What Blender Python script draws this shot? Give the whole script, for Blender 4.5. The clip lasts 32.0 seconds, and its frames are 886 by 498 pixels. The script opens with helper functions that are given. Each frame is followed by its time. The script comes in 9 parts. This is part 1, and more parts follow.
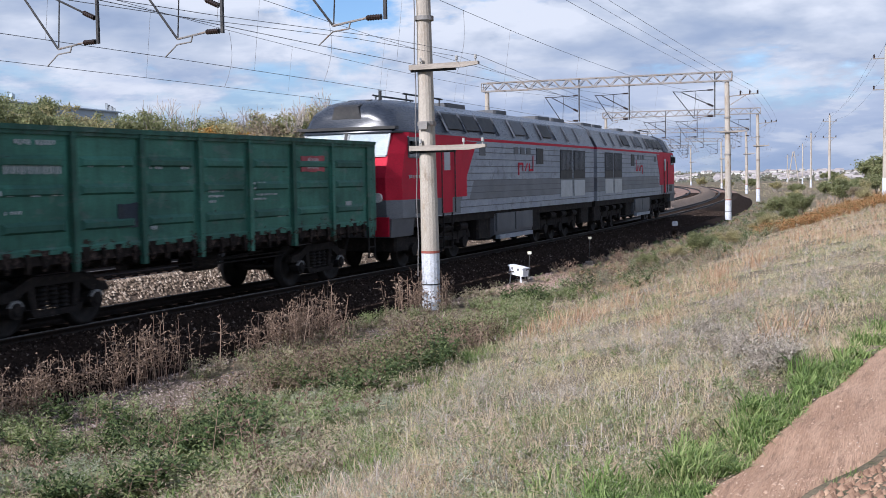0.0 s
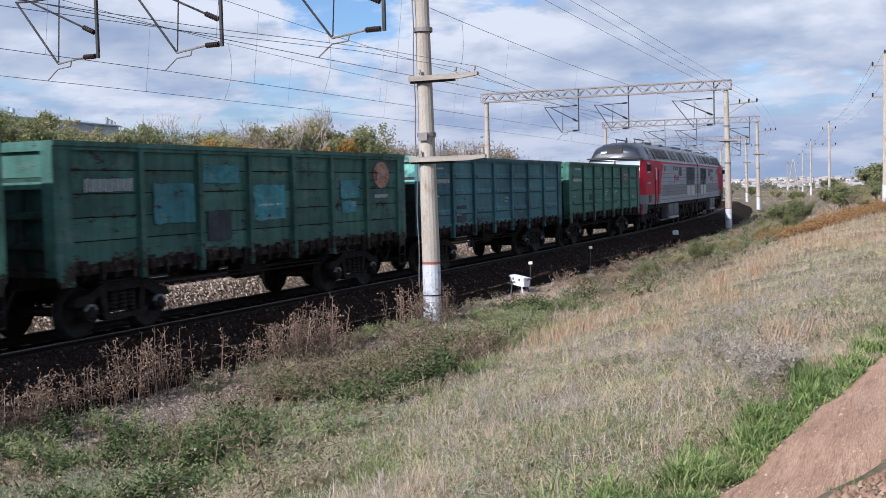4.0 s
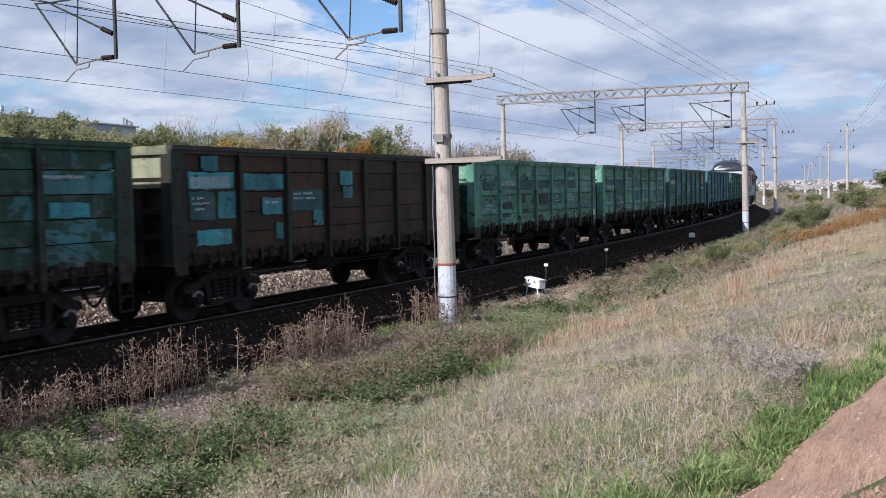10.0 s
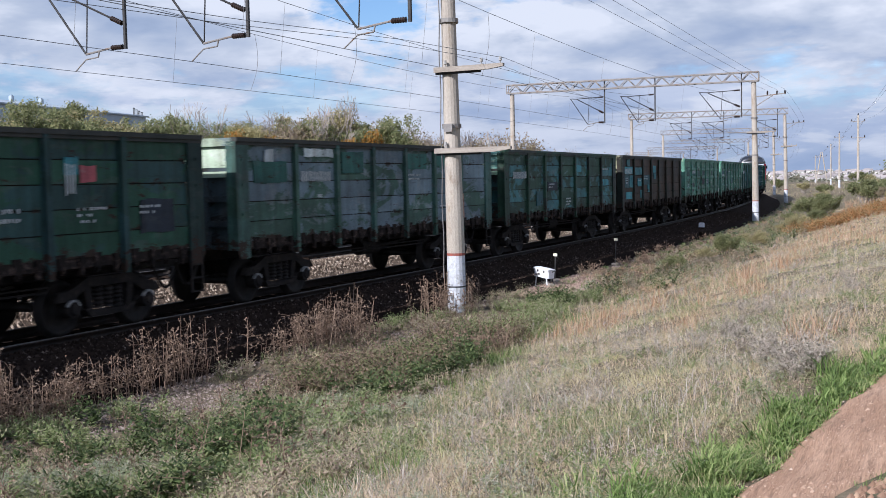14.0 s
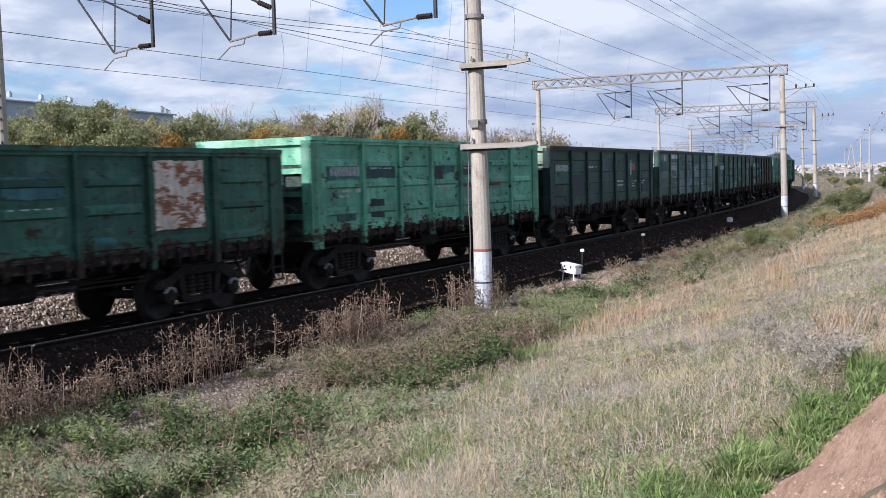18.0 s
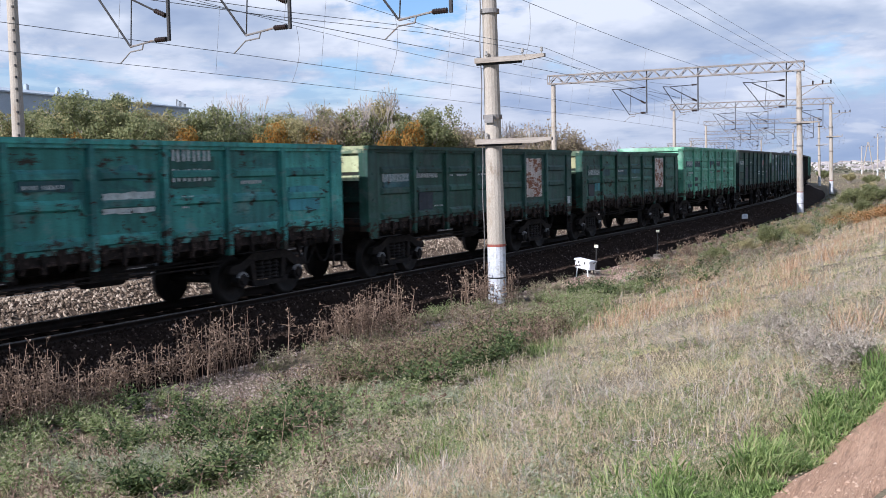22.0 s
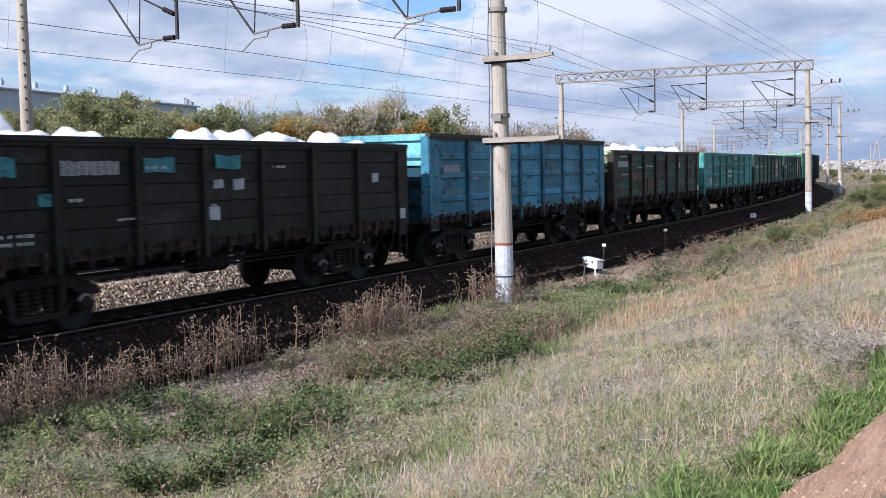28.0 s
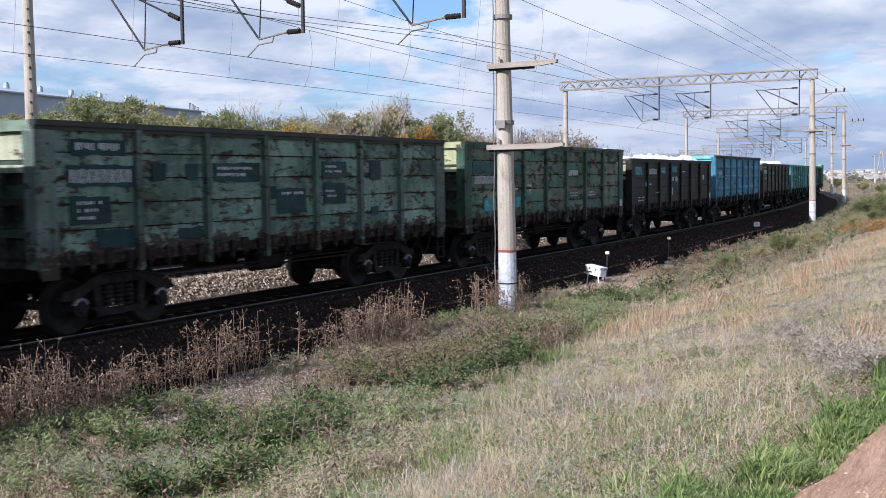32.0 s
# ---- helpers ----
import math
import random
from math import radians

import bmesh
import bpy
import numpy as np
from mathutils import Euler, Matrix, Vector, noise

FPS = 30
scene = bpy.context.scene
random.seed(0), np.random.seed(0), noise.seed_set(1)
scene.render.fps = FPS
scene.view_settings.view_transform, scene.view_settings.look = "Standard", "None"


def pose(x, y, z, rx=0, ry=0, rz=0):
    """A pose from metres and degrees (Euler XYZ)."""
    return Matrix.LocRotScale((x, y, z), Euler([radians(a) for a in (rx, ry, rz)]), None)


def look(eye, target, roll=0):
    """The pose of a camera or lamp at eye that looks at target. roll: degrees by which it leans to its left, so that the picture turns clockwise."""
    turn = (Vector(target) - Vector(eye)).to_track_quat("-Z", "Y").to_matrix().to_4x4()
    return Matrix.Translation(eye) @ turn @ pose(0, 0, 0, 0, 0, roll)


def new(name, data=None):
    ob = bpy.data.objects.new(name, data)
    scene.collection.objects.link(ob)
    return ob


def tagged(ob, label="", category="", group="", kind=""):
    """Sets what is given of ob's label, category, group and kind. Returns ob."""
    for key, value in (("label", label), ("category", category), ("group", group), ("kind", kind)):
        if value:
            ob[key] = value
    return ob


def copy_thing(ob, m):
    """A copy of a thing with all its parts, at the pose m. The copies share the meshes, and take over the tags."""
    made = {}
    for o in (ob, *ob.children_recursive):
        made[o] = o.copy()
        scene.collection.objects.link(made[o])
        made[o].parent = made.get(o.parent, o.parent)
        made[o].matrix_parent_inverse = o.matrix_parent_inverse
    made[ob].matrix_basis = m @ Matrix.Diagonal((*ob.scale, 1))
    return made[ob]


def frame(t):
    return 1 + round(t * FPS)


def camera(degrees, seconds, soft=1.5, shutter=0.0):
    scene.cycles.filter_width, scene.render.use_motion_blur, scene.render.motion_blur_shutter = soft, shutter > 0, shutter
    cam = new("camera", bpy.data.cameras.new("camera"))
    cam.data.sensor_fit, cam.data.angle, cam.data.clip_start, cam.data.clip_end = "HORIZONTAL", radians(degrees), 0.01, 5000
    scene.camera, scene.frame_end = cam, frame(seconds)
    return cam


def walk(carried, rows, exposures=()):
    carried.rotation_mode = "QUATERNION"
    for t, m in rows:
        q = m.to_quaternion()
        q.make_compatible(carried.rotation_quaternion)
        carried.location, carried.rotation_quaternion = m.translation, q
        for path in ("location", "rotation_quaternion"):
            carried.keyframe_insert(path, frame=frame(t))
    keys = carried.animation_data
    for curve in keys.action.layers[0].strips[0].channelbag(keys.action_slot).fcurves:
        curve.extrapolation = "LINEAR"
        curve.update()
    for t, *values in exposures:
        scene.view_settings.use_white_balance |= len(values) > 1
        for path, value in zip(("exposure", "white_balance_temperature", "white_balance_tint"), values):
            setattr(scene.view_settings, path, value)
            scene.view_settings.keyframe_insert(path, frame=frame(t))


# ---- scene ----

# the eye stands on the footpath beside the line and turns a little
EYE = Vector((14.70, 0.0, 2.507))


def aim(yaw, pitch, roll):
    """A view from EYE; yaw in degrees from +Y towards +X."""
    a, b = radians(yaw), radians(pitch)
    way = Vector((math.sin(a) * math.cos(b), math.cos(a) * math.cos(b), math.sin(b)))
    return look(EYE, EYE + way * 10, roll)


cam = camera(44.8, 32.0, soft=0.72, shutter=0.35)
walk(cam, [
    (0, aim(-24.62, -3.75, -0.94)),
    (0.5, aim(-24.39, -3.79, -0.98)),
    (1, aim(-24.29, -3.74, -1.10)),
    (1.5, aim(-24.46, -3.62, -1.24)),
    (2, aim(-24.48, -3.50, -1.33)),
    (2.5, aim(-24.52, -3.39, -1.45)),
    (3, aim(-24.33, -3.30, -1.45)),
    (3.5, aim(-24.40, -3.22, -1.46)),
    (5.5, aim(-25.66, -3.13, -1.32)),
    (6, aim(-25.79, -3.14, -1.31)),
    (6.5, aim(-25.92, -3.10, -1.22)),
    (7, aim(-26.06, -3.02, -1.24)),
    (7.5, aim(-26.12, -2.99, -1.17)),
    (8, aim(-26.15, -2.93, -1.21)),
    (8.5, aim(-26.29, -2.87, -1.20)),
    (9, aim(-26.42, -2.85, -1.25)),
    (9.5, aim(-26.35, -2.96, -1.28)),
    (10, aim(-25.48, -3.07, -1.23)),
    (10.5, aim(-25.29, -3.17, -1.23)),
    (11, aim(-25.18, -3.19, -1.28)),
    (11.5, aim(-25.18, -3.24, -1.29)),
    (12, aim(-25.36, -3.26, -1.23)),
    (12.5, aim(-25.50, -3.32, -1.24)),
    (13, aim(-25.75, -3.41, -1.19)),
    (13.5, aim(-25.80, -3.50, -1.19)),
    (14, aim(-25.98, -3.60, -1.22)),
    (14.5, aim(-26.14, -3.68, -1.21)),
    (16.5, aim(-26.97, -3.80, -1.44)),
    (17, aim(-27.08, -3.81, -1.46)),
    (17.5, aim(-27.21, -3.80, -1.52)),
    (18, aim(-27.40, -3.78, -1.56)),
    (18.5, aim(-27.55, -3.74, -1.60)),
    (19, aim(-27.66, -3.77, -1.52)),
    (19.5, aim(-27.76, -3.79, -1.49)),
    (20, aim(-27.88, -3.84, -1.38)),
    (20.5, aim(-27.99, -3.91, -1.28)),
    (21, aim(-28.04, -3.96, -1.26)),
    (21.5, aim(-28.13, -4.00, -1.27)),
    (22, aim(-28.15, -4.03, -1.24)),
    (22.5, aim(-28.16, -4.02, -1.23)),
    (23, aim(-28.15, -4.01, -1.23)),
    (23.5, aim(-28.25, -4.05, -1.24)),
    (24, aim(-28.33, -4.04, -1.23)),
    (24.5, aim(-28.40, -4.06, -1.23)),
    (25, aim(-28.49, -4.12, -1.26)),
    (25.5, aim(-28.52, -4.15, -1.18)),
    (27.5, aim(-28.55, -4.10, -1.13)),
    (28, aim(-28.55, -4.10, -1.15)),
    (28.5, aim(-28.51, -4.06, -1.17)),
    (29, aim(-28.50, -4.05, -1.09)),
    (29.5, aim(-28.46, -3.99, -1.06)),
    (30, aim(-28.40, -3.90, -1.06)),
    (30.5, aim(-28.42, -3.86, -0.92)),
    (31, aim(-28.52, -3.81, -0.88)),
    (31.5, aim(-28.64, -3.76, -0.83)),
    (32, aim(-28.72, -3.75, -0.75)),
], exposures=[(0, 0.20, 5900, 16), (1, 0.06, 5900, 16), (2, 0.08, 5900, 16), (3, 0.15, 5900, 16), (7, 0.11, 5900, 16), (12, 0.14, 5900, 16), (16, 0.23, 5900, 16), (19, 0.28, 5900, 16), (32, 0.30, 5900, 16)])

# ---- sky, sun ----
# the sun stands behind the eye and to its left, so that the side of the train is in shade
SUN_EL = radians(32.5)
SUN_WAY = Vector((-0.325 * math.cos(SUN_EL), -0.9457 * math.cos(SUN_EL), math.sin(SUN_EL)))
sun_data = bpy.data.lights.new("sun", "SUN")
sun_data.energy, sun_data.angle, sun_data.color = 5.5, radians(0.6), (1.0, 0.955, 0.89)
sun = new("sun", sun_data)
sun.matrix_world = look((0, 0, 60), Vector((0, 0, 60)) - SUN_WAY)


def node(tree, kind, **values):
    n = tree.nodes.new(kind)
    for key, value in values.items():
        if key in n.inputs:
            n.inputs[key].default_value = value
    return n


def ramp(tree, fac, stops, mode="LINEAR"):
    n = tree.nodes.new("ShaderNodeValToRGB")
    n.color_ramp.interpolation = mode
    while len(n.color_ramp.elements) < len(stops):
        n.color_ramp.elements.new(0.5)
    for el, (at, col) in zip(n.color_ramp.elements, stops):
        el.position = at
        el.color = (*col, 1) if len(col) == 3 else col
    tree.links.new(fac, n.inputs[0])
    return n.outputs[0]


def mixc(tree, fac, a, b, mode="MIX"):
    n = tree.nodes.new("ShaderNodeMix")
    n.data_type, n.blend_type = "RGBA", mode
    for value, slot in ((fac, n.inputs[0]), (a, n.inputs[6]), (b, n.inputs[7])):
        if isinstance(value, bpy.types.NodeSocket):
            tree.links.new(value, slot)
        elif slot == n.inputs[0]:
            slot.default_value = value
        else:
            slot.default_value = (*value, 1)
    return n.outputs[2]


def calc(tree, op, a, b=0.0):
    n = tree.nodes.new("ShaderNodeMath")
    n.operation = op
    for value, slot in ((a, n.inputs[0]), (b, n.inputs[1])):
        if isinstance(value, bpy.types.NodeSocket):
            tree.links.new(value, slot)
        else:
            slot.default_value = value
    return n.outputs[0]


def make_world():
    world = bpy.data.worlds.new("sky")
    scene.world = world
    world.use_nodes = True
    tree = world.node_tree
    tree.nodes.clear()
    sky = tree.nodes.new("ShaderNodeTexSky")
    sky.sky_type, sky.sun_disc = "NISHITA", False
    sky.sun_elevation = SUN_EL
    sky.sun_rotation = math.atan2(SUN_WAY.x, SUN_WAY.y)
    sky.air_density, sky.dust_density, sky.ozone_density = 1.0, 0.6, 1.6
    place = tree.nodes.new("ShaderNodeTexCoord")
    parts = tree.nodes.new("ShaderNodeSeparateXYZ")
    tree.links.new(place.outputs["Generated"], parts.inputs[0])

    def field(scale, detail, lift, rough=0.55, squash=2.3, off=(0.0, 0.0, 0.0)):
        mp = tree.nodes.new("ShaderNodeMapping")
        mp.inputs["Scale"].default_value = (1, 1, squash)
        mp.inputs["Location"].default_value = (off[0], off[1], off[2] + lift)
        tree.links.new(place.outputs["Generated"], mp.inputs[0])
        n = node(tree, "ShaderNodeTexNoise", Scale=scale, Detail=detail, Roughness=rough, Distortion=0.15)
        tree.links.new(mp.outputs[0], n.inputs["Vector"])
        return n.outputs[0]
    # heaped clouds: density at a point, and a little higher up, which tells lit tops from grey undersides
    where = (4.3, 2.2, 0.7)
    low = field(6.4, 10.0, 0.0, 0.60, 2.7, where)
    high = field(6.4, 5.0, 0.05, 0.5, 2.7, where)
    wide = field(2.1, 2.0, 0.0, 0.5, 2.0, (5.9, 3.1, 0.3))
    cover = calc(tree, "ADD", calc(tree, "MULTIPLY", low, 0.72), calc(tree, "MULTIPLY", wide, 0.42))
    cover = calc(tree, "SUBTRACT", cover, calc(tree, "MULTIPLY", parts.outputs[2], 0.10))
    mask = ramp(tree, cover, [(0.455, (0, 0, 0)), (0.545, (1, 1, 1))], "EASE")
    lit_top = calc(tree, "ADD", calc(tree, "MULTIPLY", calc(tree, "SUBTRACT", low, high), 3.0), 0.5)
    thick = ramp(tree, cover, [(0.56, (1, 1, 1)), (0.74, (0.0, 0.0, 0.0))])
    light = calc(tree, "ADD", calc(tree, "MULTIPLY", lit_top, 0.62), calc(tree, "MULTIPLY", thick, 0.38))
    tone = ramp(tree, light, [(0.20, (0.46, 0.575, 0.77)), (0.40, (0.58, 0.705, 0.90)), (0.58, (0.80, 0.90, 1.03)), (0.76, (1.19, 1.25, 1.31))])
    sky_strength = mixc(tree, 1.0, sky.outputs[0], (0.15, 0.178, 0.205), "MULTIPLY")
    lit = mixc(tree, mask, sky_strength, tone)
    # rows of small clouds over blue-grey air, low down
    rows = field(9.0, 9.0, 0.0, 0.58, 4.6, (1.3, 6.2, 0.4))
    row_tone = ramp(tree, rows, [(0.38, (0.43, 0.57, 0.84)), (0.475, (0.55, 0.68, 0.92)), (0.535, (0.90, 0.97, 1.08)), (0.64, (1.16, 1.20, 1.26))])
    level = ramp(tree, parts.outputs[2], [(0.045, (1, 1, 1)), (0.135, (0, 0, 0))])
    lit = mixc(tree, calc(tree, "MULTIPLY", level, 0.72), lit, row_tone)
    haze = ramp(tree, parts.outputs[2], [(0.0, (1, 1, 1)), (0.075, (0, 0, 0))])
    lit = mixc(tree, calc(tree, "MULTIPLY", haze, 0.42), lit, (0.46, 0.60, 0.82))
    back = tree.nodes.new("ShaderNodeBackground")
    tree.links.new(lit, back.inputs[0])
    back.inputs[1].default_value = 0.575
    out = tree.nodes.new("ShaderNodeOutputWorld")
    tree.links.new(back.outputs[0], out.inputs[0])


make_world()

# ---- materials ----
def material(name, a, b, scale=3.0, rough=0.8, metal=0.0, bump=0.15, fine=40.0, c=None, spec=0.3, detail=6.0, per_object=0.0, squash=None, stops=(0.36, 0.64)):
    """Two base colours mixed by coarse noise, darkened and lightened by a fine grain, with relief."""
    m = bpy.data.materials.new(name)
    m.use_nodes = True
    t = m.node_tree
    shader = t.nodes["Principled BSDF"]
    place = t.nodes.new("ShaderNodeTexCoord")
    where = place.outputs["Object"]
    if squash:
        mp = t.nodes.new("ShaderNodeMapping")
        mp.inputs["Scale"].default_value = squash
        t.links.new(where, mp.inputs[0])
        where = mp.outputs[0]
    info = t.nodes.new("ShaderNodeObjectInfo")
    shift = t.nodes.new("ShaderNodeVectorMath")
    shift.operation = "ADD"
    t.links.new(where, shift.inputs[0])
    t.links.new(calc(t, "MULTIPLY", info.outputs["Random"], 37.0), shift.inputs[1])
    coarse = node(t, "ShaderNodeTexNoise", Scale=scale, Detail=detail, Roughness=0.62)
    grain = node(t, "ShaderNodeTexNoise", Scale=fine, Detail=4.0, Roughness=0.6)
    for n in (coarse, grain):
        t.links.new(shift.outputs[0], n.inputs["Vector"])
    stop_list = [(stops[0], a), (stops[1], b)]
    col = ramp(t, coarse.outputs[0], stop_list)
    if c:
        third = node(t, "ShaderNodeTexNoise", Scale=scale * 2.7, Detail=5.0, Roughness=0.7)
        t.links.new(shift.outputs[0], third.inputs["Vector"])
        col = mixc(t, ramp(t, third.outputs[0], [(0.52, (0, 0, 0)), (0.66, (1, 1, 1))]), col, c)
    g = ramp(t, grain.outputs[0], [(0.25, (0.72, 0.72, 0.72)), (0.75, (1.22, 1.22, 1.22))])
    col = mixc(t, 1.0, col, g, "MULTIPLY")
    if per_object:
        lo, hi = 1 - per_object, 1 + per_object
        col = mixc(t, 1.0, col, ramp(t, info.outputs["Random"], [(0.0, (lo, lo, lo)), (1.0, (hi, hi, hi))]), "MULTIPLY")
    t.links.new(col, shader.inputs["Base Color"])
    shader.inputs["Metallic"].default_value = metal
    shader.inputs["Specular IOR Level"].default_value = spec
    r = ramp(t, grain.outputs[0], [(0.2, (max(rough - 0.12, 0.03),) * 3), (0.8, (min(rough + 0.12, 1),) * 3)])
    t.links.new(r, shader.inputs["Roughness"])
    if bump:
        bm = node(t, "ShaderNodeBump", Strength=bump, Distance=0.02)
        t.links.new(grain.outputs[0], bm.inputs["Height"])
        t.links.new(bm.outputs[0], shader.inputs["Normal"])
    return m


def island_material(name, stops, rough=0.8, translucent=0.0, spec=0.15, field=None, tint=None):
    """Each loose piece of a mesh takes its own colour from the stops; field: noise scale that drifts the choice over the ground."""
    m = bpy.data.materials.new(name)
    m.use_nodes = True
    t = m.node_tree
    shader = t.nodes["Principled BSDF"]
    geo = t.nodes.new("ShaderNodeNewGeometry")
    fac = geo.outputs["Random Per Island"]
    if field:
        place = t.nodes.new("ShaderNodeTexCoord")
        n = node(t, "ShaderNodeTexNoise", Scale=field, Detail=3.0, Roughness=0.6)
        t.links.new(place.outputs["Object"], n.inputs["Vector"])
        drift = ramp(t, n.outputs[0], [(0.3, (0, 0, 0)), (0.7, (1, 1, 1))])
        fac = calc(t, "ADD", calc(t, "MULTIPLY", fac, 0.7), calc(t, "MULTIPLY", drift, 0.3))
    col = ramp(t, fac, stops)
    if tint:
        where = t.nodes.new("ShaderNodeTexCoord")
        n = node(t, "ShaderNodeTexNoise", Scale=0.85, Detail=5.0, Roughness=0.68)
        t.links.new(where.outputs["Object"], n.inputs["Vector"])
        col = mixc(t, 1.0, col, ramp(t, n.outputs[0], tint), "MULTIPLY")
    t.links.new(col, shader.inputs["Base Color"])
    shader.inputs["Roughness"].default_value = rough
    shader.inputs["Specular IOR Level"].default_value = spec
    if translucent:
        thin = t.nodes.new("ShaderNodeBsdfTranslucent")
        t.links.new(col, thin.inputs[0])
        mix = t.nodes.new("ShaderNodeMixShader")
        mix.inputs[0].default_value = translucent
        t.links.new(shader.outputs[0], mix.inputs[1])
        t.links.new(thin.outputs[0], mix.inputs[2])
        t.links.new(mix.outputs[0], t.nodes["Material Output"].inputs[0])
    return m


M = {}
M["steel"] = material("rail_steel", (0.016, 0.012, 0.010), (0.03, 0.02, 0.015), 6, 0.6, 0.4, 0.1)
M["rail_head"] = material("worn_rail_head", (0.12, 0.113, 0.106), (0.18, 0.172, 0.165), 5, 0.85, 0.0, 0.03, spec=0.02)
M["concrete"] = material("weathered_concrete", (0.37, 0.33, 0.28), (0.46, 0.412, 0.35), 1.2, 0.9, 0, 0.2, 60, c=(0.32, 0.262, 0.20), squash=(1, 1, 0.35))
M["whitewash"] = material("whitewashed_concrete", (0.72, 0.74, 0.78), (0.82, 0.83, 0.85), 2, 0.9, 0, 0.2, 60, c=(0.55, 0.55, 0.56))
M["old_whitewash"] = material("faded_whitewash", (0.50, 0.53, 0.58), (0.60, 0.62, 0.66), 3, 0.9, 0, 0.3, 50, c=(0.38, 0.38, 0.38))
M["red_band"] = material("red_paint_band", (0.33, 0.085, 0.06), (0.26, 0.10, 0.08), 8, 0.8)
M["galv"] = material("painted_lattice_steel", (0.21, 0.20, 0.19), (0.28, 0.265, 0.25), 2, 0.7, 0.2, 0.1, c=(0.22, 0.15, 0.11))
M["dark_steel"] = material("dark_steel", (0.03, 0.03, 0.033), (0.06, 0.058, 0.055), 4, 0.6, 0.3, 0.1)
M["insulator"] = material("brown_glazed_porcelain", (0.02, 0.014, 0.012), (0.04, 0.025, 0.02), 4, 0.25, 0, 0)
M["wire"] = material("weathered_copper_wire", (0.13, 0.13, 0.14), (0.20, 0.19, 0.18), 2, 0.6, 0.2, 0)
M["under"] = material("grimy_underframe", (0.015, 0.0135, 0.0135), (0.028, 0.024, 0.022), 3, 0.9, 0.0, 0.3, 25, c=(0.045, 0.036, 0.031), spec=0.15)
M["wheel_face"] = material("oily_wheel_steel", (0.016, 0.0145, 0.014), (0.032, 0.028, 0.026), 4, 0.7, 0.15, 0.1, spec=0.2)
M["lettering"] = material("white_stencil_paint", (0.40, 0.44, 0.44), (0.58, 0.60, 0.60), 8, 0.8, 0, 0.05, c=(0.22, 0.26, 0.25))
M["bags"] = material("white_plastic_sacks", (0.78, 0.80, 0.82), (0.88, 0.89, 0.90), 3, 0.6, 0, 0.2)
M["blue_bags"] = material("blue_plastic_sacks", (0.08, 0.30, 0.70), (0.12, 0.38, 0.78), 3, 0.6, 0, 0.2)
M["soil"] = material("dry_soil_with_litter", (0.11, 0.086, 0.056), (0.20, 0.165, 0.105), 1.6, 0.95, 0, 0.9, 24, c=(0.085, 0.082, 0.04))
M["path"] = material("trodden_red_clay", (0.35, 0.212, 0.135), (0.48, 0.312, 0.21), 2.2, 0.95, 0, 0.7, 26, c=(0.26, 0.16, 0.105), squash=(3.2, 0.40, 1.0))
M["ballast"] = material("crushed_stone_ballast", (0.13, 0.095, 0.070), (0.21, 0.155, 0.115), 1.2, 0.95, 0, 0.9, 16, c=(0.09, 0.068, 0.052))
M["sleeper"] = material("concrete_sleeper", (0.30, 0.27, 0.24), (0.38, 0.35, 0.31), 2, 0.9, 0, 0.2)
# near black: the train's shade is put into this ballast colour
M["shade_dark"] = material("shade_dark_ballast", (0.020, 0.014, 0.011), (0.034, 0.024, 0.019), 1.2, 1.0, 0, 0.9, 16, c=(0.045, 0.032, 0.025), spec=0.02)

M["red_ballast"] = material("reddish_ballast", (0.21, 0.13, 0.10), (0.31, 0.21, 0.165), 0.8, 0.95, 0, 0.9, 12, c=(0.14, 0.09, 0.07))

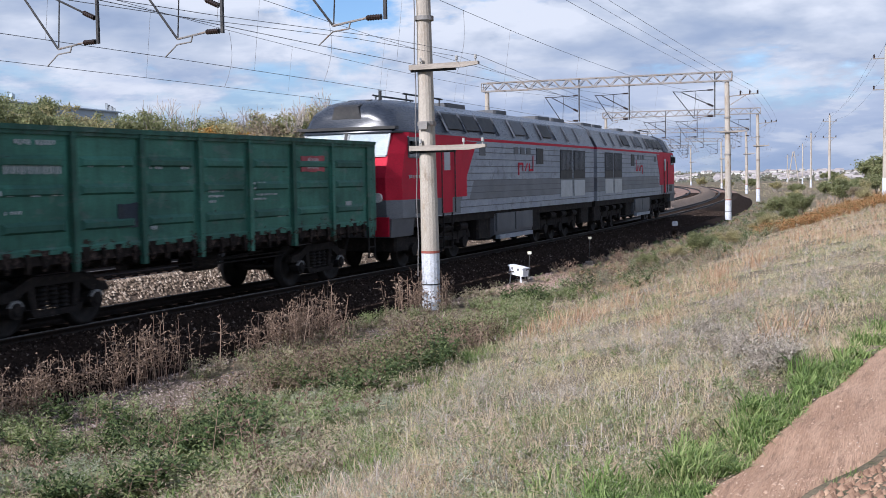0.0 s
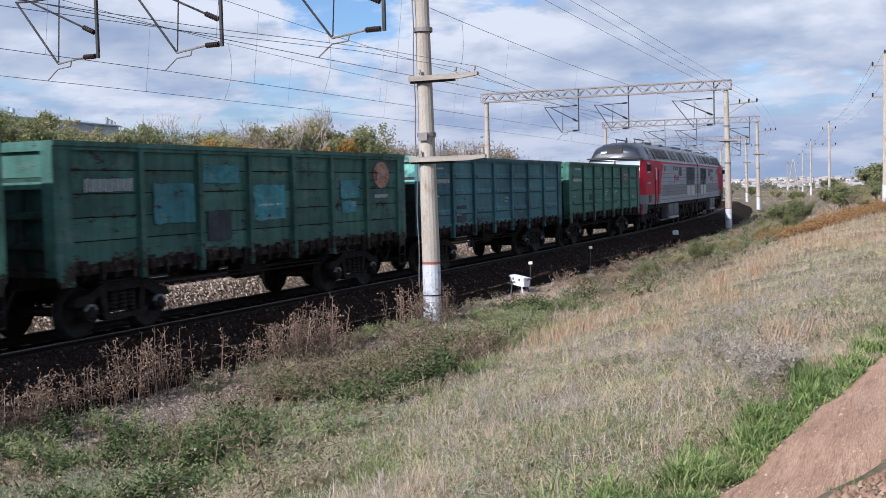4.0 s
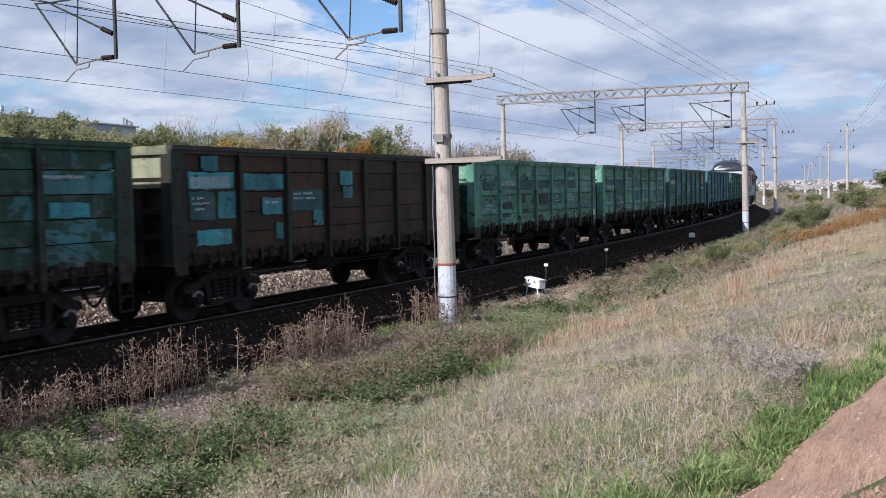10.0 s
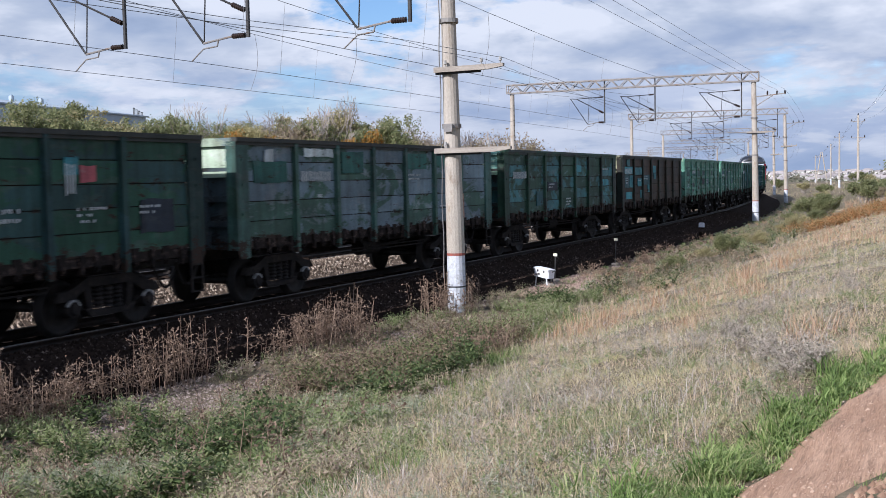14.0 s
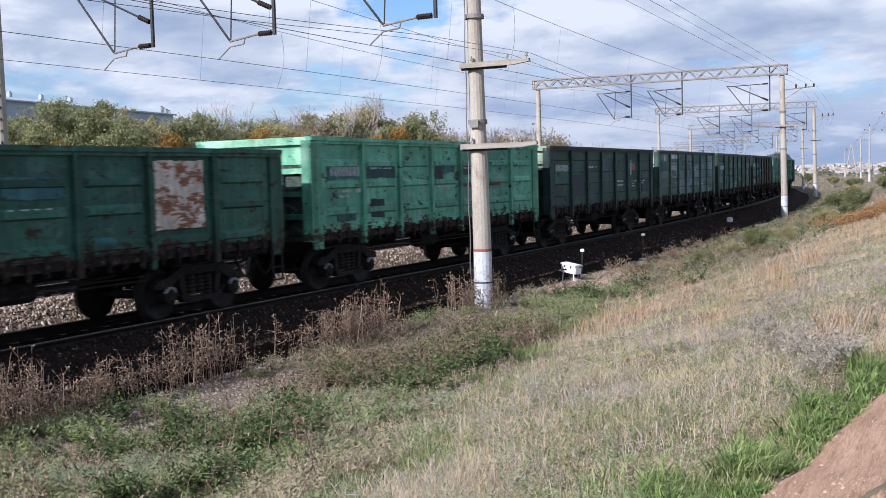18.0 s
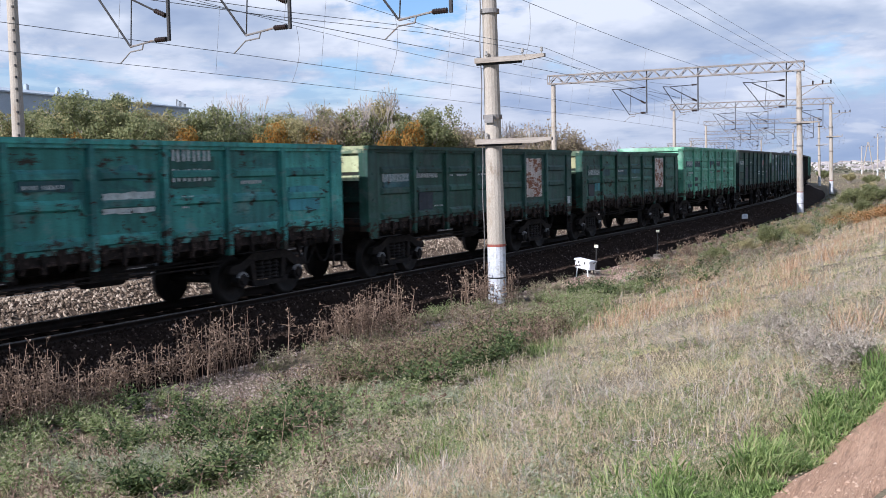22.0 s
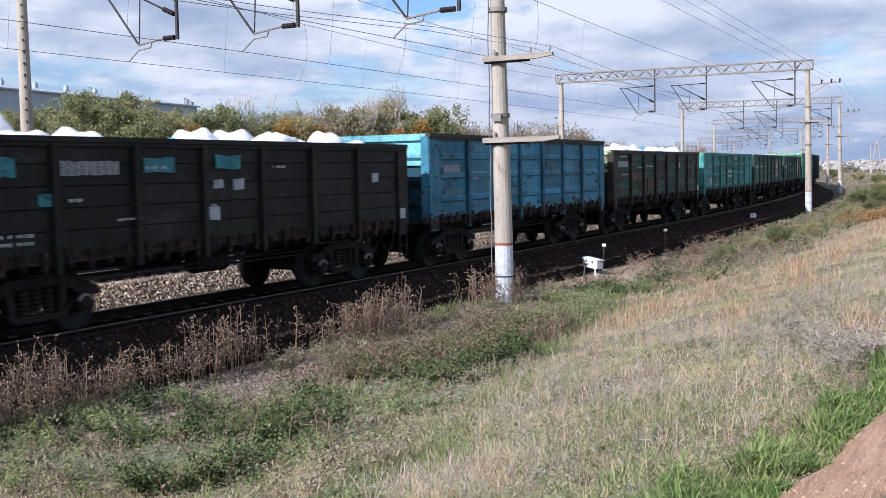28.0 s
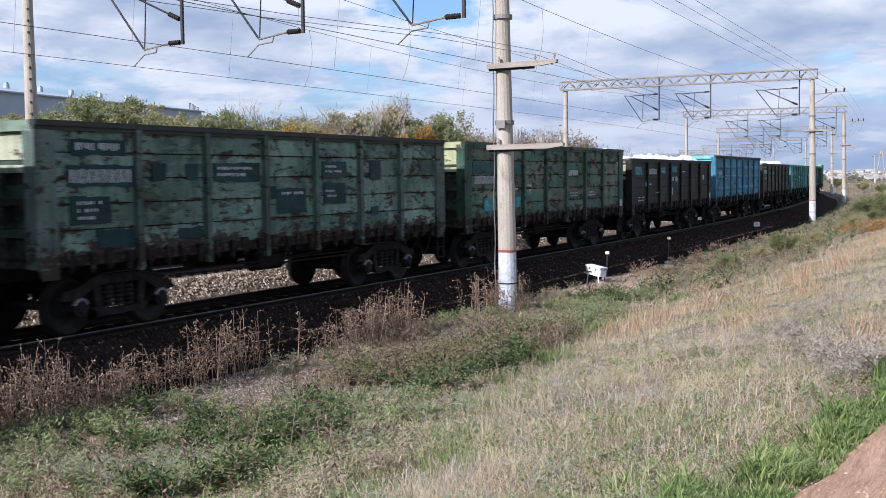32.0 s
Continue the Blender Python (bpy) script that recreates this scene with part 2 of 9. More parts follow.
# ---- mesh helpers ----
class Solid:
    """Collects boxes, tubes and extruded outlines into one mesh."""

    def __init__(self):
        self.v, self.f = [], []

    def add(self, verts, faces):
        k = len(self.v)
        self.v += [tuple(p) for p in verts]
        self.f += [tuple(i + k for i in face) for face in faces]
        return self

    def box(self, x0, x1, y0, y1, z0, z1, cut=0.0):
        if cut:
            c = min(cut, (x1 - x0) / 3, (y1 - y0) / 3)
            ring = [(x0 + c, y0), (x1 - c, y0), (x1, y0 + c), (x1, y1 - c), (x1 - c, y1), (x0 + c, y1), (x0, y1 - c), (x0, y0 + c)]
        else:
            ring = [(x0, y0), (x1, y0), (x1, y1), (x0, y1)]
        n = len(ring)
        verts = [(x, y, z) for z in (z0, z1) for x, y in ring]
        faces = [tuple(range(n - 1, -1, -1)), tuple(range(n, 2 * n))] + [(i, (i + 1) % n, n + (i + 1) % n, n + i) for i in range(n)]
        return self.add(verts, faces)

    def tube(self, a, b, r0, r1=None, n=8, caps=True):
        a, b = Vector(a), Vector(b)
        r1 = r0 if r1 is None else r1
        d = (b - a).normalized()
        e = d.orthogonal().normalized()
        g = d.cross(e)
        verts = [p + (e * math.cos(2 * math.pi * i / n) + g * math.sin(2 * math.pi * i / n)) * r for p, r in ((a, r0), (b, r1)) for i in range(n)]
        faces = [(i, (i + 1) % n, n + (i + 1) % n, n + i) for i in range(n)]
        if caps:
            faces += [tuple(range(n - 1, -1, -1)), tuple(range(n, 2 * n))]
        return self.add(verts, faces)

    def beam(self, a, b, w, h=None):
        """A square bar from a to b."""
        h = h or w
        a, b = Vector(a), Vector(b)
        d = (b - a).normalized()
        side = d.cross(Vector((0, 0, 1)))
        side = side.normalized() if side.length > 1e-4 else Vector((1, 0, 0))
        up = side.cross(d)
        verts = [p + side * i * w / 2 + up * j * h / 2 for p in (a, b) for i, j in ((-1, -1), (1, -1), (1, 1), (-1, 1))]
        return self.add(verts, [(3, 2, 1, 0), (4, 5, 6, 7), (0, 1, 5, 4), (1, 2, 6, 5), (2, 3, 7, 6), (3, 0, 4, 7)])

    def slab(self, outline, axis, lo, hi):
        """An outline in the two other axes, thickened along axis (0, 1 or 2)."""
        n = len(outline)

        def at(p, w):
            q = list(p)
            q.insert(axis, w)
            return tuple(q)
        verts = [at(p, w) for w in (lo, hi) for p in outline]
        return self.add(verts, [tuple(range(n - 1, -1, -1)), tuple(range(n, 2 * n))] + [(i, (i + 1) % n, n + (i + 1) % n, n + i) for i in range(n)])

    def mesh(self, name, mat, smooth=False):
        me = bpy.data.meshes.new(name)
        me.from_pydata(self.v, [], self.f)
        bm = bmesh.new()
        bm.from_mesh(me)
        bmesh.ops.recalc_face_normals(bm, faces=bm.faces)
        bm.to_mesh(me)
        bm.free()
        if mat:
            me.materials.append(mat)
        if smooth:
            me.shade_smooth()
        return me


def part(name, solid, mat, parent=None, label="", smooth=False):
    ob = new(name, solid.mesh(name, mat, smooth))
    ob.parent = parent
    if label:
        ob["label"] = label
    return ob


def share(name, me, mat, parent, label=""):
    """A part on a mesh that others use too, with a material of its own."""
    ob = new(name, me)
    ob.parent = parent
    if mat:
        ob.material_slots[0].link = "OBJECT"
        ob.material_slots[0].material = mat
    if label:
        ob["label"] = label
    return ob


def sheet(name, verts, faces, mat, smooth=True):
    me = bpy.data.meshes.new(name)
    me.from_pydata([], [], [])
    verts = np.asarray(verts, np.float32)
    faces = np.asarray(faces, np.int32)
    me.vertices.add(len(verts))
    me.vertices.foreach_set("co", verts.ravel())
    k = faces.shape[1]
    me.loops.add(faces.size)
    me.loops.foreach_set("vertex_index", faces.ravel())
    me.polygons.add(len(faces))
    me.polygons.foreach_set("loop_start", np.arange(0, faces.size, k, dtype=np.int32))
    me.polygons.foreach_set("loop_total", np.full(len(faces), k, np.int32))
    me.update(calc_edges=True)
    me.validate()
    me.materials.append(mat)
    if smooth:
        me.shade_smooth()
    return new(name, me)


# ---- the line: straight to BEND, then a wide curve to the left ----
BEND, RADIUS = 25.0, 690.0
TRACKS = (0.0, -4.1, -8.2)


def on_line(s, u=0.0, z=0.0):
    if s <= BEND:
        return Vector((u, s, z))
    a = (s - BEND) / RADIUS
    return Vector((-RADIUS + (RADIUS + u) * math.cos(a), BEND + (RADIUS + u) * math.sin(a), z))


def heading(s):
    """Degrees by which the line has turned to the left."""
    return math.degrees(max(s - BEND, 0.0) / RADIUS)


def line_pose(s, u=0.0, z=0.0):
    return Matrix.Translation(on_line(s, u, z)) @ pose(0, 0, 0, 0, 0, heading(s))


def su(x, y):
    """Along and across the line, for arrays."""
    a = np.arctan2(y - BEND, x + RADIUS)
    bent = y > BEND
    return np.where(bent, BEND + RADIUS * a, y), np.where(bent, np.hypot(y - BEND, x + RADIUS) - RADIUS, x)


LAND_U = (-400, -120, -60, -30, -16, -12.5, 2.4, 3.6, 5.2, 7.0, 9.0, 11.0, 13.0, 14.2, 16.0, 18.0, 24.0, 60.0, 400.0)
LAND_Z = (17.5, 5.0, 2.0, 0.0, -0.9, -1.4, -1.4, -0.56, -0.68, -0.57, -0.15, 0.32, 0.72, 0.88, 0.95, 1.05, 1.5, 2.0, 2.0)


def land(x, y):
    """Height of the ground, for arrays."""
    x, y = np.asarray(x, float), np.asarray(y, float)
    s, u = su(x, y)
    z = np.interp(u, LAND_U, LAND_Z)
    d = np.hypot(x - EYE.x, y)
    lumps = 0.05 * np.sin(x * 1.3 + 0.7 * np.sin(y * 0.9)) * np.sin(y * 1.1 + 1.0) + 0.03 * np.sin(x * 3.1 + y * 2.3) * np.sin(y * 2.9 - x)
    z = z + lumps * np.clip((u - 3.8) / 2, 0, 1) * np.clip((15.5 - u) / 2, 0.25, 1)
    # the bank sinks along the curve; the plain beyond dips and rises again to the town
    z = z - np.interp(d, (80, 140, 250, 400), (0.0, 0.4, 1.5, 2.6)) * np.clip((u - 5) / 6, 0, 1)
    far = np.clip((d - 400) / 500, 0, 1) * np.clip((u + 60) / 60, 0, 1)
    return z * (1 - far) + np.interp(d, (400, 900, 1300, 2600, 5000), (-1.0, -9.0, -8.0, 6.0, 10.0)) * far


def make_ground():
    az = np.radians(np.concatenate([np.arange(-180, -62, 4), np.arange(-62, 8, 0.45), np.arange(8, 180, 4)]))
    r = np.concatenate([[0.0], np.geomspace(0.8, 5000, 230)])
    a2, r2 = np.meshgrid(az, r[1:])
    x = EYE.x + r2 * np.sin(a2)
    y = r2 * np.cos(a2)
    z = land(x, y)
    n, k = x.shape
    verts = np.stack([x.ravel(), y.ravel(), z.ravel()], 1)
    i, j = np.meshgrid(np.arange(n - 1), np.arange(k), indexing="ij")
    j2 = (j + 1) % k
    faces = np.stack([i * k + j, i * k + j2, (i + 1) * k + j2, (i + 1) * k + j], -1).reshape(-1, 4)[:, ::-1]
    centre = len(verts)
    verts = np.vstack([verts, [[EYE.x, 0, float(land(EYE.x, 0.0))]]])
    ob = sheet("ground", verts, faces, M["soil"])
    me = ob.data
    bm = bmesh.new()
    bm.from_mesh(me)
    bm.verts.ensure_lookup_table()
    for q in range(k):
        bm.faces.new((bm.verts[centre], bm.verts[(q + 1) % k], bm.verts[q]))
    bmesh.ops.recalc_face_normals(bm, faces=bm.faces)
    if sum(f.normal.z for f in bm.faces) < 0:
        bmesh.ops.reverse_faces(bm, faces=bm.faces)
    bm.to_mesh(me)
    bm.free()
    return tagged(ob, "dry soil bank sloping down to the railway ditch", "ground", kind="structure")


make_ground()


def strip(name, profile, s0, s1, step, mat):
    """A profile of (u, z), swept along the line."""
    stations = np.arange(s0, s1 + step, step)
    verts = [on_line(s, u, z) for s in stations for u, z in profile]
    k = len(profile)
    faces = [(i * k + j, i * k + j + 1, (i + 1) * k + j + 1, (i + 1) * k + j) for i in range(len(stations) - 1) for j in range(k - 1)]
    return sheet(name, [tuple(v) for v in verts], faces, mat, smooth=False)


def make_track():
    low = [(-12.2, -1.0), (-10.2, -0.24), (-7, -0.24), (-6.1, -0.3), (-5.2, -0.24), (-3.1, -0.22)]
    side = [(-1.25, -0.20), (-0.6, -0.245), (0.6, -0.22), (0.98, -0.10), (1.65, -0.13), (2.3, -0.52), (3.0, -0.80), (3.6, -0.98)]
    bed = strip("ballast_bed", low, -60, 58, 2.0, M["shade_dark"])
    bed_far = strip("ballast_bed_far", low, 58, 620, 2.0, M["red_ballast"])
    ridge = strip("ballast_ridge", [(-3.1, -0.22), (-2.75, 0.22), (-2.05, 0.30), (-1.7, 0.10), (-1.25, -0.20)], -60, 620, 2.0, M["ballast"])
    # dark as far as 150 m, where the train's shadow lies
    edge = strip("ballast_shoulder", side, -60, 150, 2.0, M["shade_dark"])
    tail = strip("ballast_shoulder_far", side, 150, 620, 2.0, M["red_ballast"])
    tagged(bed_far, "reddish ballast bed of the far tracks on the curve", "ballast", kind="structure")
    tagged(tail, "reddish ballast shoulder on the curve", "ballast", kind="structure")
    tagged(edge, "ballast shoulder sloping to the ditch, the train's shade in its colour", "ballast", kind="structure")
    tagged(bed, "dark ballast bed under the far tracks", "ballast", kind="structure")
    tagged(ridge, "heaped brown-grey crushed stone between the tracks", "ballast", kind="structure")
    for u in TRACKS:
        ties = Solid()
        for k in range(330):
            m = line_pose(-20 + 0.55 * k, u)
            ring = [m @ Vector((x, y, z)) for z, w in ((-0.30, 0.14), (-0.195, 0.11)) for x, y in ((-1.33, -w), (1.33, -w), (1.33, w), (-1.33, w))]
            ties.add(ring, [(3, 2, 1, 0), (4, 5, 6, 7), (0, 1, 5, 4), (1, 2, 6, 5), (2, 3, 7, 6), (3, 0, 4, 7)])
        # sleepers take the same colour, with the shade in it
        tie = part("sleepers", ties, M["shade_dark"])
        tagged(tie, "near-black concrete sleepers under the rails", "sleepers", kind="stuff")
        for side in (-0.795, 0.795):
            c = u + side
            web = strip("rail", [(c - 0.075, -0.19), (c - 0.075, -0.165), (c - 0.012, -0.14), (c - 0.012, -0.05), (c - 0.036, -0.04), (c - 0.036, -0.008), (c + 0.036, -0.008), (c + 0.036, -0.04), (c + 0.012, -0.05), (c + 0.012, -0.14), (c + 0.075, -0.165), (c + 0.075, -0.19)], -60, 420, 1.5, M["steel"])
            tagged(web, "rusty steel running rail with a polished head", "rail", "rails of the line", "structure")
            head = strip("rail_head", [(c - 0.037, -0.010), (c - 0.036, 0.0), (c + 0.036, 0.0), (c + 0.037, -0.010)], -60, 420, 1.5, M["rail_head"])
            head.parent = web


make_track()

# ---- the train ----
SPEED, START = 7.381, 32.07
PITCH, HALF = 13.92, 6.44
POSTS = (-4.28, -2.55, -0.85, 0.85, 2.55, 4.28)
CORNER = 0.42


def paint(name, base, other, rust=0.35, peel=0.45, seed=0.0, rust_col=(0.042, 0.025, 0.018), dirt=0.5, seams=0.0):
    """Old wagon paint: a second coat that shows in worn patches, rust spots, run-down dirt."""
    m = bpy.data.materials.new(name)
    m.use_nodes = True
    t = m.node_tree
    shader = t.nodes["Principled BSDF"]
    place = t.nodes.new("ShaderNodeTexCoord")

    def noise_at(scale, squash, detail=6.0, rough=0.6, dist=0.0, off=0.0):
        mp = t.nodes.new("ShaderNodeMapping")
        mp.inputs["Scale"].default_value = squash
        mp.inputs["Location"].default_value = (seed * 3.7 + off, seed * 11.3 + off, seed * 5.1)
        t.links.new(place.outputs["Object"], mp.inputs[0])
        n = node(t, "ShaderNodeTexNoise", Scale=scale, Detail=detail, Roughness=rough, Distortion=dist)
        t.links.new(mp.outputs[0], n.inputs["Vector"])
        return n.outputs[0]
    info = t.nodes.new("ShaderNodeObjectInfo")
    own = info.outputs["Random"]
    # each sheet has its own history: it shifts how much of the older coat shows, and how faded it is
    lean = calc(t, "MULTIPLY", calc(t, "SUBTRACT", own, 0.5), 0.20)
    coat = ramp(t, calc(t, "ADD", noise_at(0.9, (1, 0.9, 1.5), 9, 0.66, 0.8), lean), [(0.60 - 0.22 * peel, (0, 0, 0)), (0.63 - 0.22 * peel, (1, 1, 1))])
    col = mixc(t, calc(t, "MULTIPLY", coat, min(1.0, 0.45 + peel)), base, other)
    pale = tuple(min(1.0, 0.6 * v + 0.55 * sum(base) / 3 + 0.015) for v in base)
    worn = ramp(t, noise_at(1.7, (1, 0.8, 1.6), 9, 0.7, 0.5, 6.0), [(0.55, (0, 0, 0)), (0.62, (1, 1, 1))])
    col = mixc(t, calc(t, "MULTIPLY", worn, 0.7), col, pale)
    fade = ramp(t, noise_at(0.6, (1, 1, 2.0), 5, 0.6, 0.0, 4.0), [(0.32, (0.66, 0.66, 0.67)), (0.68, (1.22, 1.22, 1.22))])
    col = mixc(t, 1.0, col, fade, "MULTIPLY")
    fold = calc(t, "FRACT", calc(t, "MULTIPLY", own, 7.31))
    col = mixc(t, 1.0, col, ramp(t, fold, [(0.0, (0.78, 0.76, 0.74)), (0.5, (1.0, 1.0, 1.0)), (1.0, (1.2, 1.2, 1.18))]), "MULTIPLY")
    # rain has washed dirt down in streaks; shunting has scored it lengthwise
    streak = ramp(t, noise_at(3.2, (1, 1.6, 0.16), 7, 0.68, 0.1, 9.0), [(0.42, (1, 1, 1)), (0.68, (0.38, 0.34, 0.31))])
    col = mixc(t, min(1.0, dirt + 0.15), col, streak, "MULTIPLY")
    score = ramp(t, noise_at(4.5, (1, 0.22, 2.4), 8, 0.75, 0.0, 23.0), [(0.60, (1, 1, 1)), (0.66, (0.45, 0.42, 0.40))])
    col = mixc(t, 0.35 + 0.5 * rust, col, score, "MULTIPLY")
    blotch = noise_at(2.3, (1, 0.9, 1.4), 9, 0.76, 0.4, 17.0)
    if seams:
        # flaking starts at the sheets' edges
        axes = t.nodes.new("ShaderNodeSeparateXYZ")
        t.links.new(place.outputs["Object"], axes.inputs[0])
        saw = calc(t, "FRACT", calc(t, "DIVIDE", calc(t, "SUBTRACT", axes.outputs[2], 1.36), seams))
        rim = calc(t, "MULTIPLY", calc(t, "ABSOLUTE", calc(t, "SUBTRACT", saw, 0.5)), 2.0)
        chips = noise_at(5.5, (1, 0.8, 1.3), 8, 0.72, 0.2, 31.0)
        blotch = calc(t, "ADD", blotch, calc(t, "MULTIPLY", calc(t, "POWER", rim, 5.0), calc(t, "MULTIPLY", chips, 0.20)))
    flake = noise_at(7.0, (1, 0.36, 2.0), 6, 0.7, 0.2, 41.0)
    blotch = calc(t, "ADD", blotch, calc(t, "MULTIPLY", calc(t, "SUBTRACT", flake, 0.5), 0.35))
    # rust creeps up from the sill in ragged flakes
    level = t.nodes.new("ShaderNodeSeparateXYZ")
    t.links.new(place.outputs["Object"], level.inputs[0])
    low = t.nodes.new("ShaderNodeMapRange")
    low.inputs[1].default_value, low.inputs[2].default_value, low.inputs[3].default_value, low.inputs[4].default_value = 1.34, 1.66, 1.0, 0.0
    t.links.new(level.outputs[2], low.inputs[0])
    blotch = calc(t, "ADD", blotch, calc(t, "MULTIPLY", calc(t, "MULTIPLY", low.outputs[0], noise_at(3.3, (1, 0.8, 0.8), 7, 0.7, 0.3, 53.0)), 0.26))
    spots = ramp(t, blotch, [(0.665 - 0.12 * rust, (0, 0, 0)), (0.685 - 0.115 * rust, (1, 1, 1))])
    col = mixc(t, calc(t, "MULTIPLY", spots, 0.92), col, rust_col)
    fine = noise_at(26, (1, 1, 1), 4, 0.6, 0.0, 2.0)
    col = mixc(t, 1.0, col, ramp(t, fine, [(0.25, (0.82, 0.82, 0.82)), (0.75, (1.14, 1.14, 1.14))]), "MULTIPLY")
    t.links.new(col, shader.inputs["Base Color"])
    rough = mixc(t, spots, (0.60, 0.60, 0.60), (0.92, 0.92, 0.92))
    t.links.new(rough, shader.inputs["Roughness"])
    shader.inputs["Specular IOR Level"].default_value = 0.22
    b = node(t, "ShaderNodeBump", Strength=0.25, Distance=0.012)
    t.links.new(calc(t, "ADD", noise_at(5, (1, 1, 1), 5, 0.6), calc(t, "MULTIPLY", spots, 0.4)), b.inputs["Height"])
    t.links.new(b.outputs[0], shader.inputs["Normal"])
    return m


MESHES = {}


def cached(key, build, smooth=False):
    if key not in MESHES:
        s = Solid()
        build(s)
        MESHES[key] = s.mesh(key[0] if isinstance(key, tuple) else key, M["under"], smooth)
    return MESHES[key]


def span(sx, a, b):
    return (sx * a, sx * b) if sx > 0 else (sx * b, sx * a)


def bay_edges(i):
    lo = -HALF + CORNER if i == 0 else POSTS[i - 1]
    hi = HALF - CORNER if i == 6 else POSTS[i]
    return lo, hi


def sheet_panel(s, sx, i, top):
    """Backing sheet of one bay with a folded lower lip."""
    lo, hi = bay_edges(i)
    a, b = span(sx, 1.45, 1.495)
    if sx > 0:
        s.slab([(a, 1.36), (1.515, 1.36), (1.515, 1.45), (b, 1.48), (b, top - 0.08), (a, top - 0.08)], 1, lo, hi)
    else:
        s.slab([(b, 1.36), (b, top - 0.08), (a, top - 0.08), (a, 1.48), (-1.515, 1.45), (-1.515, 1.36)], 1, lo, hi)


def rib_solid(s, sx, i, z):
    """A pressed horizontal ledge."""
    lo, hi = bay_edges(i)
    a, b = lo + 0.17, hi - 0.17
    x0, x1 = sx * 1.490, sx * 1.545
    verts = [(x0, a, z - 0.10), (x0, b, z - 0.10), (x0, b, z + 0.10), (x0, a, z + 0.10),
             (x1, a + 0.09, z - 0.06), (x1, b - 0.09, z - 0.06), (x1, b - 0.09, z + 0.03), (x1, a + 0.09, z + 0.03)]
    s.add(verts, [(0, 1, 5, 4), (1, 2, 6, 5), (2, 3, 7, 6), (3, 0, 4, 7), (4, 5, 6, 7), (0, 3, 2, 1)])


def backing_panel(s, sx, i, top):
    lo, hi = bay_edges(i)
    s.box(*span(sx, 1.42, 1.455), lo, hi, 1.37, top - 0.09)


def board_solid(s, sx, i, k, top):
    """One of five wide flat sheets, a little bulged or dented."""
    lo, hi = bay_edges(i)
    z0, h = 1.36, (top - 0.08 - 1.36) / 5
    rng = random.Random(i * 31 + k * 7 + (3 if sx > 0 else 0))
    out = 1.49 + rng.uniform(-0.008, 0.008)
    za, zb = z0 + k * h + 0.010, z0 + (k + 1) * h - 0.010
    bulge = out + rng.uniform(-0.014, 0.02)
    xa, xb, xi = sx * out, sx * bulge, sx * 1.45
    ym = (lo + hi) / 2
    verts = [(xi, lo, za), (xi, hi, za), (xi, hi, zb), (xi, lo, zb), (xa, lo, za), (xb, ym, za), (xa, hi, za), (xa, hi, zb), (xb, ym, zb), (xa, lo, zb)]
    s.add(verts, [(4, 5, 8, 9), (5, 6, 7, 8), (0, 1, 6, 5, 4), (2, 3, 9, 8, 7), (0, 4, 9, 3), (1, 2, 7, 6), (0, 3, 2, 1)])


def post_solid(s, sx, y, top):
    a, b = span(sx, 1.47, 1.575)
    foot = 1.04 if sx > 0 else 1.29
    s.slab([(y - 0.10, 1.30), (y + 0.10, 1.30), (y + 0.075, top - 0.09), (y - 0.075, top - 0.09)], 0, *span(sx, 1.47, 1.51))
    s.slab([(y - 0.055, foot), (y + 0.055, foot), (y + 0.065, 1.3), (y + 0.062, top - 0.08), (y - 0.062, top - 0.08), (y - 0.065, 1.3)], 0, a, b)


def corner_solid(s, sx, sy, top):
    e, i = sy * HALF, sy * (HALF - CORNER)
    s.slab([(e, 1.30), (e - sy * 0.10, 1.02), (i, 1.02), (i, top - 0.08), (e, top - 0.08)], 0, *span(sx, 1.49, 1.545))
    s.slab([(sx * 1.30, 1.2), (sx * 1.54, 1.2), (sx * 1.54, top - 0.08), (sx * 1.30, top - 0.08)], 1, min(e, e - sy * 0.08), max(e, e - sy * 0.08))
    for z in (1.9, 2.5, 3.0):
        s.box(*span(sx, 1.54, 1.565), e - sy * 0.2 - 0.03, e - sy * 0.2 + 0.03, z, z + 0.05)


def hatch_solid(s, sx, i):
    """Bottom door edge with hinges, hooks and latches below each bay."""
    lo, hi = bay_edges(i)
    lo, hi = max(lo, -HALF + 0.25) + 0.06, min(hi, HALF - 0.25) - 0.06
    drop = 0.0 if sx > 0 else 0.13
    s.slab([(sx * 1.35, 1.37), (sx * 1.48, 1.37), (sx * 1.50, 1.20 + drop), (sx * 1.38, 1.16 + drop)], 1, lo, hi)
    n = 4
    for k in range(n):
        y = lo + (k + 0.5) * (hi - lo) / n
        if k % 2:
            s.slab([(y - 0.045, 1.40), (y + 0.045, 1.40), (y + 0.06, 1.22 + drop), (y + 0.015, 1.06 + 1.9 * drop), (y - 0.03, 1.10 + 1.5 * drop), (y - 0.02, 1.22 + drop)], 0, *span(sx, 1.49, 1.56))
        else:
            s.slab([(y - 0.10, 1.44), (y + 0.10, 1.44), (y + 0.03, 1.10 + 1.5 * drop), (y - 0.03, 1.10 + 1.5 * drop)], 0, *span(sx, 1.48, 1.52))
            s.tube((sx * 1.46, y, 1.17 + drop), (sx * 1.57, y, 1.17 + drop), 0.03, n=6)


def end_slab(s, sy, x0, x1, d0, d1, z0, z1):
    e = sy * HALF
    a, b = sorted((e - sy * d0, e - sy * d1))
    s.box(x0, x1, a, b, z0, z1)


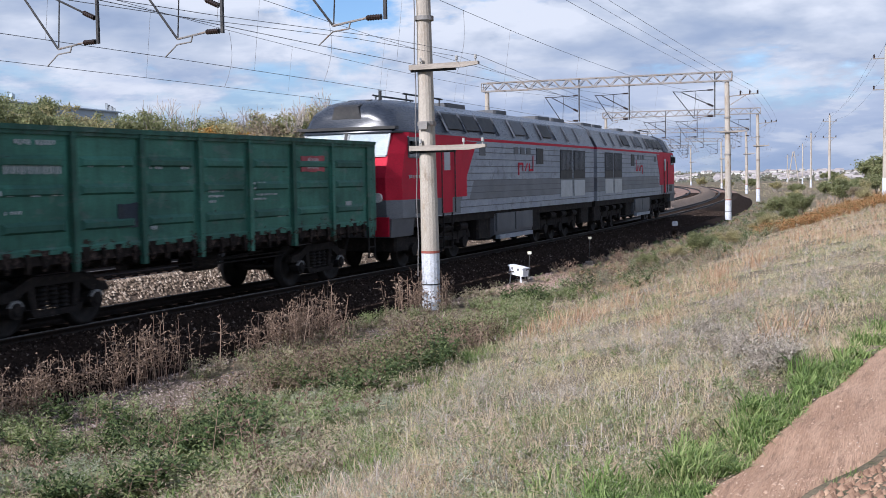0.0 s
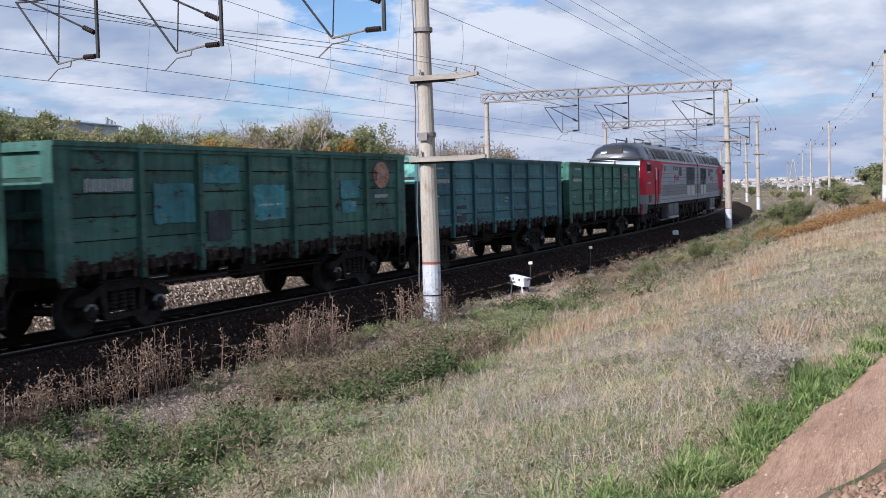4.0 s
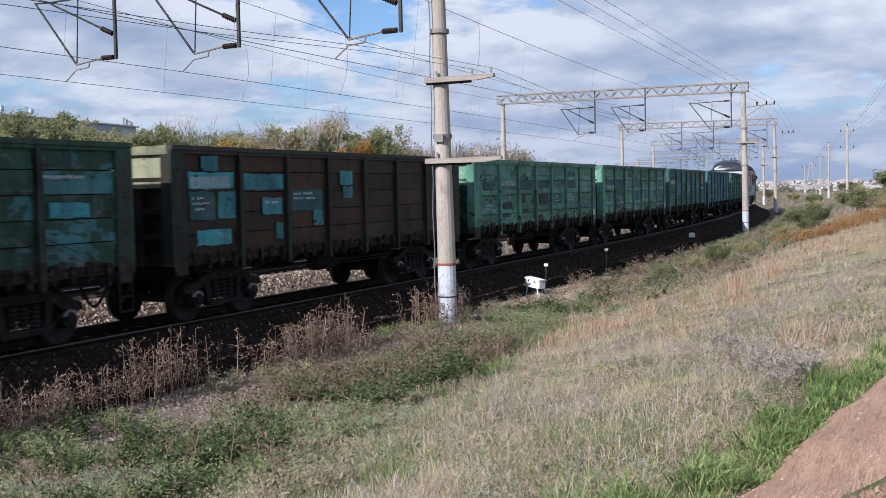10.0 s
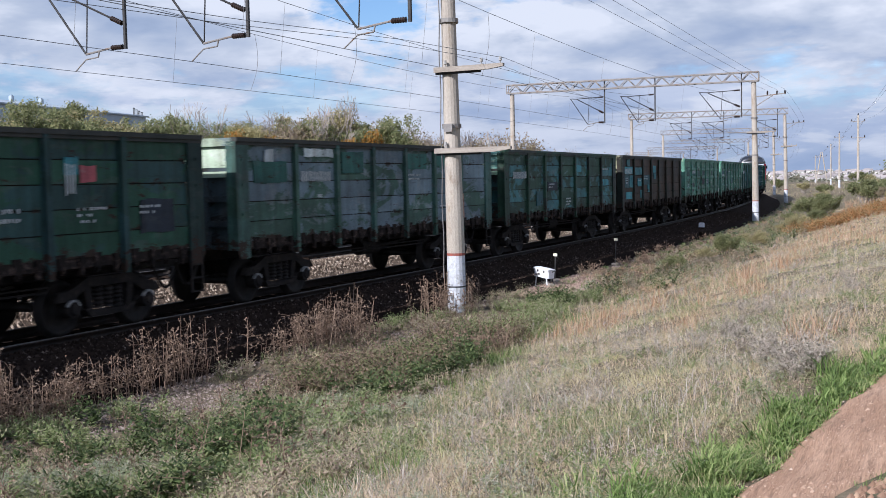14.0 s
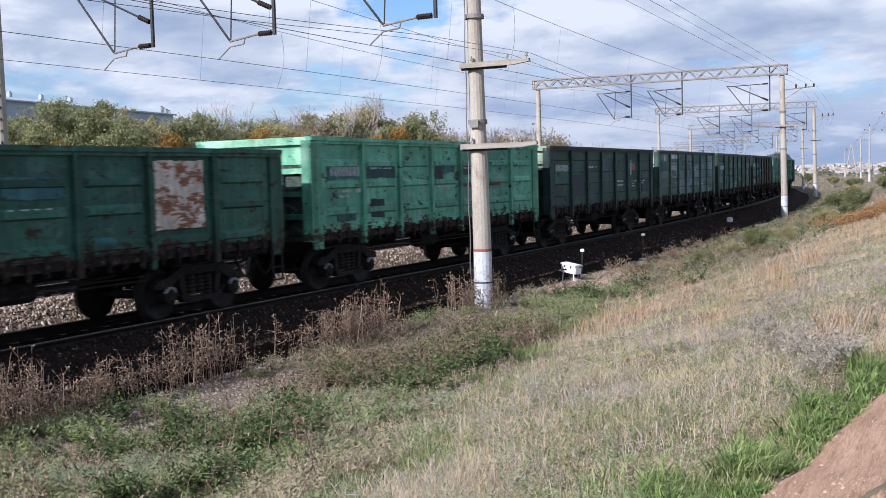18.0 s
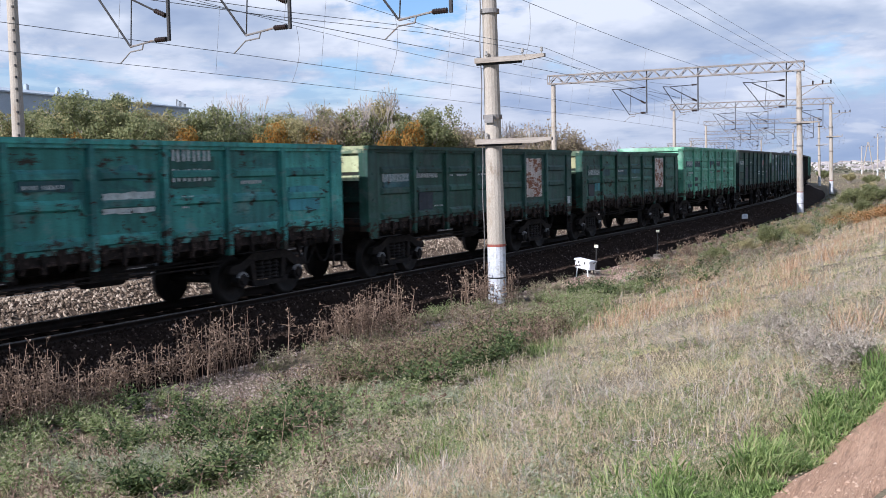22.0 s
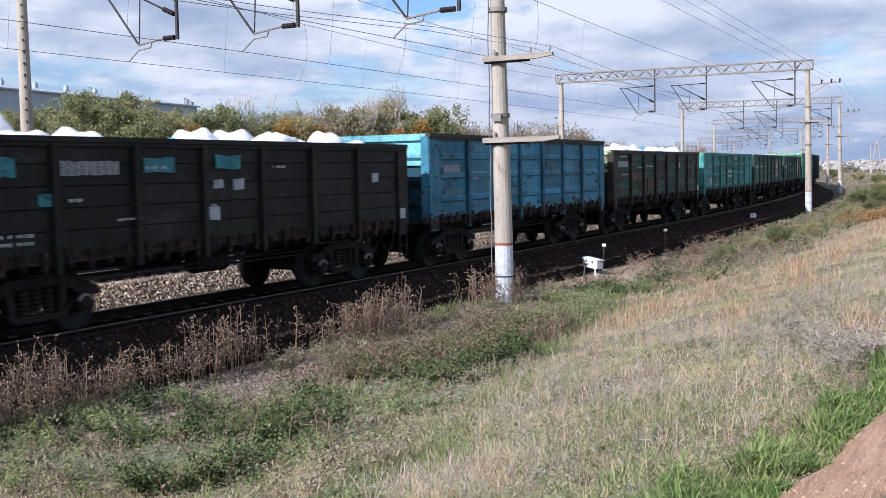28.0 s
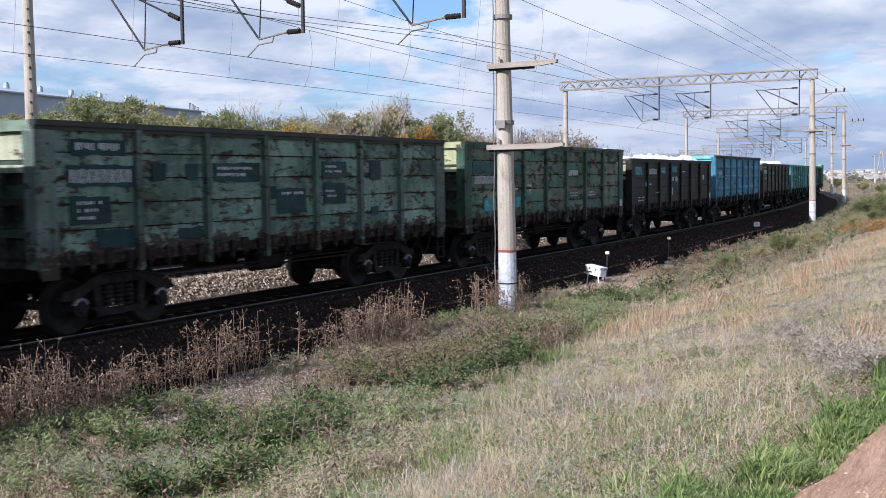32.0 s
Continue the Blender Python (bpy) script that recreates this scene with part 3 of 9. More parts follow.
def wheelset_solid(s):
    s.tube((-1.05, 0, 0), (1.05, 0, 0), 0.085, n=12)
    for sx in (-1, 1):
        prof = [(0.70, 0.505), (0.735, 0.505), (0.745, 0.475), (0.85, 0.462), (0.85, 0.40), (0.815, 0.38), (0.80, 0.18), (0.86, 0.14), (0.86, 0.09)]
        n = 28
        rings = []
        for x, r in prof:
            rings += [(sx * x, r * math.cos(2 * math.pi * k / n), r * math.sin(2 * math.pi * k / n)) for k in range(n)]
        faces = [(p * n + k, p * n + (k + 1) % n, (p + 1) * n + (k + 1) % n, (p + 1) * n + k) for p in range(len(prof) - 1) for k in range(n)]
        inner = [(sx * 0.70, 0.08 * math.cos(2 * math.pi * k / n), 0.08 * math.sin(2 * math.pi * k / n)) for k in range(n)]
        base = len(rings)
        faces += [(k, (k + 1) % n, base + (k + 1) % n, base + k) for k in range(n)]
        s.add(rings + inner, faces)


def side_frame_solid(s, sx):
    up = [(-1.30, 0.62), (-1.22, 0.76), (-0.95, 0.80), (-0.55, 0.98), (0.55, 0.98), (0.95, 0.80), (1.22, 0.76), (1.30, 0.62)]
    s.slab(up + [(1.12, 0.60), (0.88, 0.62), (0.55, 0.82), (-0.55, 0.82), (-0.88, 0.62), (-1.12, 0.60)], 0, *span(sx, 0.95, 1.10))
    s.slab([(-0.62, 0.44), (-0.52, 0.30), (0.52, 0.30), (0.62, 0.44), (0.45, 0.44), (0.40, 0.40), (-0.40, 0.40), (-0.45, 0.44)], 0, *span(sx, 0.94, 1.12))
    for y in (-1, 1):
        s.slab([(y * 0.40, 0.36), (y * 0.52, 0.36), (y * 0.62, 0.86), (y * 0.46, 0.86)], 0, *span(sx, 0.96, 1.08))
        s.slab([(y * 0.62, 0.44), (y * 0.50, 0.34), (y * 0.86, 0.60), (y * 0.98, 0.66)], 0, *span(sx, 0.97, 1.07))


def axle_box_solid(s, sx, y):
    s.tube((sx * 0.93, y, 0.475), (sx * 1.15, y, 0.475), 0.155, n=14)
    s.tube((sx * 1.15, y, 0.475), (sx * 1.19, y, 0.475), 0.11, 0.09, n=14)


def cap_mark_solid(s, sx, y):
    """Pale arc over the axle end."""
    n = 7
    pts = [radians(20 + 140 * k / n) for k in range(n + 1)]
    verts = [(sx * 1.157, y + r * math.cos(a), 0.475 + r * math.sin(a)) for r in (0.125, 0.165) for a in pts]
    verts += [(sx * 1.10, v[1], v[2]) for v in verts]
    k = n + 1
    faces = [(j, j + 1, k + j + 1, k + j) for j in range(n)] + [(2 * k + k + j, 2 * k + k + j + 1, 2 * k + j + 1, 2 * k + j) for j in range(n)]
    faces += [(k + j, k + j + 1, 3 * k + j + 1, 3 * k + j) for j in range(n)]
    s.add(verts, faces)


def spring_solid(s, sx):
    n, prof = 10, [(0.43 + q * 0.0375, 0.10 if q % 2 == 0 else 0.072) for q in range(11)]
    verts = [(sx * 1.02 + r * math.cos(2 * math.pi * k / n), r * math.sin(2 * math.pi * k / n), z) for z, r in prof for k in range(n)]
    s.add(verts, [(p * n + k, p * n + (k + 1) % n, (p + 1) * n + (k + 1) % n, (p + 1) * n + k) for p in range(10) for k in range(n)])


def coupler_solid(s, sy):
    s.box(-0.13, 0.13, *sorted((sy * 5.9, sy * 6.62)), 0.93, 1.2)
    s.slab([(-0.22, sy * 6.62), (0.12, sy * 6.62), (0.24, sy * 6.80), (0.20, sy * 6.97), (0.05, sy * 6.90), (-0.08, sy * 6.90), (-0.20, sy * 6.99), (-0.28, sy * 6.80)], 2, 0.90, 1.24)


def ladder_solid(s, sx, sy):
    e = sy * (HALF - 0.09)
    for y in (e, e - sy * 0.32):
        s.beam((sx * 1.53, y, 1.3), (sx * 1.53, y, 0.50), 0.035)
    for z in (0.52, 0.78, 1.04):
        s.beam((sx * 1.53, e, z), (sx * 1.53, e - sy * 0.32, z), 0.03)


def hose(s, pts, r, n):
    """One unbroken tube through all the points."""
    k = len(s.v)
    for i, p in enumerate(pts):
        d = (pts[min(i + 1, len(pts) - 1)] - pts[max(i - 1, 0)]).normalized()
        e = d.cross(Vector((0.3, 0.2, 0.93))).normalized()
        g = d.cross(e)
        s.v += [tuple(p + (e * math.cos(2 * math.pi * q / n) + g * math.sin(2 * math.pi * q / n)) * r) for q in range(n)]
    s.f += [(k + i * n + q, k + i * n + (q + 1) % n, k + (i + 1) * n + (q + 1) % n, k + (i + 1) * n + q) for i in range(len(pts) - 1) for q in range(n)]


def hose_solid(s, sy):
    pts = [Vector((0.38, sy * (6.25 + 0.75 * k / 8), 0.98 - 0.46 * math.sin(math.pi * k / 8))) for k in range(9)]
    hose(s, pts, 0.032, 6)


def bars(s, y, z, w, h, n, rows=1, x=1.5205, rng=None):
    """Lettering as plain upright bars: n to a row; large signs have two thin strokes, small ones are short dashes of uneven length."""
    rng = rng or random.Random(1)
    step = w / n
    for r in range(rows):
        z0 = z - r * h * 1.5
        if h > 0.16:
            for k in range(n):
                y0 = y + k * step
                thin = step * 0.20
                for q in (0.08, 0.54):
                    s.box(x - 0.012, x, y0 + q * step, y0 + q * step + thin, z0 - h * rng.uniform(0.92, 1.0), z0 - h * rng.uniform(0.0, 0.08))
            continue
        fine = max(int(n * 2), 3)
        bit = w / fine
        end = fine if rows == 1 else fine - rng.randint(0, fine // 2)
        for k in range(end):
            if rng.random() < 0.12:
                continue
            y0 = y + k * bit
            s.box(x - 0.012, x, y0, y0 + bit * rng.uniform(0.35, 0.62), z0 - h * rng.uniform(0.55, 0.75), z0)


AXLES = []


def make_bogie(w, y, spaces, wheel_r=0.475, name="bogie"):
    b = share(name, cached("bolster", lambda s: s.box(-1.0, 1.0, -0.2, 0.2, 0.55, 0.9, 0.05).tube((0, 0, 0.9), (0, 0, 1.12), 0.22, n=12)), M["under"], w)
    b.location = (0, y, 0)
    for sx in (-1, 1):
        share("side_frame", cached(("side_frame", sx), lambda s: side_frame_solid(s, sx)), M["under"], b, "cast steel bogie side frame")
        for dy in (-0.24, 0.0, 0.24):
            share("spring", cached(("spring", sx), lambda s: spring_solid(s, sx)), M["wheel_face"], b).location = (0, dy, 0)
        for dy in (-0.925, 0.925):
            share("axle_box", cached(("axle_box", sx, dy), lambda s: axle_box_solid(s, sx, dy)), M["under"], b)
            share("paint_mark", cached(("paint_mark", sx, dy), lambda s: cap_mark_solid(s, sx, dy)), M["mark"], b, "pale arc on the axle end")
    for dy in (-0.925, 0.925):
        ws = share("wheelset", cached("wheelset", wheelset_solid, True), M["wheel_face"], b, "steel wheelset with grimy wheel faces")
        ws.location = (0, dy, 0.475)
        AXLES.append((ws, (0, dy, 0.475)))
    return b


M["mark"] = material("pale_axle_arc", (0.16, 0.16, 0.16), (0.32, 0.32, 0.315), 9, 0.9, 0, 0, c=(0.06, 0.06, 0.06))
SACK_MESHES = {}


def make_sacks(wagon, spec, index):
    """Bulging tops of big white sacks, heaped; the load moves with its wagon."""
    z = spec.get("top", 3.48) - 0.06
    rng = random.Random(index)
    for y0, y1 in spec["load"]:
        y = y0
        while y < y1 - 0.3:
            ln = rng.uniform(0.8, 1.45)
            swell = max(math.sin(math.pi * min(max((y + ln / 2 - y0) / (y1 - y0), 0.03), 0.97)), 0.0) ** 0.6
            for x in (-0.95, 0.0, 0.95):
                hgt, ph = (0.05 + rng.uniform(0.08, 0.46) * swell) * (1.1 if x == 0.0 else 0.85), rng.uniform(0, 6)
                n, verts = 11, []
                for i in range(n):
                    for j in range(n):
                        a, b = i / (n - 1) * 2 - 1, j / (n - 1) * 2 - 1
                        dome = max((1 - abs(a) ** 3) * (1 - abs(b) ** 2.4), 0.0) ** 0.62
                        fold = 0.12 * math.sin(4 * a + ph) * math.cos(3 * b + ph * 2) + 0.07 * math.sin(8 * b + 3 * a + ph)
                        lean = 0.18 * math.sin(ph) * dome
                        verts.append((x + a * 0.50, min(y + (b + 1) / 2 * ln + lean, y1), z - 0.25 + (0.25 + hgt) * dome * (0.88 + fold) + rng.uniform(-0.008, 0.008)))
                s = Solid()
                s.add(verts, [(i * n + j, (i + 1) * n + j, (i + 1) * n + j + 1, i * n + j + 1) for i in range(n - 1) for j in range(n - 1)])
                blue = rng.random() < 0.06
                part("sack", s, M["blue_bags"] if blue else M["bags"], wagon, "bulging blue plastic sack" if blue else "bulging white plastic sack", True)
            y += ln * 0.9


def make_wagon(spec, index):
    w = new("gondola_wagon")
    top, style = spec.get("top", 3.48), spec["style"]
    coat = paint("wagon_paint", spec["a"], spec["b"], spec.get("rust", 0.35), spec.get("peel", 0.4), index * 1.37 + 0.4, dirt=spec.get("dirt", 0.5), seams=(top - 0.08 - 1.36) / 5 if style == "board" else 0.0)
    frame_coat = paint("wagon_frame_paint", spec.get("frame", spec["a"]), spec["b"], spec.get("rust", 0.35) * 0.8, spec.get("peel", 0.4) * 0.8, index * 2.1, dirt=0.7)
    under = M["under"]
    share("floor", cached("floor", lambda s: s.box(-1.46, 1.46, -HALF + 0.1, HALF - 0.1, 1.30, 1.35)), under, w)
    share("centre_sill", cached("centre_sill", lambda s: s.box(-0.26, 0.26, -6.2, 6.2, 0.95, 1.24).box(-0.32, 0.32, -6.2, 6.2, 0.93, 0.95)), under, w)
    for sx in (-1, 1):
        for i in range(7):
            build = sheet_panel if style == "ribbed" else backing_panel
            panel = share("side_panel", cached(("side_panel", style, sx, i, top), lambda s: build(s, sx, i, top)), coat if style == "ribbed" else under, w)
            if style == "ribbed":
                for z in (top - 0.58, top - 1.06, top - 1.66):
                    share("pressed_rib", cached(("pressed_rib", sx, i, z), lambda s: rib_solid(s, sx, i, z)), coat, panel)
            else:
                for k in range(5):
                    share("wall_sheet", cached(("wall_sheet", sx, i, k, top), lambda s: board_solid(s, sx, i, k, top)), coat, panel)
            share("bottom_hatch", cached(("bottom_hatch", sx, i), lambda s: hatch_solid(s, sx, i)), M["hatch"], w, "grimy hatch edge with hooks")
        for y in POSTS:
            share("post", cached(("post", sx, y, top), lambda s: post_solid(s, sx, y, top)), frame_coat, w)
        for sy in (-1, 1):
            share("corner_post", cached(("corner_post", sx, sy, top), lambda s: corner_solid(s, sx, sy, top)), coat if spec.get("corner") else frame_coat, w)
        share("top_rail", cached(("top_rail", sx, top), lambda s: s.box(*span(sx, 1.42, 1.585), -HALF, HALF, top - 0.085, top, 0.02).box(*span(sx, 1.50, 1.55), -HALF, HALF, top - 0.15, top - 0.085)), M["rim"] if spec.get("dark_rim") else frame_coat, w)
        share("ladder", cached(("ladder", sx), lambda s: ladder_solid(s, sx, 1)), under, w)
    # ends: sunlit top painted paler, part shaded by the next wagon painted darker
    lit_coat = paint("wagon_end_lit_paint", spec.get("end", spec["a"]), spec["a"], 0.45, 0.3, index * 3.3, dirt=0.5)
    shade_coat = paint("wagon_end_shade_paint", tuple(0.32 * v for v in spec["a"]), (0.02, 0.018, 0.016), 0.5, 0.4, index * 4.1, dirt=0.7)
    for sy in (-1, 1):
        wall = share("end_wall", cached(("end_wall", sy, top), lambda s: end_slab(s, sy, -1.40, 1.40, 0.10, 0.14, 1.2, top - 0.60)), shade_coat, w, "lower end wall, the next wagon's shade in its dark paint")
        share("end_top_panel", cached(("end_top_panel", sy, top), lambda s: end_slab(s, sy, -1.42, 1.42, 0.085, 0.14, top - 0.60, top - 0.17)), lit_coat, wall, "upper panel, the sunlight in its paler paint")
        share("end_rail", cached(("end_rail", sy, top), lambda s: end_slab(s, sy, -1.46, 1.46, 0.0, 0.13, top - 0.17, top - 0.005)), lit_coat, wall)
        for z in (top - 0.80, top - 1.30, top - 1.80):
            share("end_rib", cached(("end_rib", sy, z), lambda s: end_slab(s, sy, -1.32, 1.32, 0.02, 0.10, z, z + 0.12)), lit_coat if z > top - 0.9 else shade_coat, wall)
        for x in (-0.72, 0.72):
            share("end_post", cached(("end_post", sy, x, top), lambda s: end_slab(s, sy, x - 0.07, x + 0.07, 0.03, 0.10, 1.2, top - 0.8)), shade_coat, wall)
        share("coupler", cached(("coupler", sy), lambda s: coupler_solid(s, sy)), M["wheel_face"], w)
        share("brake_hose", cached(("brake_hose", sy), lambda s: hose_solid(s, sy)), under, w)
        make_bogie(w, sy * 4.325, None)
    share("brake_cylinder", cached("brake_cylinder", lambda s: s.tube((0.75, -0.4, 0.86), (0.75, 0.5, 0.86), 0.19, n=14).beam((0.75, 0.5, 0.86), (0.6, 2.6, 0.92), 0.05)), under, w)
    share("air_tank", cached("air_tank", lambda s: s.tube((-0.75, -0.6, 0.88), (-0.75, 0.8, 0.88), 0.21, n=14)), under, w)
    share("brake_rod", cached("brake_rod", lambda s: s.beam((0.95, -3.0, 0.80), (0.95, 3.0, 0.80), 0.035).beam((0.95, -3.0, 0.88), (0.95, 3.0, 0.88), 0.03)), under, w)
    share("brake_pipe", cached("brake_pipe", lambda s: s.tube((-1.40, -3.1, 0.92), (-1.40, -0.5, 0.92), 0.022, n=6)), M["rod"], w, "bare steel brake pipe")
    share("brake_pipe", cached("brake_pipe_low", lambda s: s.tube((-1.36, -3.1, 0.80), (-1.36, -1.6, 0.80), 0.022, n=6)), M["rod"], w, "bare steel brake pipe")
    # stencilled writing and repainted patches on the side towards the path
    for y0, y1, z0, z1, col, *out in spec.get("patches", ()):
        s = Solid()
        board = col == "p_white"
        x = out[0] if out else 1.549 if board else 1.519
        jig = random.Random(y0 * 91 + z0)
        loose = 0.010 if board else 0.013
        n, m = max(int((y1 - y0) / 0.07), 4), max(int((z1 - z0) / 0.07), 3)
        rim = [(y0 + (y1 - y0) * k / n, z0) for k in range(n)] + [(y1, z0 + (z1 - z0) * k / m) for k in range(m)]
        rim += [(y1 - (y1 - y0) * k / n, z1) for k in range(n)] + [(y0, z1 - (z1 - z0) * k / m) for k in range(m)]
        wave = [jig.uniform(0, 6) for _ in range(3)]
        rough = []
        for k, (p, q) in enumerate(rim):
            bite = loose * (0.6 * math.sin(k * 0.9 + wave[0]) + 0.6 * math.sin(k * 0.37 + wave[1])) + jig.uniform(-loose, loose) * 0.6
            rough.append((p + (y0 + y1 - 2 * p) / (y1 - y0) * bite, q + (z0 + z1 - 2 * q) / (z1 - z0) * bite))
        s.slab(rough, 0, x - (0.05 if board else 0.02), x)
        part("paint_patch", s, M[col], w, PATCH_WORDS[col])
    rng = random.Random(index)
    for y, z, wd, h, n, rows in spec.get("text", ()):
        s = Solid()
        bars(s, y, z, wd, h, n, rows, 1.522, rng)
        if s.v:
            part("stencil_lettering", s, M["lettering"], w, "white stencilled marks")["kind"] = "stuff"
    if spec.get("plate"):
        s = Solid()
        s.box(1.546, 1.556, 6.06, 6.28, 1.42, 1.66)
        part("number_plate", s, M["lettering"], w, "small white plate on the corner post")
    return tagged(w, spec["label"], "wagon", "wagons of the train")


M["rod"] = material("bare_worn_steel", (0.30, 0.29, 0.28), (0.42, 0.41, 0.40), 5, 0.55, 0.3, 0.05)
M["hatch"] = material("rusty_grimy_hatch", (0.013, 0.011, 0.010), (0.028, 0.021, 0.018), 3, 0.9, 0.05, 0.3, 25, c=(0.10, 0.070, 0.058), spec=0.12)
M["rim"] = material("dark_top_rim", (0.03, 0.035, 0.03), (0.05, 0.05, 0.045), 2, 0.7, 0.1)
M["p_teal"] = paint("patch_teal", (0.06, 0.27, 0.31), (0.04, 0.20, 0.225), 0.6, 0.4, 2.2)
M["p_blue"] = paint("patch_blue", (0.036, 0.118, 0.135), (0.03, 0.09, 0.10), 0.6, 0.4, 3.2)
M["p_dark"] = paint("patch_dark", (0.025, 0.035, 0.05), (0.04, 0.05, 0.06), 0.2, 0.3, 4.2)
M["p_deep"] = paint("patch_deep_green", (0.03, 0.12, 0.10), (0.025, 0.09, 0.08), 0.6, 0.3, 5.2)
M["p_white"] = paint("patch_rusty_white", (0.58, 0.52, 0.47), (0.5, 0.44, 0.38), 1.25, 0.5, 6.2, (0.20, 0.07, 0.03))
M["p_scuff"] = paint("patch_chalky_blue", (0.17, 0.29, 0.35), (0.10, 0.23, 0.31), 0.6, 0.7, 12.2)
M["p_red"] = paint("patch_red", (0.38, 0.09, 0.10), (0.30, 0.08, 0.09), 0.3, 0.3, 7.2)
M["p_pink"] = paint("patch_faded_orange", (0.42, 0.24, 0.17), (0.32, 0.16, 0.11), 0.6, 0.4, 8.2)
M["p_pale"] = paint("patch_pale", (0.45, 0.50, 0.50), (0.36, 0.42, 0.42), 0.6, 0.4, 9.2)
PATCH_WORDS = {"p_teal": "teal repainted patch", "p_blue": "blue repainted patch", "p_dark": "dark repainted patch", "p_deep": "deep green repainted patch",
               "p_white": "rust-stained white board", "p_red": "faded red sign", "p_pink": "faded orange emblem", "p_pale": "pale worn patch", "p_scuff": "chalky scuffed patch"}
GREEN, DEEP = (0.11, 0.28, 0.205), (0.035, 0.13, 0.10)
NUM = lambda y, z: (y, z, 1.25, 0.24, 8, 1)
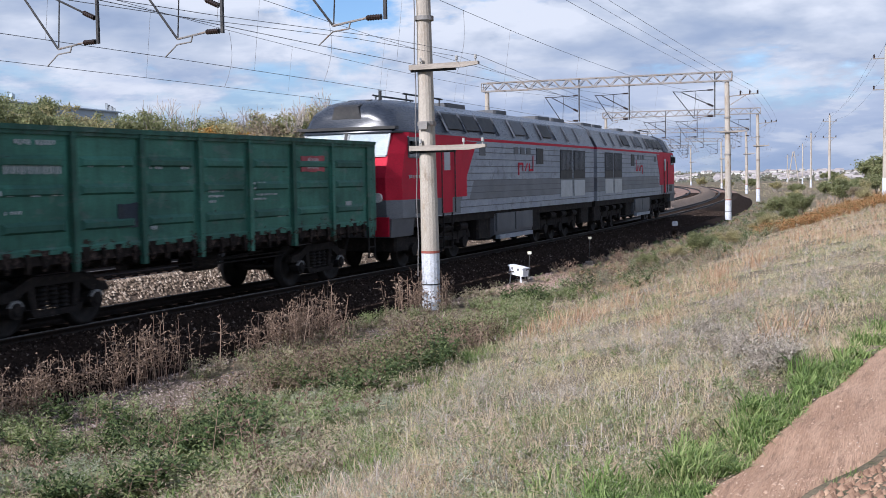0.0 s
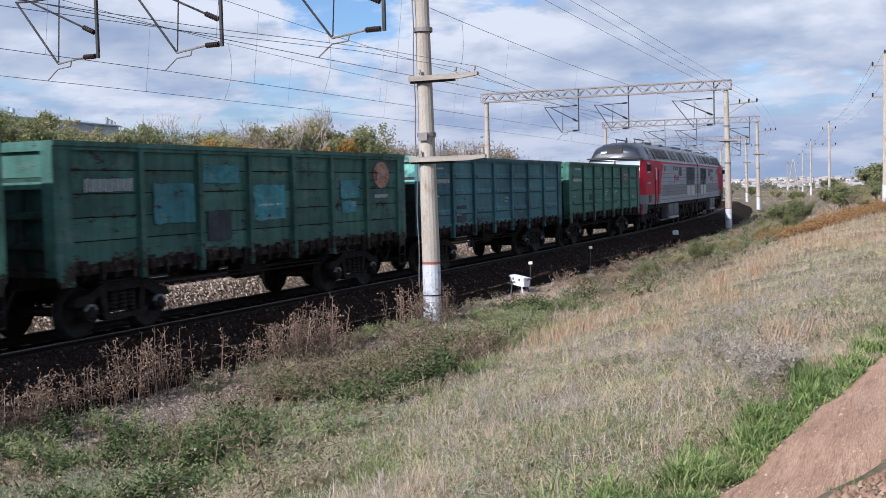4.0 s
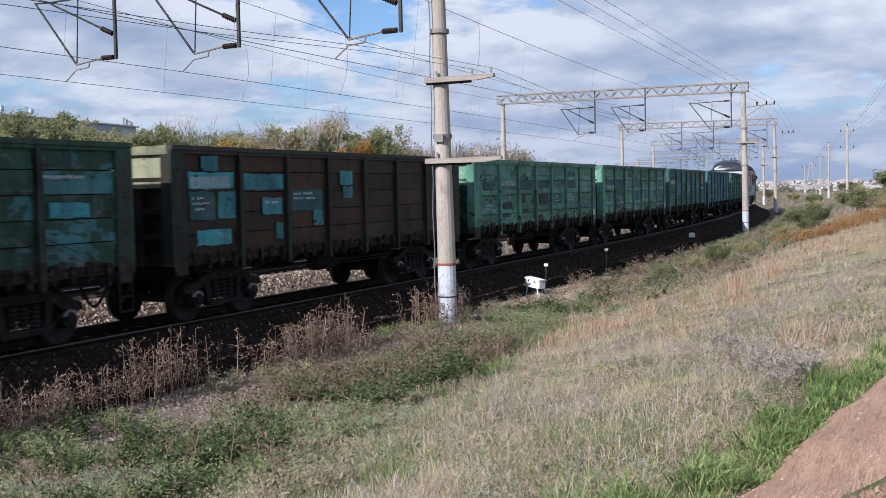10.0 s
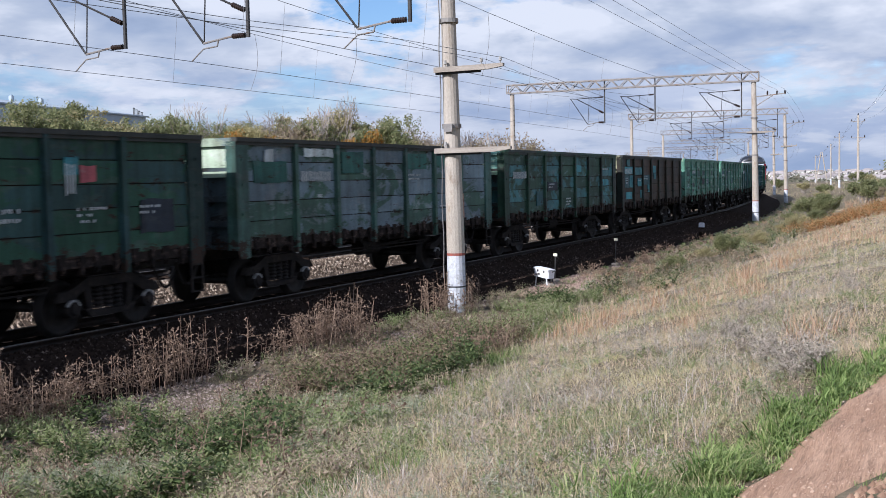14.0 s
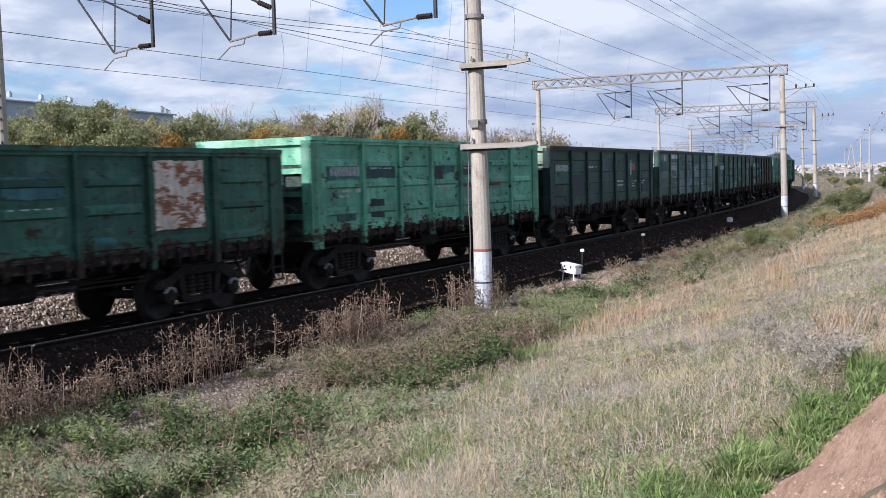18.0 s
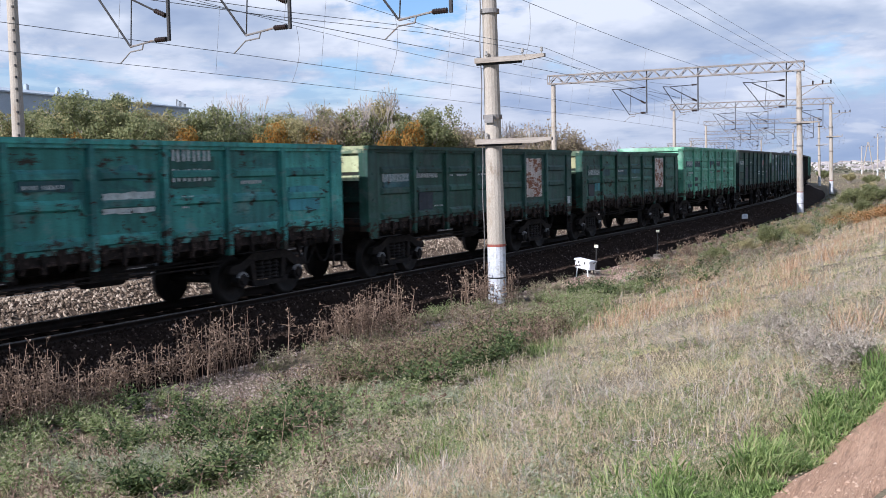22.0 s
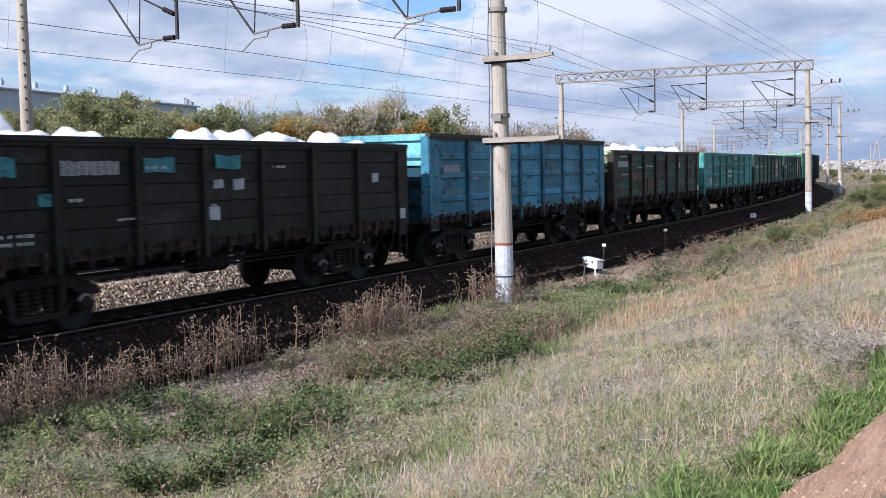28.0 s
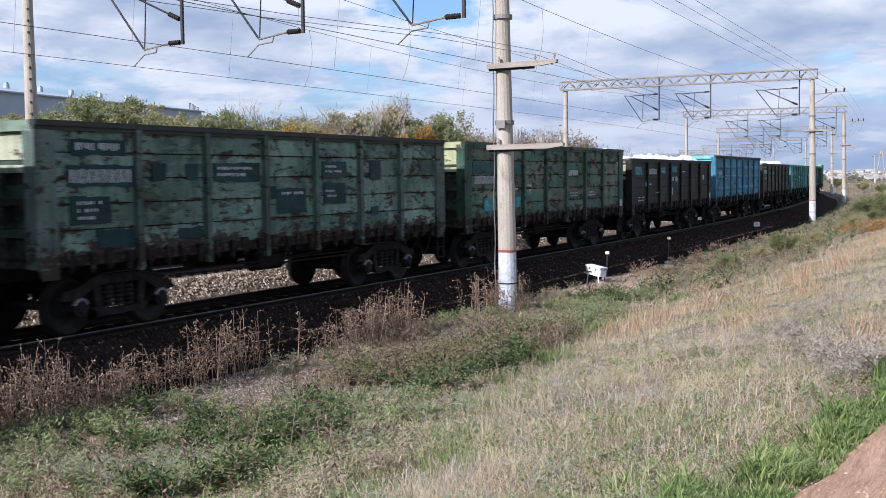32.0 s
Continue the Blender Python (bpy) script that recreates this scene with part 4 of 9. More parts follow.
SPECS = [
    dict(label="dark green gondola wagon with white stencilled marks, coupled behind the locomotive", style="ribbed", a=(0.047, 0.155, 0.115), b=(0.04, 0.13, 0.10), rust=0.05, peel=0.2, dirt=0.2,
         patches=[(2.92, 3.95, 2.72, 3.08, "p_red"), (-3.2, -2.68, 1.72, 2.15, "p_dark"), (4.95, 5.2, 1.74, 1.98, "p_pale")], text=[NUM(-5.75, 2.92), (3.2, 3.04, 0.5, 0.27, 3, 1), (-5.5, 3.24, 0.9, 0.12, 5, 1), (-5.85, 2.42, 0.3, 0.12, 2, 1), (-5.2, 2.42, 0.22, 0.14, 1, 1), (-4.75, 2.42, 0.28, 0.14, 2, 1), (-5.75, 2.1, 0.35, 0.08, 3, 1), (-3.95, 2.86, 0.25, 0.08, 2, 1), (-3.2, 2.86, 0.3, 0.08, 2, 1), (-2.3, 2.92, 0.75, 0.07, 5, 2), (-1.4, 2.92, 0.4, 0.07, 3, 2), (-0.55, 2.46, 0.5, 0.07, 4, 4), (0.98, 2.5, 0.5, 0.07, 4, 2), (0.98, 2.25, 1.0, 0.06, 8, 2), (1.9, 1.76, 0.3, 0.06, 3, 1), (-2.4, 1.72, 0.25, 0.1, 2, 1)]),
    dict(label="blue-green gondola wagon with ribbed sheet sides", style="ribbed", a=(0.05, 0.155, 0.18), b=(0.055, 0.175, 0.19), rust=0.1, peel=0.4, dirt=0.4, end=(0.20, 0.50, 0.42),
         patches=[(-3.9, -3.2, 1.5, 2.0, "p_dark")], text=[NUM(-5.7, 2.92), (-5.5, 3.15, 0.6, 0.08, 4, 1), (-5.6, 2.35, 0.4, 0.1, 3, 1), (-4.0, 1.75, 0.5, 0.08, 4, 1), (0.2, 2.2, 0.4, 0.08, 3, 2), (4.9, 1.85, 0.8, 0.06, 6, 1)]),
    dict(label="dull green gondola wagon with teal patches and a faded orange emblem", style="board", a=(0.055, 0.15, 0.125), b=(0.045, 0.12, 0.10), rust=0.45, peel=0.3,
         patches=[(-3.9, -2.7, 2.0, 2.75, "p_teal"), (-0.7, 0.5, 1.95, 2.7, "p_teal"), (-2.4, -1.2, 2.75, 3.1, "p_teal"), (3.0, 3.95, 2.35, 2.8, "p_teal"), (3.05, 3.75, 2.0, 2.28, "p_teal"), (-2.3, -1.5, 1.6, 2.2, "p_dark")],
         emblem=True, text=[NUM(-5.7, 2.85), (4.75, 2.42, 0.75, 0.12, 6, 1), (-0.5, 2.3, 0.9, 0.07, 6, 1)]),
    dict(label="light green gondola wagon with blue patches and rust scars", style="ribbed", a=GREEN, b=(0.07, 0.165, 0.125), rust=0.8, peel=0.35, end=(0.34, 0.50, 0.33), plate=True,
         patches=[(-5.75, -4.5, 2.55, 3.0, "p_blue"), (-4.05, -2.75, 2.2, 2.95, "p_blue"), (-3.9, -3.3, 1.62, 2.0, "p_dark"), (-0.7, 0.55, 2.5, 2.95, "p_deep"), (-0.7, 0.4, 1.95, 2.35, "p_blue")],
         text=[NUM(-5.65, 2.62), (-6.3, 2.65, 0.3, 0.13, 3, 2), (-5.0, 2.2, 0.25, 0.12, 2, 1), (-2.3, 2.95, 1.0, 0.09, 5, 2), (-2.3, 1.75, 1.1, 0.08, 5, 2), (-0.6, 1.7, 0.8, 0.07, 5, 3)]),
    dict(label="light green gondola wagon with dark overpainted rectangles", style="ribbed", a=GREEN, b=(0.075, 0.185, 0.13), rust=0.75, peel=0.35, end=(0.34, 0.50, 0.33), plate=True,
         patches=[(-5.6, -4.7, 2.5, 3.0, "p_deep"), (-4.1, -2.75, 2.55, 2.95, "p_deep"), (-3.95, -3.3, 1.62, 2.1, "p_dark"), (-2.3, -1.1, 2.5, 2.9, "p_deep"), (-0.65, 0.6, 2.55, 3.0, "p_blue"), (-0.4, 0.5, 2.0, 2.4, "p_dark"), (1.1, 2.1, 2.0, 2.35, "p_blue"), (2.8, 3.8, 2.55, 3.15, "p_deep")],
         text=[NUM(-4.05, 2.88), (-5.4, 2.85, 0.6, 0.08, 4, 1), (-3.5, 2.32, 0.25, 0.1, 2, 1), (-5.6, 2.05, 0.9, 0.07, 5, 3), (1.2, 2.28, 0.7, 0.06, 5, 3), (2.9, 2.2, 0.8, 0.06, 5, 2)]),
    dict(label="brown rusty gondola wagon with turquoise repainted patches", style="board", a=(0.050, 0.026, 0.013), b=(0.030, 0.022, 0.015), rust=0.25, peel=0.5, frame=(0.022, 0.030, 0.024), dirt=0.6, end=(0.26, 0.27, 0.17), dark_rim=True,
         patches=[(-4.2, -2.7, 2.62, 2.95, "p_teal"), (-3.5, -2.75, 2.1, 2.45, "p_teal"), (-5.9, -4.5, 2.65, 2.98, "p_teal"), (-5.0, -4.45, 2.05, 2.6, "p_teal"), (-5.9, -5.1, 2.05, 2.6, "p_blue"), (-5.7, -4.6, 1.55, 1.85, "p_teal"), (-2.4, -1.1, 2.15, 2.6, "p_blue"), (-3.0, -2.75, 1.55, 1.9, "p_teal"), (-0.28, 0.28, 2.72, 3.05, "p_teal"), (-0.15, 0.28, 2.4, 2.68, "p_teal"), (-1.5, -1.1, 1.8, 2.15, "p_teal"), (-5.5, -5.0, 3.0, 3.3, "p_teal")],
         text=[NUM(-5.85, 2.9), (-2.3, 2.55, 1.0, 0.07, 5, 2), (-5.8, 2.5, 0.6, 0.07, 4, 3), (-3.4, 2.38, 0.5, 0.08, 4, 1)]),
    dict(label="turquoise and green patchy gondola wagon", style="board", a=(0.06, 0.19, 0.205), b=(0.03, 0.075, 0.05), rust=0.3, peel=0.75, frame=(0.035, 0.045, 0.04), end=(0.26, 0.42, 0.28),
         patches=[(-3.4, -2.75, 1.6, 2.1, "p_blue"), (-2.2, -1.2, 2.1, 2.4, "p_dark"), (0.95, 1.7, 2.75, 3.0, "p_teal"), (4.5, 5.4, 2.2, 2.45, "p_teal")],
         text=[NUM(-5.6, 2.78), (-0.2, 1.8, 0.6, 0.07, 5, 3), (-2.1, 2.35, 0.8, 0.07, 6, 2), (4.4, 2.9, 0.9, 0.08, 6, 1)]),
    dict(label="slate blue-grey gondola wagon with green streaks and a dented rim", style="board", a=(0.15, 0.21, 0.245), b=(0.05, 0.11, 0.08), rust=0.3, peel=0.5, frame=(0.06, 0.13, 0.11), dirt=0.4, end=(0.40, 0.50, 0.38), dark_rim=True,
         patches=[(-5.4, -5.1, 3.0, 3.25, "p_pale"), (4.225, 4.335, 1.45, 2.15, "p_pink", 1.579), (-3.9, -2.7, 3.12, 3.3, "p_pale"), (-2.3, -1.3, 2.75, 3.25, "p_deep"), (1.0, 2.1, 2.85, 3.25, "p_deep"), (2.75, 3.6, 2.9, 3.28, "p_deep"), (-5.8, -4.6, 2.55, 3.0, "p_deep")], text=[NUM(-4.05, 2.8), (-3.4, 2.28, 0.2, 0.12, 2, 1), (0.95, 2.72, 0.9, 0.07, 5, 2), (2.9, 1.85, 0.5, 0.06, 4, 1)]),
    dict(label="dark green gondola wagon with blue blocks and worn graffiti marks", style="board", a=(0.024, 0.078, 0.05), b=(0.028, 0.065, 0.07), rust=0.4, peel=0.35, frame=(0.02, 0.05, 0.045), dark_rim=True, end=(0.30, 0.40, 0.30),
         patches=[(-4.1, -2.9, 1.75, 2.5, "p_dark"), (-0.75, 0.5, 2.6, 3.1, "p_blue"), (4.7, 5.6, 1.7, 2.3, "p_dark"), (-5.9, -4.6, 2.2, 2.8, "p_deep"), (3.3, 3.65, 2.62, 2.9, "p_red"), (2.95, 3.25, 2.75, 3.05, "p_teal")],
         text=[NUM(-5.8, 2.85), (1.2, 2.22, 0.9, 0.1, 6, 2), (2.95, 2.95, 0.25, 0.55, 2, 1), (3.2, 2.2, 0.7, 0.07, 5, 3), (4.7, 2.2, 0.8, 0.07, 5, 2), (-2.4, 2.8, 1.0, 0.1, 5, 1)]),
    dict(label="bright mint green gondola wagon with blue number panels", style="ribbed", a=(0.125, 0.39, 0.265), b=(0.10, 0.31, 0.215), rust=0.7, peel=0.25, end=(0.30, 0.60, 0.40),
         patches=[(-5.75, -4.45, 2.55, 2.92, "p_blue"), (-4.15, -2.75, 2.55, 2.92, "p_blue"), (-3.9, -3.3, 1.62, 2.05, "p_dark"), (-5.4, -4.6, 1.6, 1.8, "p_blue"), (-0.65, -0.18, 2.42, 2.95, "p_dark"), (-0.12, 0.5, 2.65, 2.95, "p_blue"), (1.0, 2.05, 2.6, 2.95, "p_dark"), (1.05, 2.05, 2.25, 2.42, "p_hull"), (2.8, 3.5, 2.25, 2.45, "p_hull")],
         text=[NUM(-5.65, 2.84), (-5.3, 2.3, 0.7, 0.08, 5, 2), (-4.6, 2.32, 0.25, 0.14, 2, 1), (-0.5, 2.4, 0.9, 0.07, 5, 2), (1.1, 2.9, 0.8, 0.07, 5, 2), (-3.9, 2.8, 1.0, 0.07, 6, 1)]),
    dict(label="green gondola wagon with rust bands and a rust-stained white board", style="ribbed", top=3.18, a=(0.038, 0.125, 0.09), b=(0.03, 0.09, 0.07), rust=0.75, peel=0.4, end=(0.42, 0.42, 0.24),
         patches=[(2.65, 3.95, 1.72, 2.95, "p_white"), (-4.05, -3.3, 2.3, 2.7, "p_blue"), (-5.75, -4.45, 2.3, 2.6, "p_deep"), (-0.6, 0.6, 2.35, 2.7, "p_blue"), (-2.3, -1.2, 2.3, 2.6, "p_blue"), (-5.0, -4.5, 1.75, 2.05, "p_teal"), (-5.7, -5.1, 1.5, 2.0, "p_dark"), (1.2, 1.7, 1.55, 1.66, "p_teal")],
         text=[NUM(-5.75, 2.56), (-2.3, 2.6, 0.9, 0.08, 4, 2), (-0.5, 2.66, 1.0, 0.04, 2, 1), (-0.5, 2.2, 1.0, 0.04, 2, 1)]),
    dict(label="dark green gondola wagon with a rust-stained white board", style="ribbed", top=3.18, a=(0.026, 0.085, 0.064), b=(0.045, 0.095, 0.085), rust=0.35, peel=0.35, end=(0.40, 0.44, 0.26), plate=True,
         patches=[(2.65, 3.85, 1.72, 2.9, "p_white"), (-4.0, -3.3, 1.6, 2.05, "p_dark"), (-5.7, -4.5, 2.2, 2.55, "p_blue")],
         text=[NUM(-5.75, 2.56), (-4.1, 2.6, 1.1, 0.2, 7, 1), (-2.3, 2.6, 1.0, 0.08, 5, 2), (-0.6, 2.6, 0.9, 0.08, 5, 2), (-3.2, 1.7, 0.5, 0.06, 4, 1)]),
    dict(label="teal gondola wagon with pale patches and white letters", style="ribbed", a=(0.056, 0.275, 0.245), b=(0.045, 0.20, 0.195), rust=0.65, peel=0.4, end=(0.25, 0.55, 0.42), top=3.18,
         patches=[(-4.1, -2.8, 2.45, 2.9, "p_teal"), (-4.0, -3.5, 1.75, 2.2, "p_blue"), (-5.1, -4.5, 1.6, 1.95, "p_pale"), (-0.6, 0.6, 1.95, 2.3, "p_pale"), (1.0, 2.2, 2.35, 2.9, "p_deep"), (-2.3, -1.2, 2.35, 2.65, "p_blue"), (4.5, 5.6, 1.8, 2.3, "p_teal"), (-0.2, 0.2, 2.5, 2.75, "p_teal")],
         text=[NUM(-5.75, 2.68), (-2.2, 2.6, 0.9, 0.1, 6, 2), (1.05, 3.05, 1.1, 0.24, 4, 2), (2.9, 2.6, 0.8, 0.1, 5, 2), (-5.4, 2.05, 0.3, 0.12, 2, 1), (1.3, 2.2, 0.5, 0.06, 4, 3)]),
    dict(label="weathered dark green gondola wagon filled with white sacks", style="board", top=3.18, a=(0.030, 0.075, 0.055), b=(0.046, 0.033, 0.024), rust=0.6, peel=0.36, frame=(0.045, 0.038, 0.028), end=(0.34, 0.40, 0.24), load=[(-6.2, -2.4), (-0.75, 5.5)], plate=True,
         patches=[(-4.0, -2.75, 2.05, 2.35, "p_hull"), (-2.0, -1.1, 1.6, 2.1, "p_hull")], text=[(-5.6, 2.98, 0.9, 0.1, 6, 1), NUM(-5.85, 2.78), (-5.4, 2.3, 0.9, 0.08, 4, 1), (-2.2, 2.6, 1.0, 0.07, 6, 1), (2.9, 2.75, 0.2, 0.3, 1, 1), (-3.3, 2.55, 0.5, 0.06, 4, 1)]),
    dict(label="bright blue gondola wagon with scuffed ribbed sides", style="ribbed", a=(0.054, 0.23, 0.35), b=(0.06, 0.20, 0.28), rust=0.6, peel=0.4, end=(0.17, 0.45, 0.50), frame=(0.028, 0.105, 0.17), corner=True, dark_rim=True, dirt=0.45,
         patches=[(-5.6, -4.5, 1.78, 2.05, "p_scuff"), (-5.7, -4.6, 2.42, 2.6, "p_scuff"), (-4.0, -2.9, 2.3, 2.42, "p_scuff"), (-2.3, -1.3, 1.8, 1.92, "p_scuff"), (1.2, 1.9, 2.3, 2.75, "p_scuff"), (3.0, 3.7, 2.3, 2.42, "p_scuff")], text=[(-5.6, 2.7, 0.9, 0.2, 6, 1), (-4.0, 2.5, 0.8, 0.1, 5, 2)]),
    dict(label="black-brown gondola wagon loaded with heaped white sacks", style="board", top=3.18, a=(0.013, 0.0135, 0.0115), b=(0.016, 0.018, 0.014), rust=0.15, peel=0.3, frame=(0.018, 0.016, 0.013), load=[(-6.2, -2.7), (-0.7, 6.2)], plate=True, end=(0.30, 0.28, 0.22),
         patches=[(-5.9, -5.0, 2.55, 2.85, "p_teal"), (-2.35, -1.6, 2.6, 2.85, "p_teal"), (-0.5, 0.2, 2.65, 2.9, "p_teal"), (-4.6, -4.2, 2.1, 2.3, "p_teal"), (-0.6, -0.3, 2.3, 2.45, "p_pale"), (0.0, 0.3, 2.25, 2.45, "p_pale"), (-0.8, -0.45, 1.7, 1.95, "p_pale"), (4.9, 5.15, 2.3, 2.5, "p_pale")],
         text=[NUM(-4.15, 2.8), (-4.0, 2.2, 0.3, 0.08, 2, 1), (1.2, 2.7, 0.5, 0.08, 4, 1), (-2.3, 2.7, 0.6, 0.07, 4, 1), (-5.5, 1.7, 0.8, 0.08, 5, 2), (-3.0, 1.85, 0.6, 0.07, 5, 1), (-0.8, 2.0, 0.3, 0.06, 2, 1)]),
    dict(label="pale green gondola wagon blotched with rust and bare sheets", style="board", a=(0.14, 0.17, 0.12), b=(0.06, 0.15, 0.105), rust=1.0, peel=0.5, frame=(0.06, 0.10, 0.075), end=(0.42, 0.44, 0.26), plate=True,
         patches=[(-5.9, -4.45, 2.62, 2.95, "p_deep"), (-4.0, -2.75, 2.6, 2.95, "p_deep"), (-3.9, -3.4, 1.6, 2.05, "p_dark"), (-5.2, -4.5, 1.6, 1.9, "p_teal"), (1.1, 1.9, 2.55, 2.72, "p_pale"), (-3.3, -2.8, 1.65, 1.95, "p_teal")],
         text=[NUM(-5.8, 2.58), (-2.3, 2.3, 0.6, 0.1, 4, 2), (-3.8, 2.2, 0.9, 0.09, 3, 1), (1.2, 2.0, 0.9, 0.06, 6, 2), (2.9, 2.0, 0.9, 0.06, 6, 2)]),
    dict(label="grey-green flaking gondola wagon with dark number panels", style="board", a=(0.165, 0.26, 0.21), b=(0.085, 0.155, 0.125), rust=0.95, peel=0.45, frame=(0.10, 0.14, 0.12), dark_rim=True, end=(0.45, 0.47, 0.33),
         patches=[(-5.7, -4.55, 2.95, 3.2, "p_ink"), (-5.8, -4.35, 2.45, 2.8, "p_ink"), (-5.75, -4.9, 1.85, 2.3, "p_ink"), (-5.2, -4.4, 1.45, 1.75, "p_ink"), (-3.95, -3.6, 2.55, 2.82, "p_ink"), (-3.1, -2.8, 2.55, 2.82, "p_ink"), (-2.35, -1.0, 2.5, 2.85, "p_ink"), (-0.5, 0.5, 1.85, 2.35, "p_ink"), (1.1, 2.0, 2.55, 2.9, "p_ink"), (1.15, 1.95, 2.0, 2.45, "p_ink"), (2.95, 3.4, 2.5, 2.95, "p_ink"), (-3.3, -2.7, 1.5, 1.7, "p_ink"), (-0.8, -0.5, 2.15, 2.4, "p_ink"), (3.0, 3.3, 1.7, 1.9, "p_ink")],
         text=[(-5.6, 3.15, 0.95, 0.16, 7, 1), (-5.75, 2.74, 1.35, 0.24, 8, 1), (-5.6, 2.22, 0.6, 0.08, 4, 3), (-2.25, 2.78, 1.1, 0.08, 6, 2), (-0.4, 2.28, 0.8, 0.08, 5, 1), (1.2, 2.82, 0.7, 0.07, 5, 2), (1.2, 2.3, 0.7, 0.07, 5, 2)]),
    # stays out of view; added for the shadow it casts ahead
    dict(label="dull green gondola wagon added unseen at the rear for its shadow", style="board", a=(0.06, 0.12, 0.09), b=(0.05, 0.09, 0.075), rust=0.5, peel=0.4),
]
M["p_hull"] = paint("patch_rust_brown", (0.09, 0.05, 0.035), (0.06, 0.045, 0.035), 0.4, 0.4, 10.2)
M["p_ink"] = paint("patch_ink_green", (0.010, 0.046, 0.048), (0.014, 0.058, 0.058), 0.3, 0.3, 11.2)
PATCH_WORDS["p_ink"] = "dark ink-green number panel"
PATCH_WORDS["p_hull"] = "rust-brown primer patch"
WAGONS = []
for n, spec in enumerate(SPECS):
    wagon = make_wagon(spec, n)
    if spec.get("load"):
        make_sacks(wagon, spec, n)
    if spec.get("emblem"):
        s = Solid()
        ring = [(5.13 + 0.42 * math.cos(a), 2.93 + 0.34 * math.sin(a)) for a in np.linspace(0, 2 * math.pi, 21)[:-1]]
        s.slab(ring, 0, 1.50, 1.524)
        part("emblem", s, M["p_pink"], wagon, "faded orange round emblem")
    WAGONS.append((wagon, -PITCH * (n + 1)))


# ---- the locomotive: two like sections, cab ends outward ----
M["loco_grey"] = material("light_grey_loco_paint", (0.25, 0.28, 0.325), (0.32, 0.35, 0.395), 1.2, 0.5, 0.0, 0.05, 30, spec=0.25, c=(0.19, 0.205, 0.23))
M["loco_band"] = material("mid_grey_loco_paint", (0.13, 0.14, 0.155), (0.175, 0.185, 0.20), 1.2, 0.5, 0.0, 0.05, 30, spec=0.25)
M["loco_dark"] = material("dark_grey_loco_paint", (0.085, 0.09, 0.10), (0.12, 0.125, 0.135), 1.2, 0.55, 0.0, 0.05, 30, spec=0.25)
M["loco_roof"] = material("sooty_grey_roof_paint", (0.05, 0.056, 0.07), (0.085, 0.094, 0.112), 1.0, 0.30, 0.0, 0.1, 30, c=(0.035, 0.036, 0.04))
M["cab_roof"] = material("dark_blue_grey_roof_paint", (0.022, 0.027, 0.038), (0.036, 0.043, 0.058), 1.0, 0.28, 0.0, 0.05, 30, spec=0.4)
M["loco_red"] = material("signal_red_loco_paint", (0.44, 0.011, 0.034), (0.52, 0.016, 0.042), 1.5, 0.6, 0.0, 0.03, 30, spec=0.15)
M["loco_white"] = material("off_white_panel", (0.36, 0.385, 0.40), (0.44, 0.465, 0.48), 2, 0.4)
M["loco_glass"] = material("dark_window_glass", (0.02, 0.025, 0.03), (0.03, 0.035, 0.04), 2, 0.06, 0.0, 0, spec=0.8)
# pale base colour paints the sun's glare onto the glass
M["screen"] = material("windscreen_painted_glare", (0.34, 0.40, 0.42), (0.50, 0.55, 0.56), 1.4, 0.12, 0.0, 0.0, spec=0.8)
M["lamp"] = material("white_lamp_lens", (0.8, 0.8, 0.78), (0.85, 0.85, 0.82), 4, 0.2)


def loft(s, sections):
    """Skin over outlines (x, z) at given y."""
    n = len(sections[0][1])
    k = len(s.v)
    for y, ring in sections:
        s.v += [(x, y, z) for x, z in ring]
    for i in range(len(sections) - 1):
        s.f += [(k + i * n + j, k + i * n + (j + 1) % n, k + (i + 1) * n + (j + 1) % n, k + (i + 1) * n + j) for j in range(n)]
    s.f += [tuple(k + j for j in range(n)), tuple(k + (len(sections) - 1) * n + j for j in range(n))]


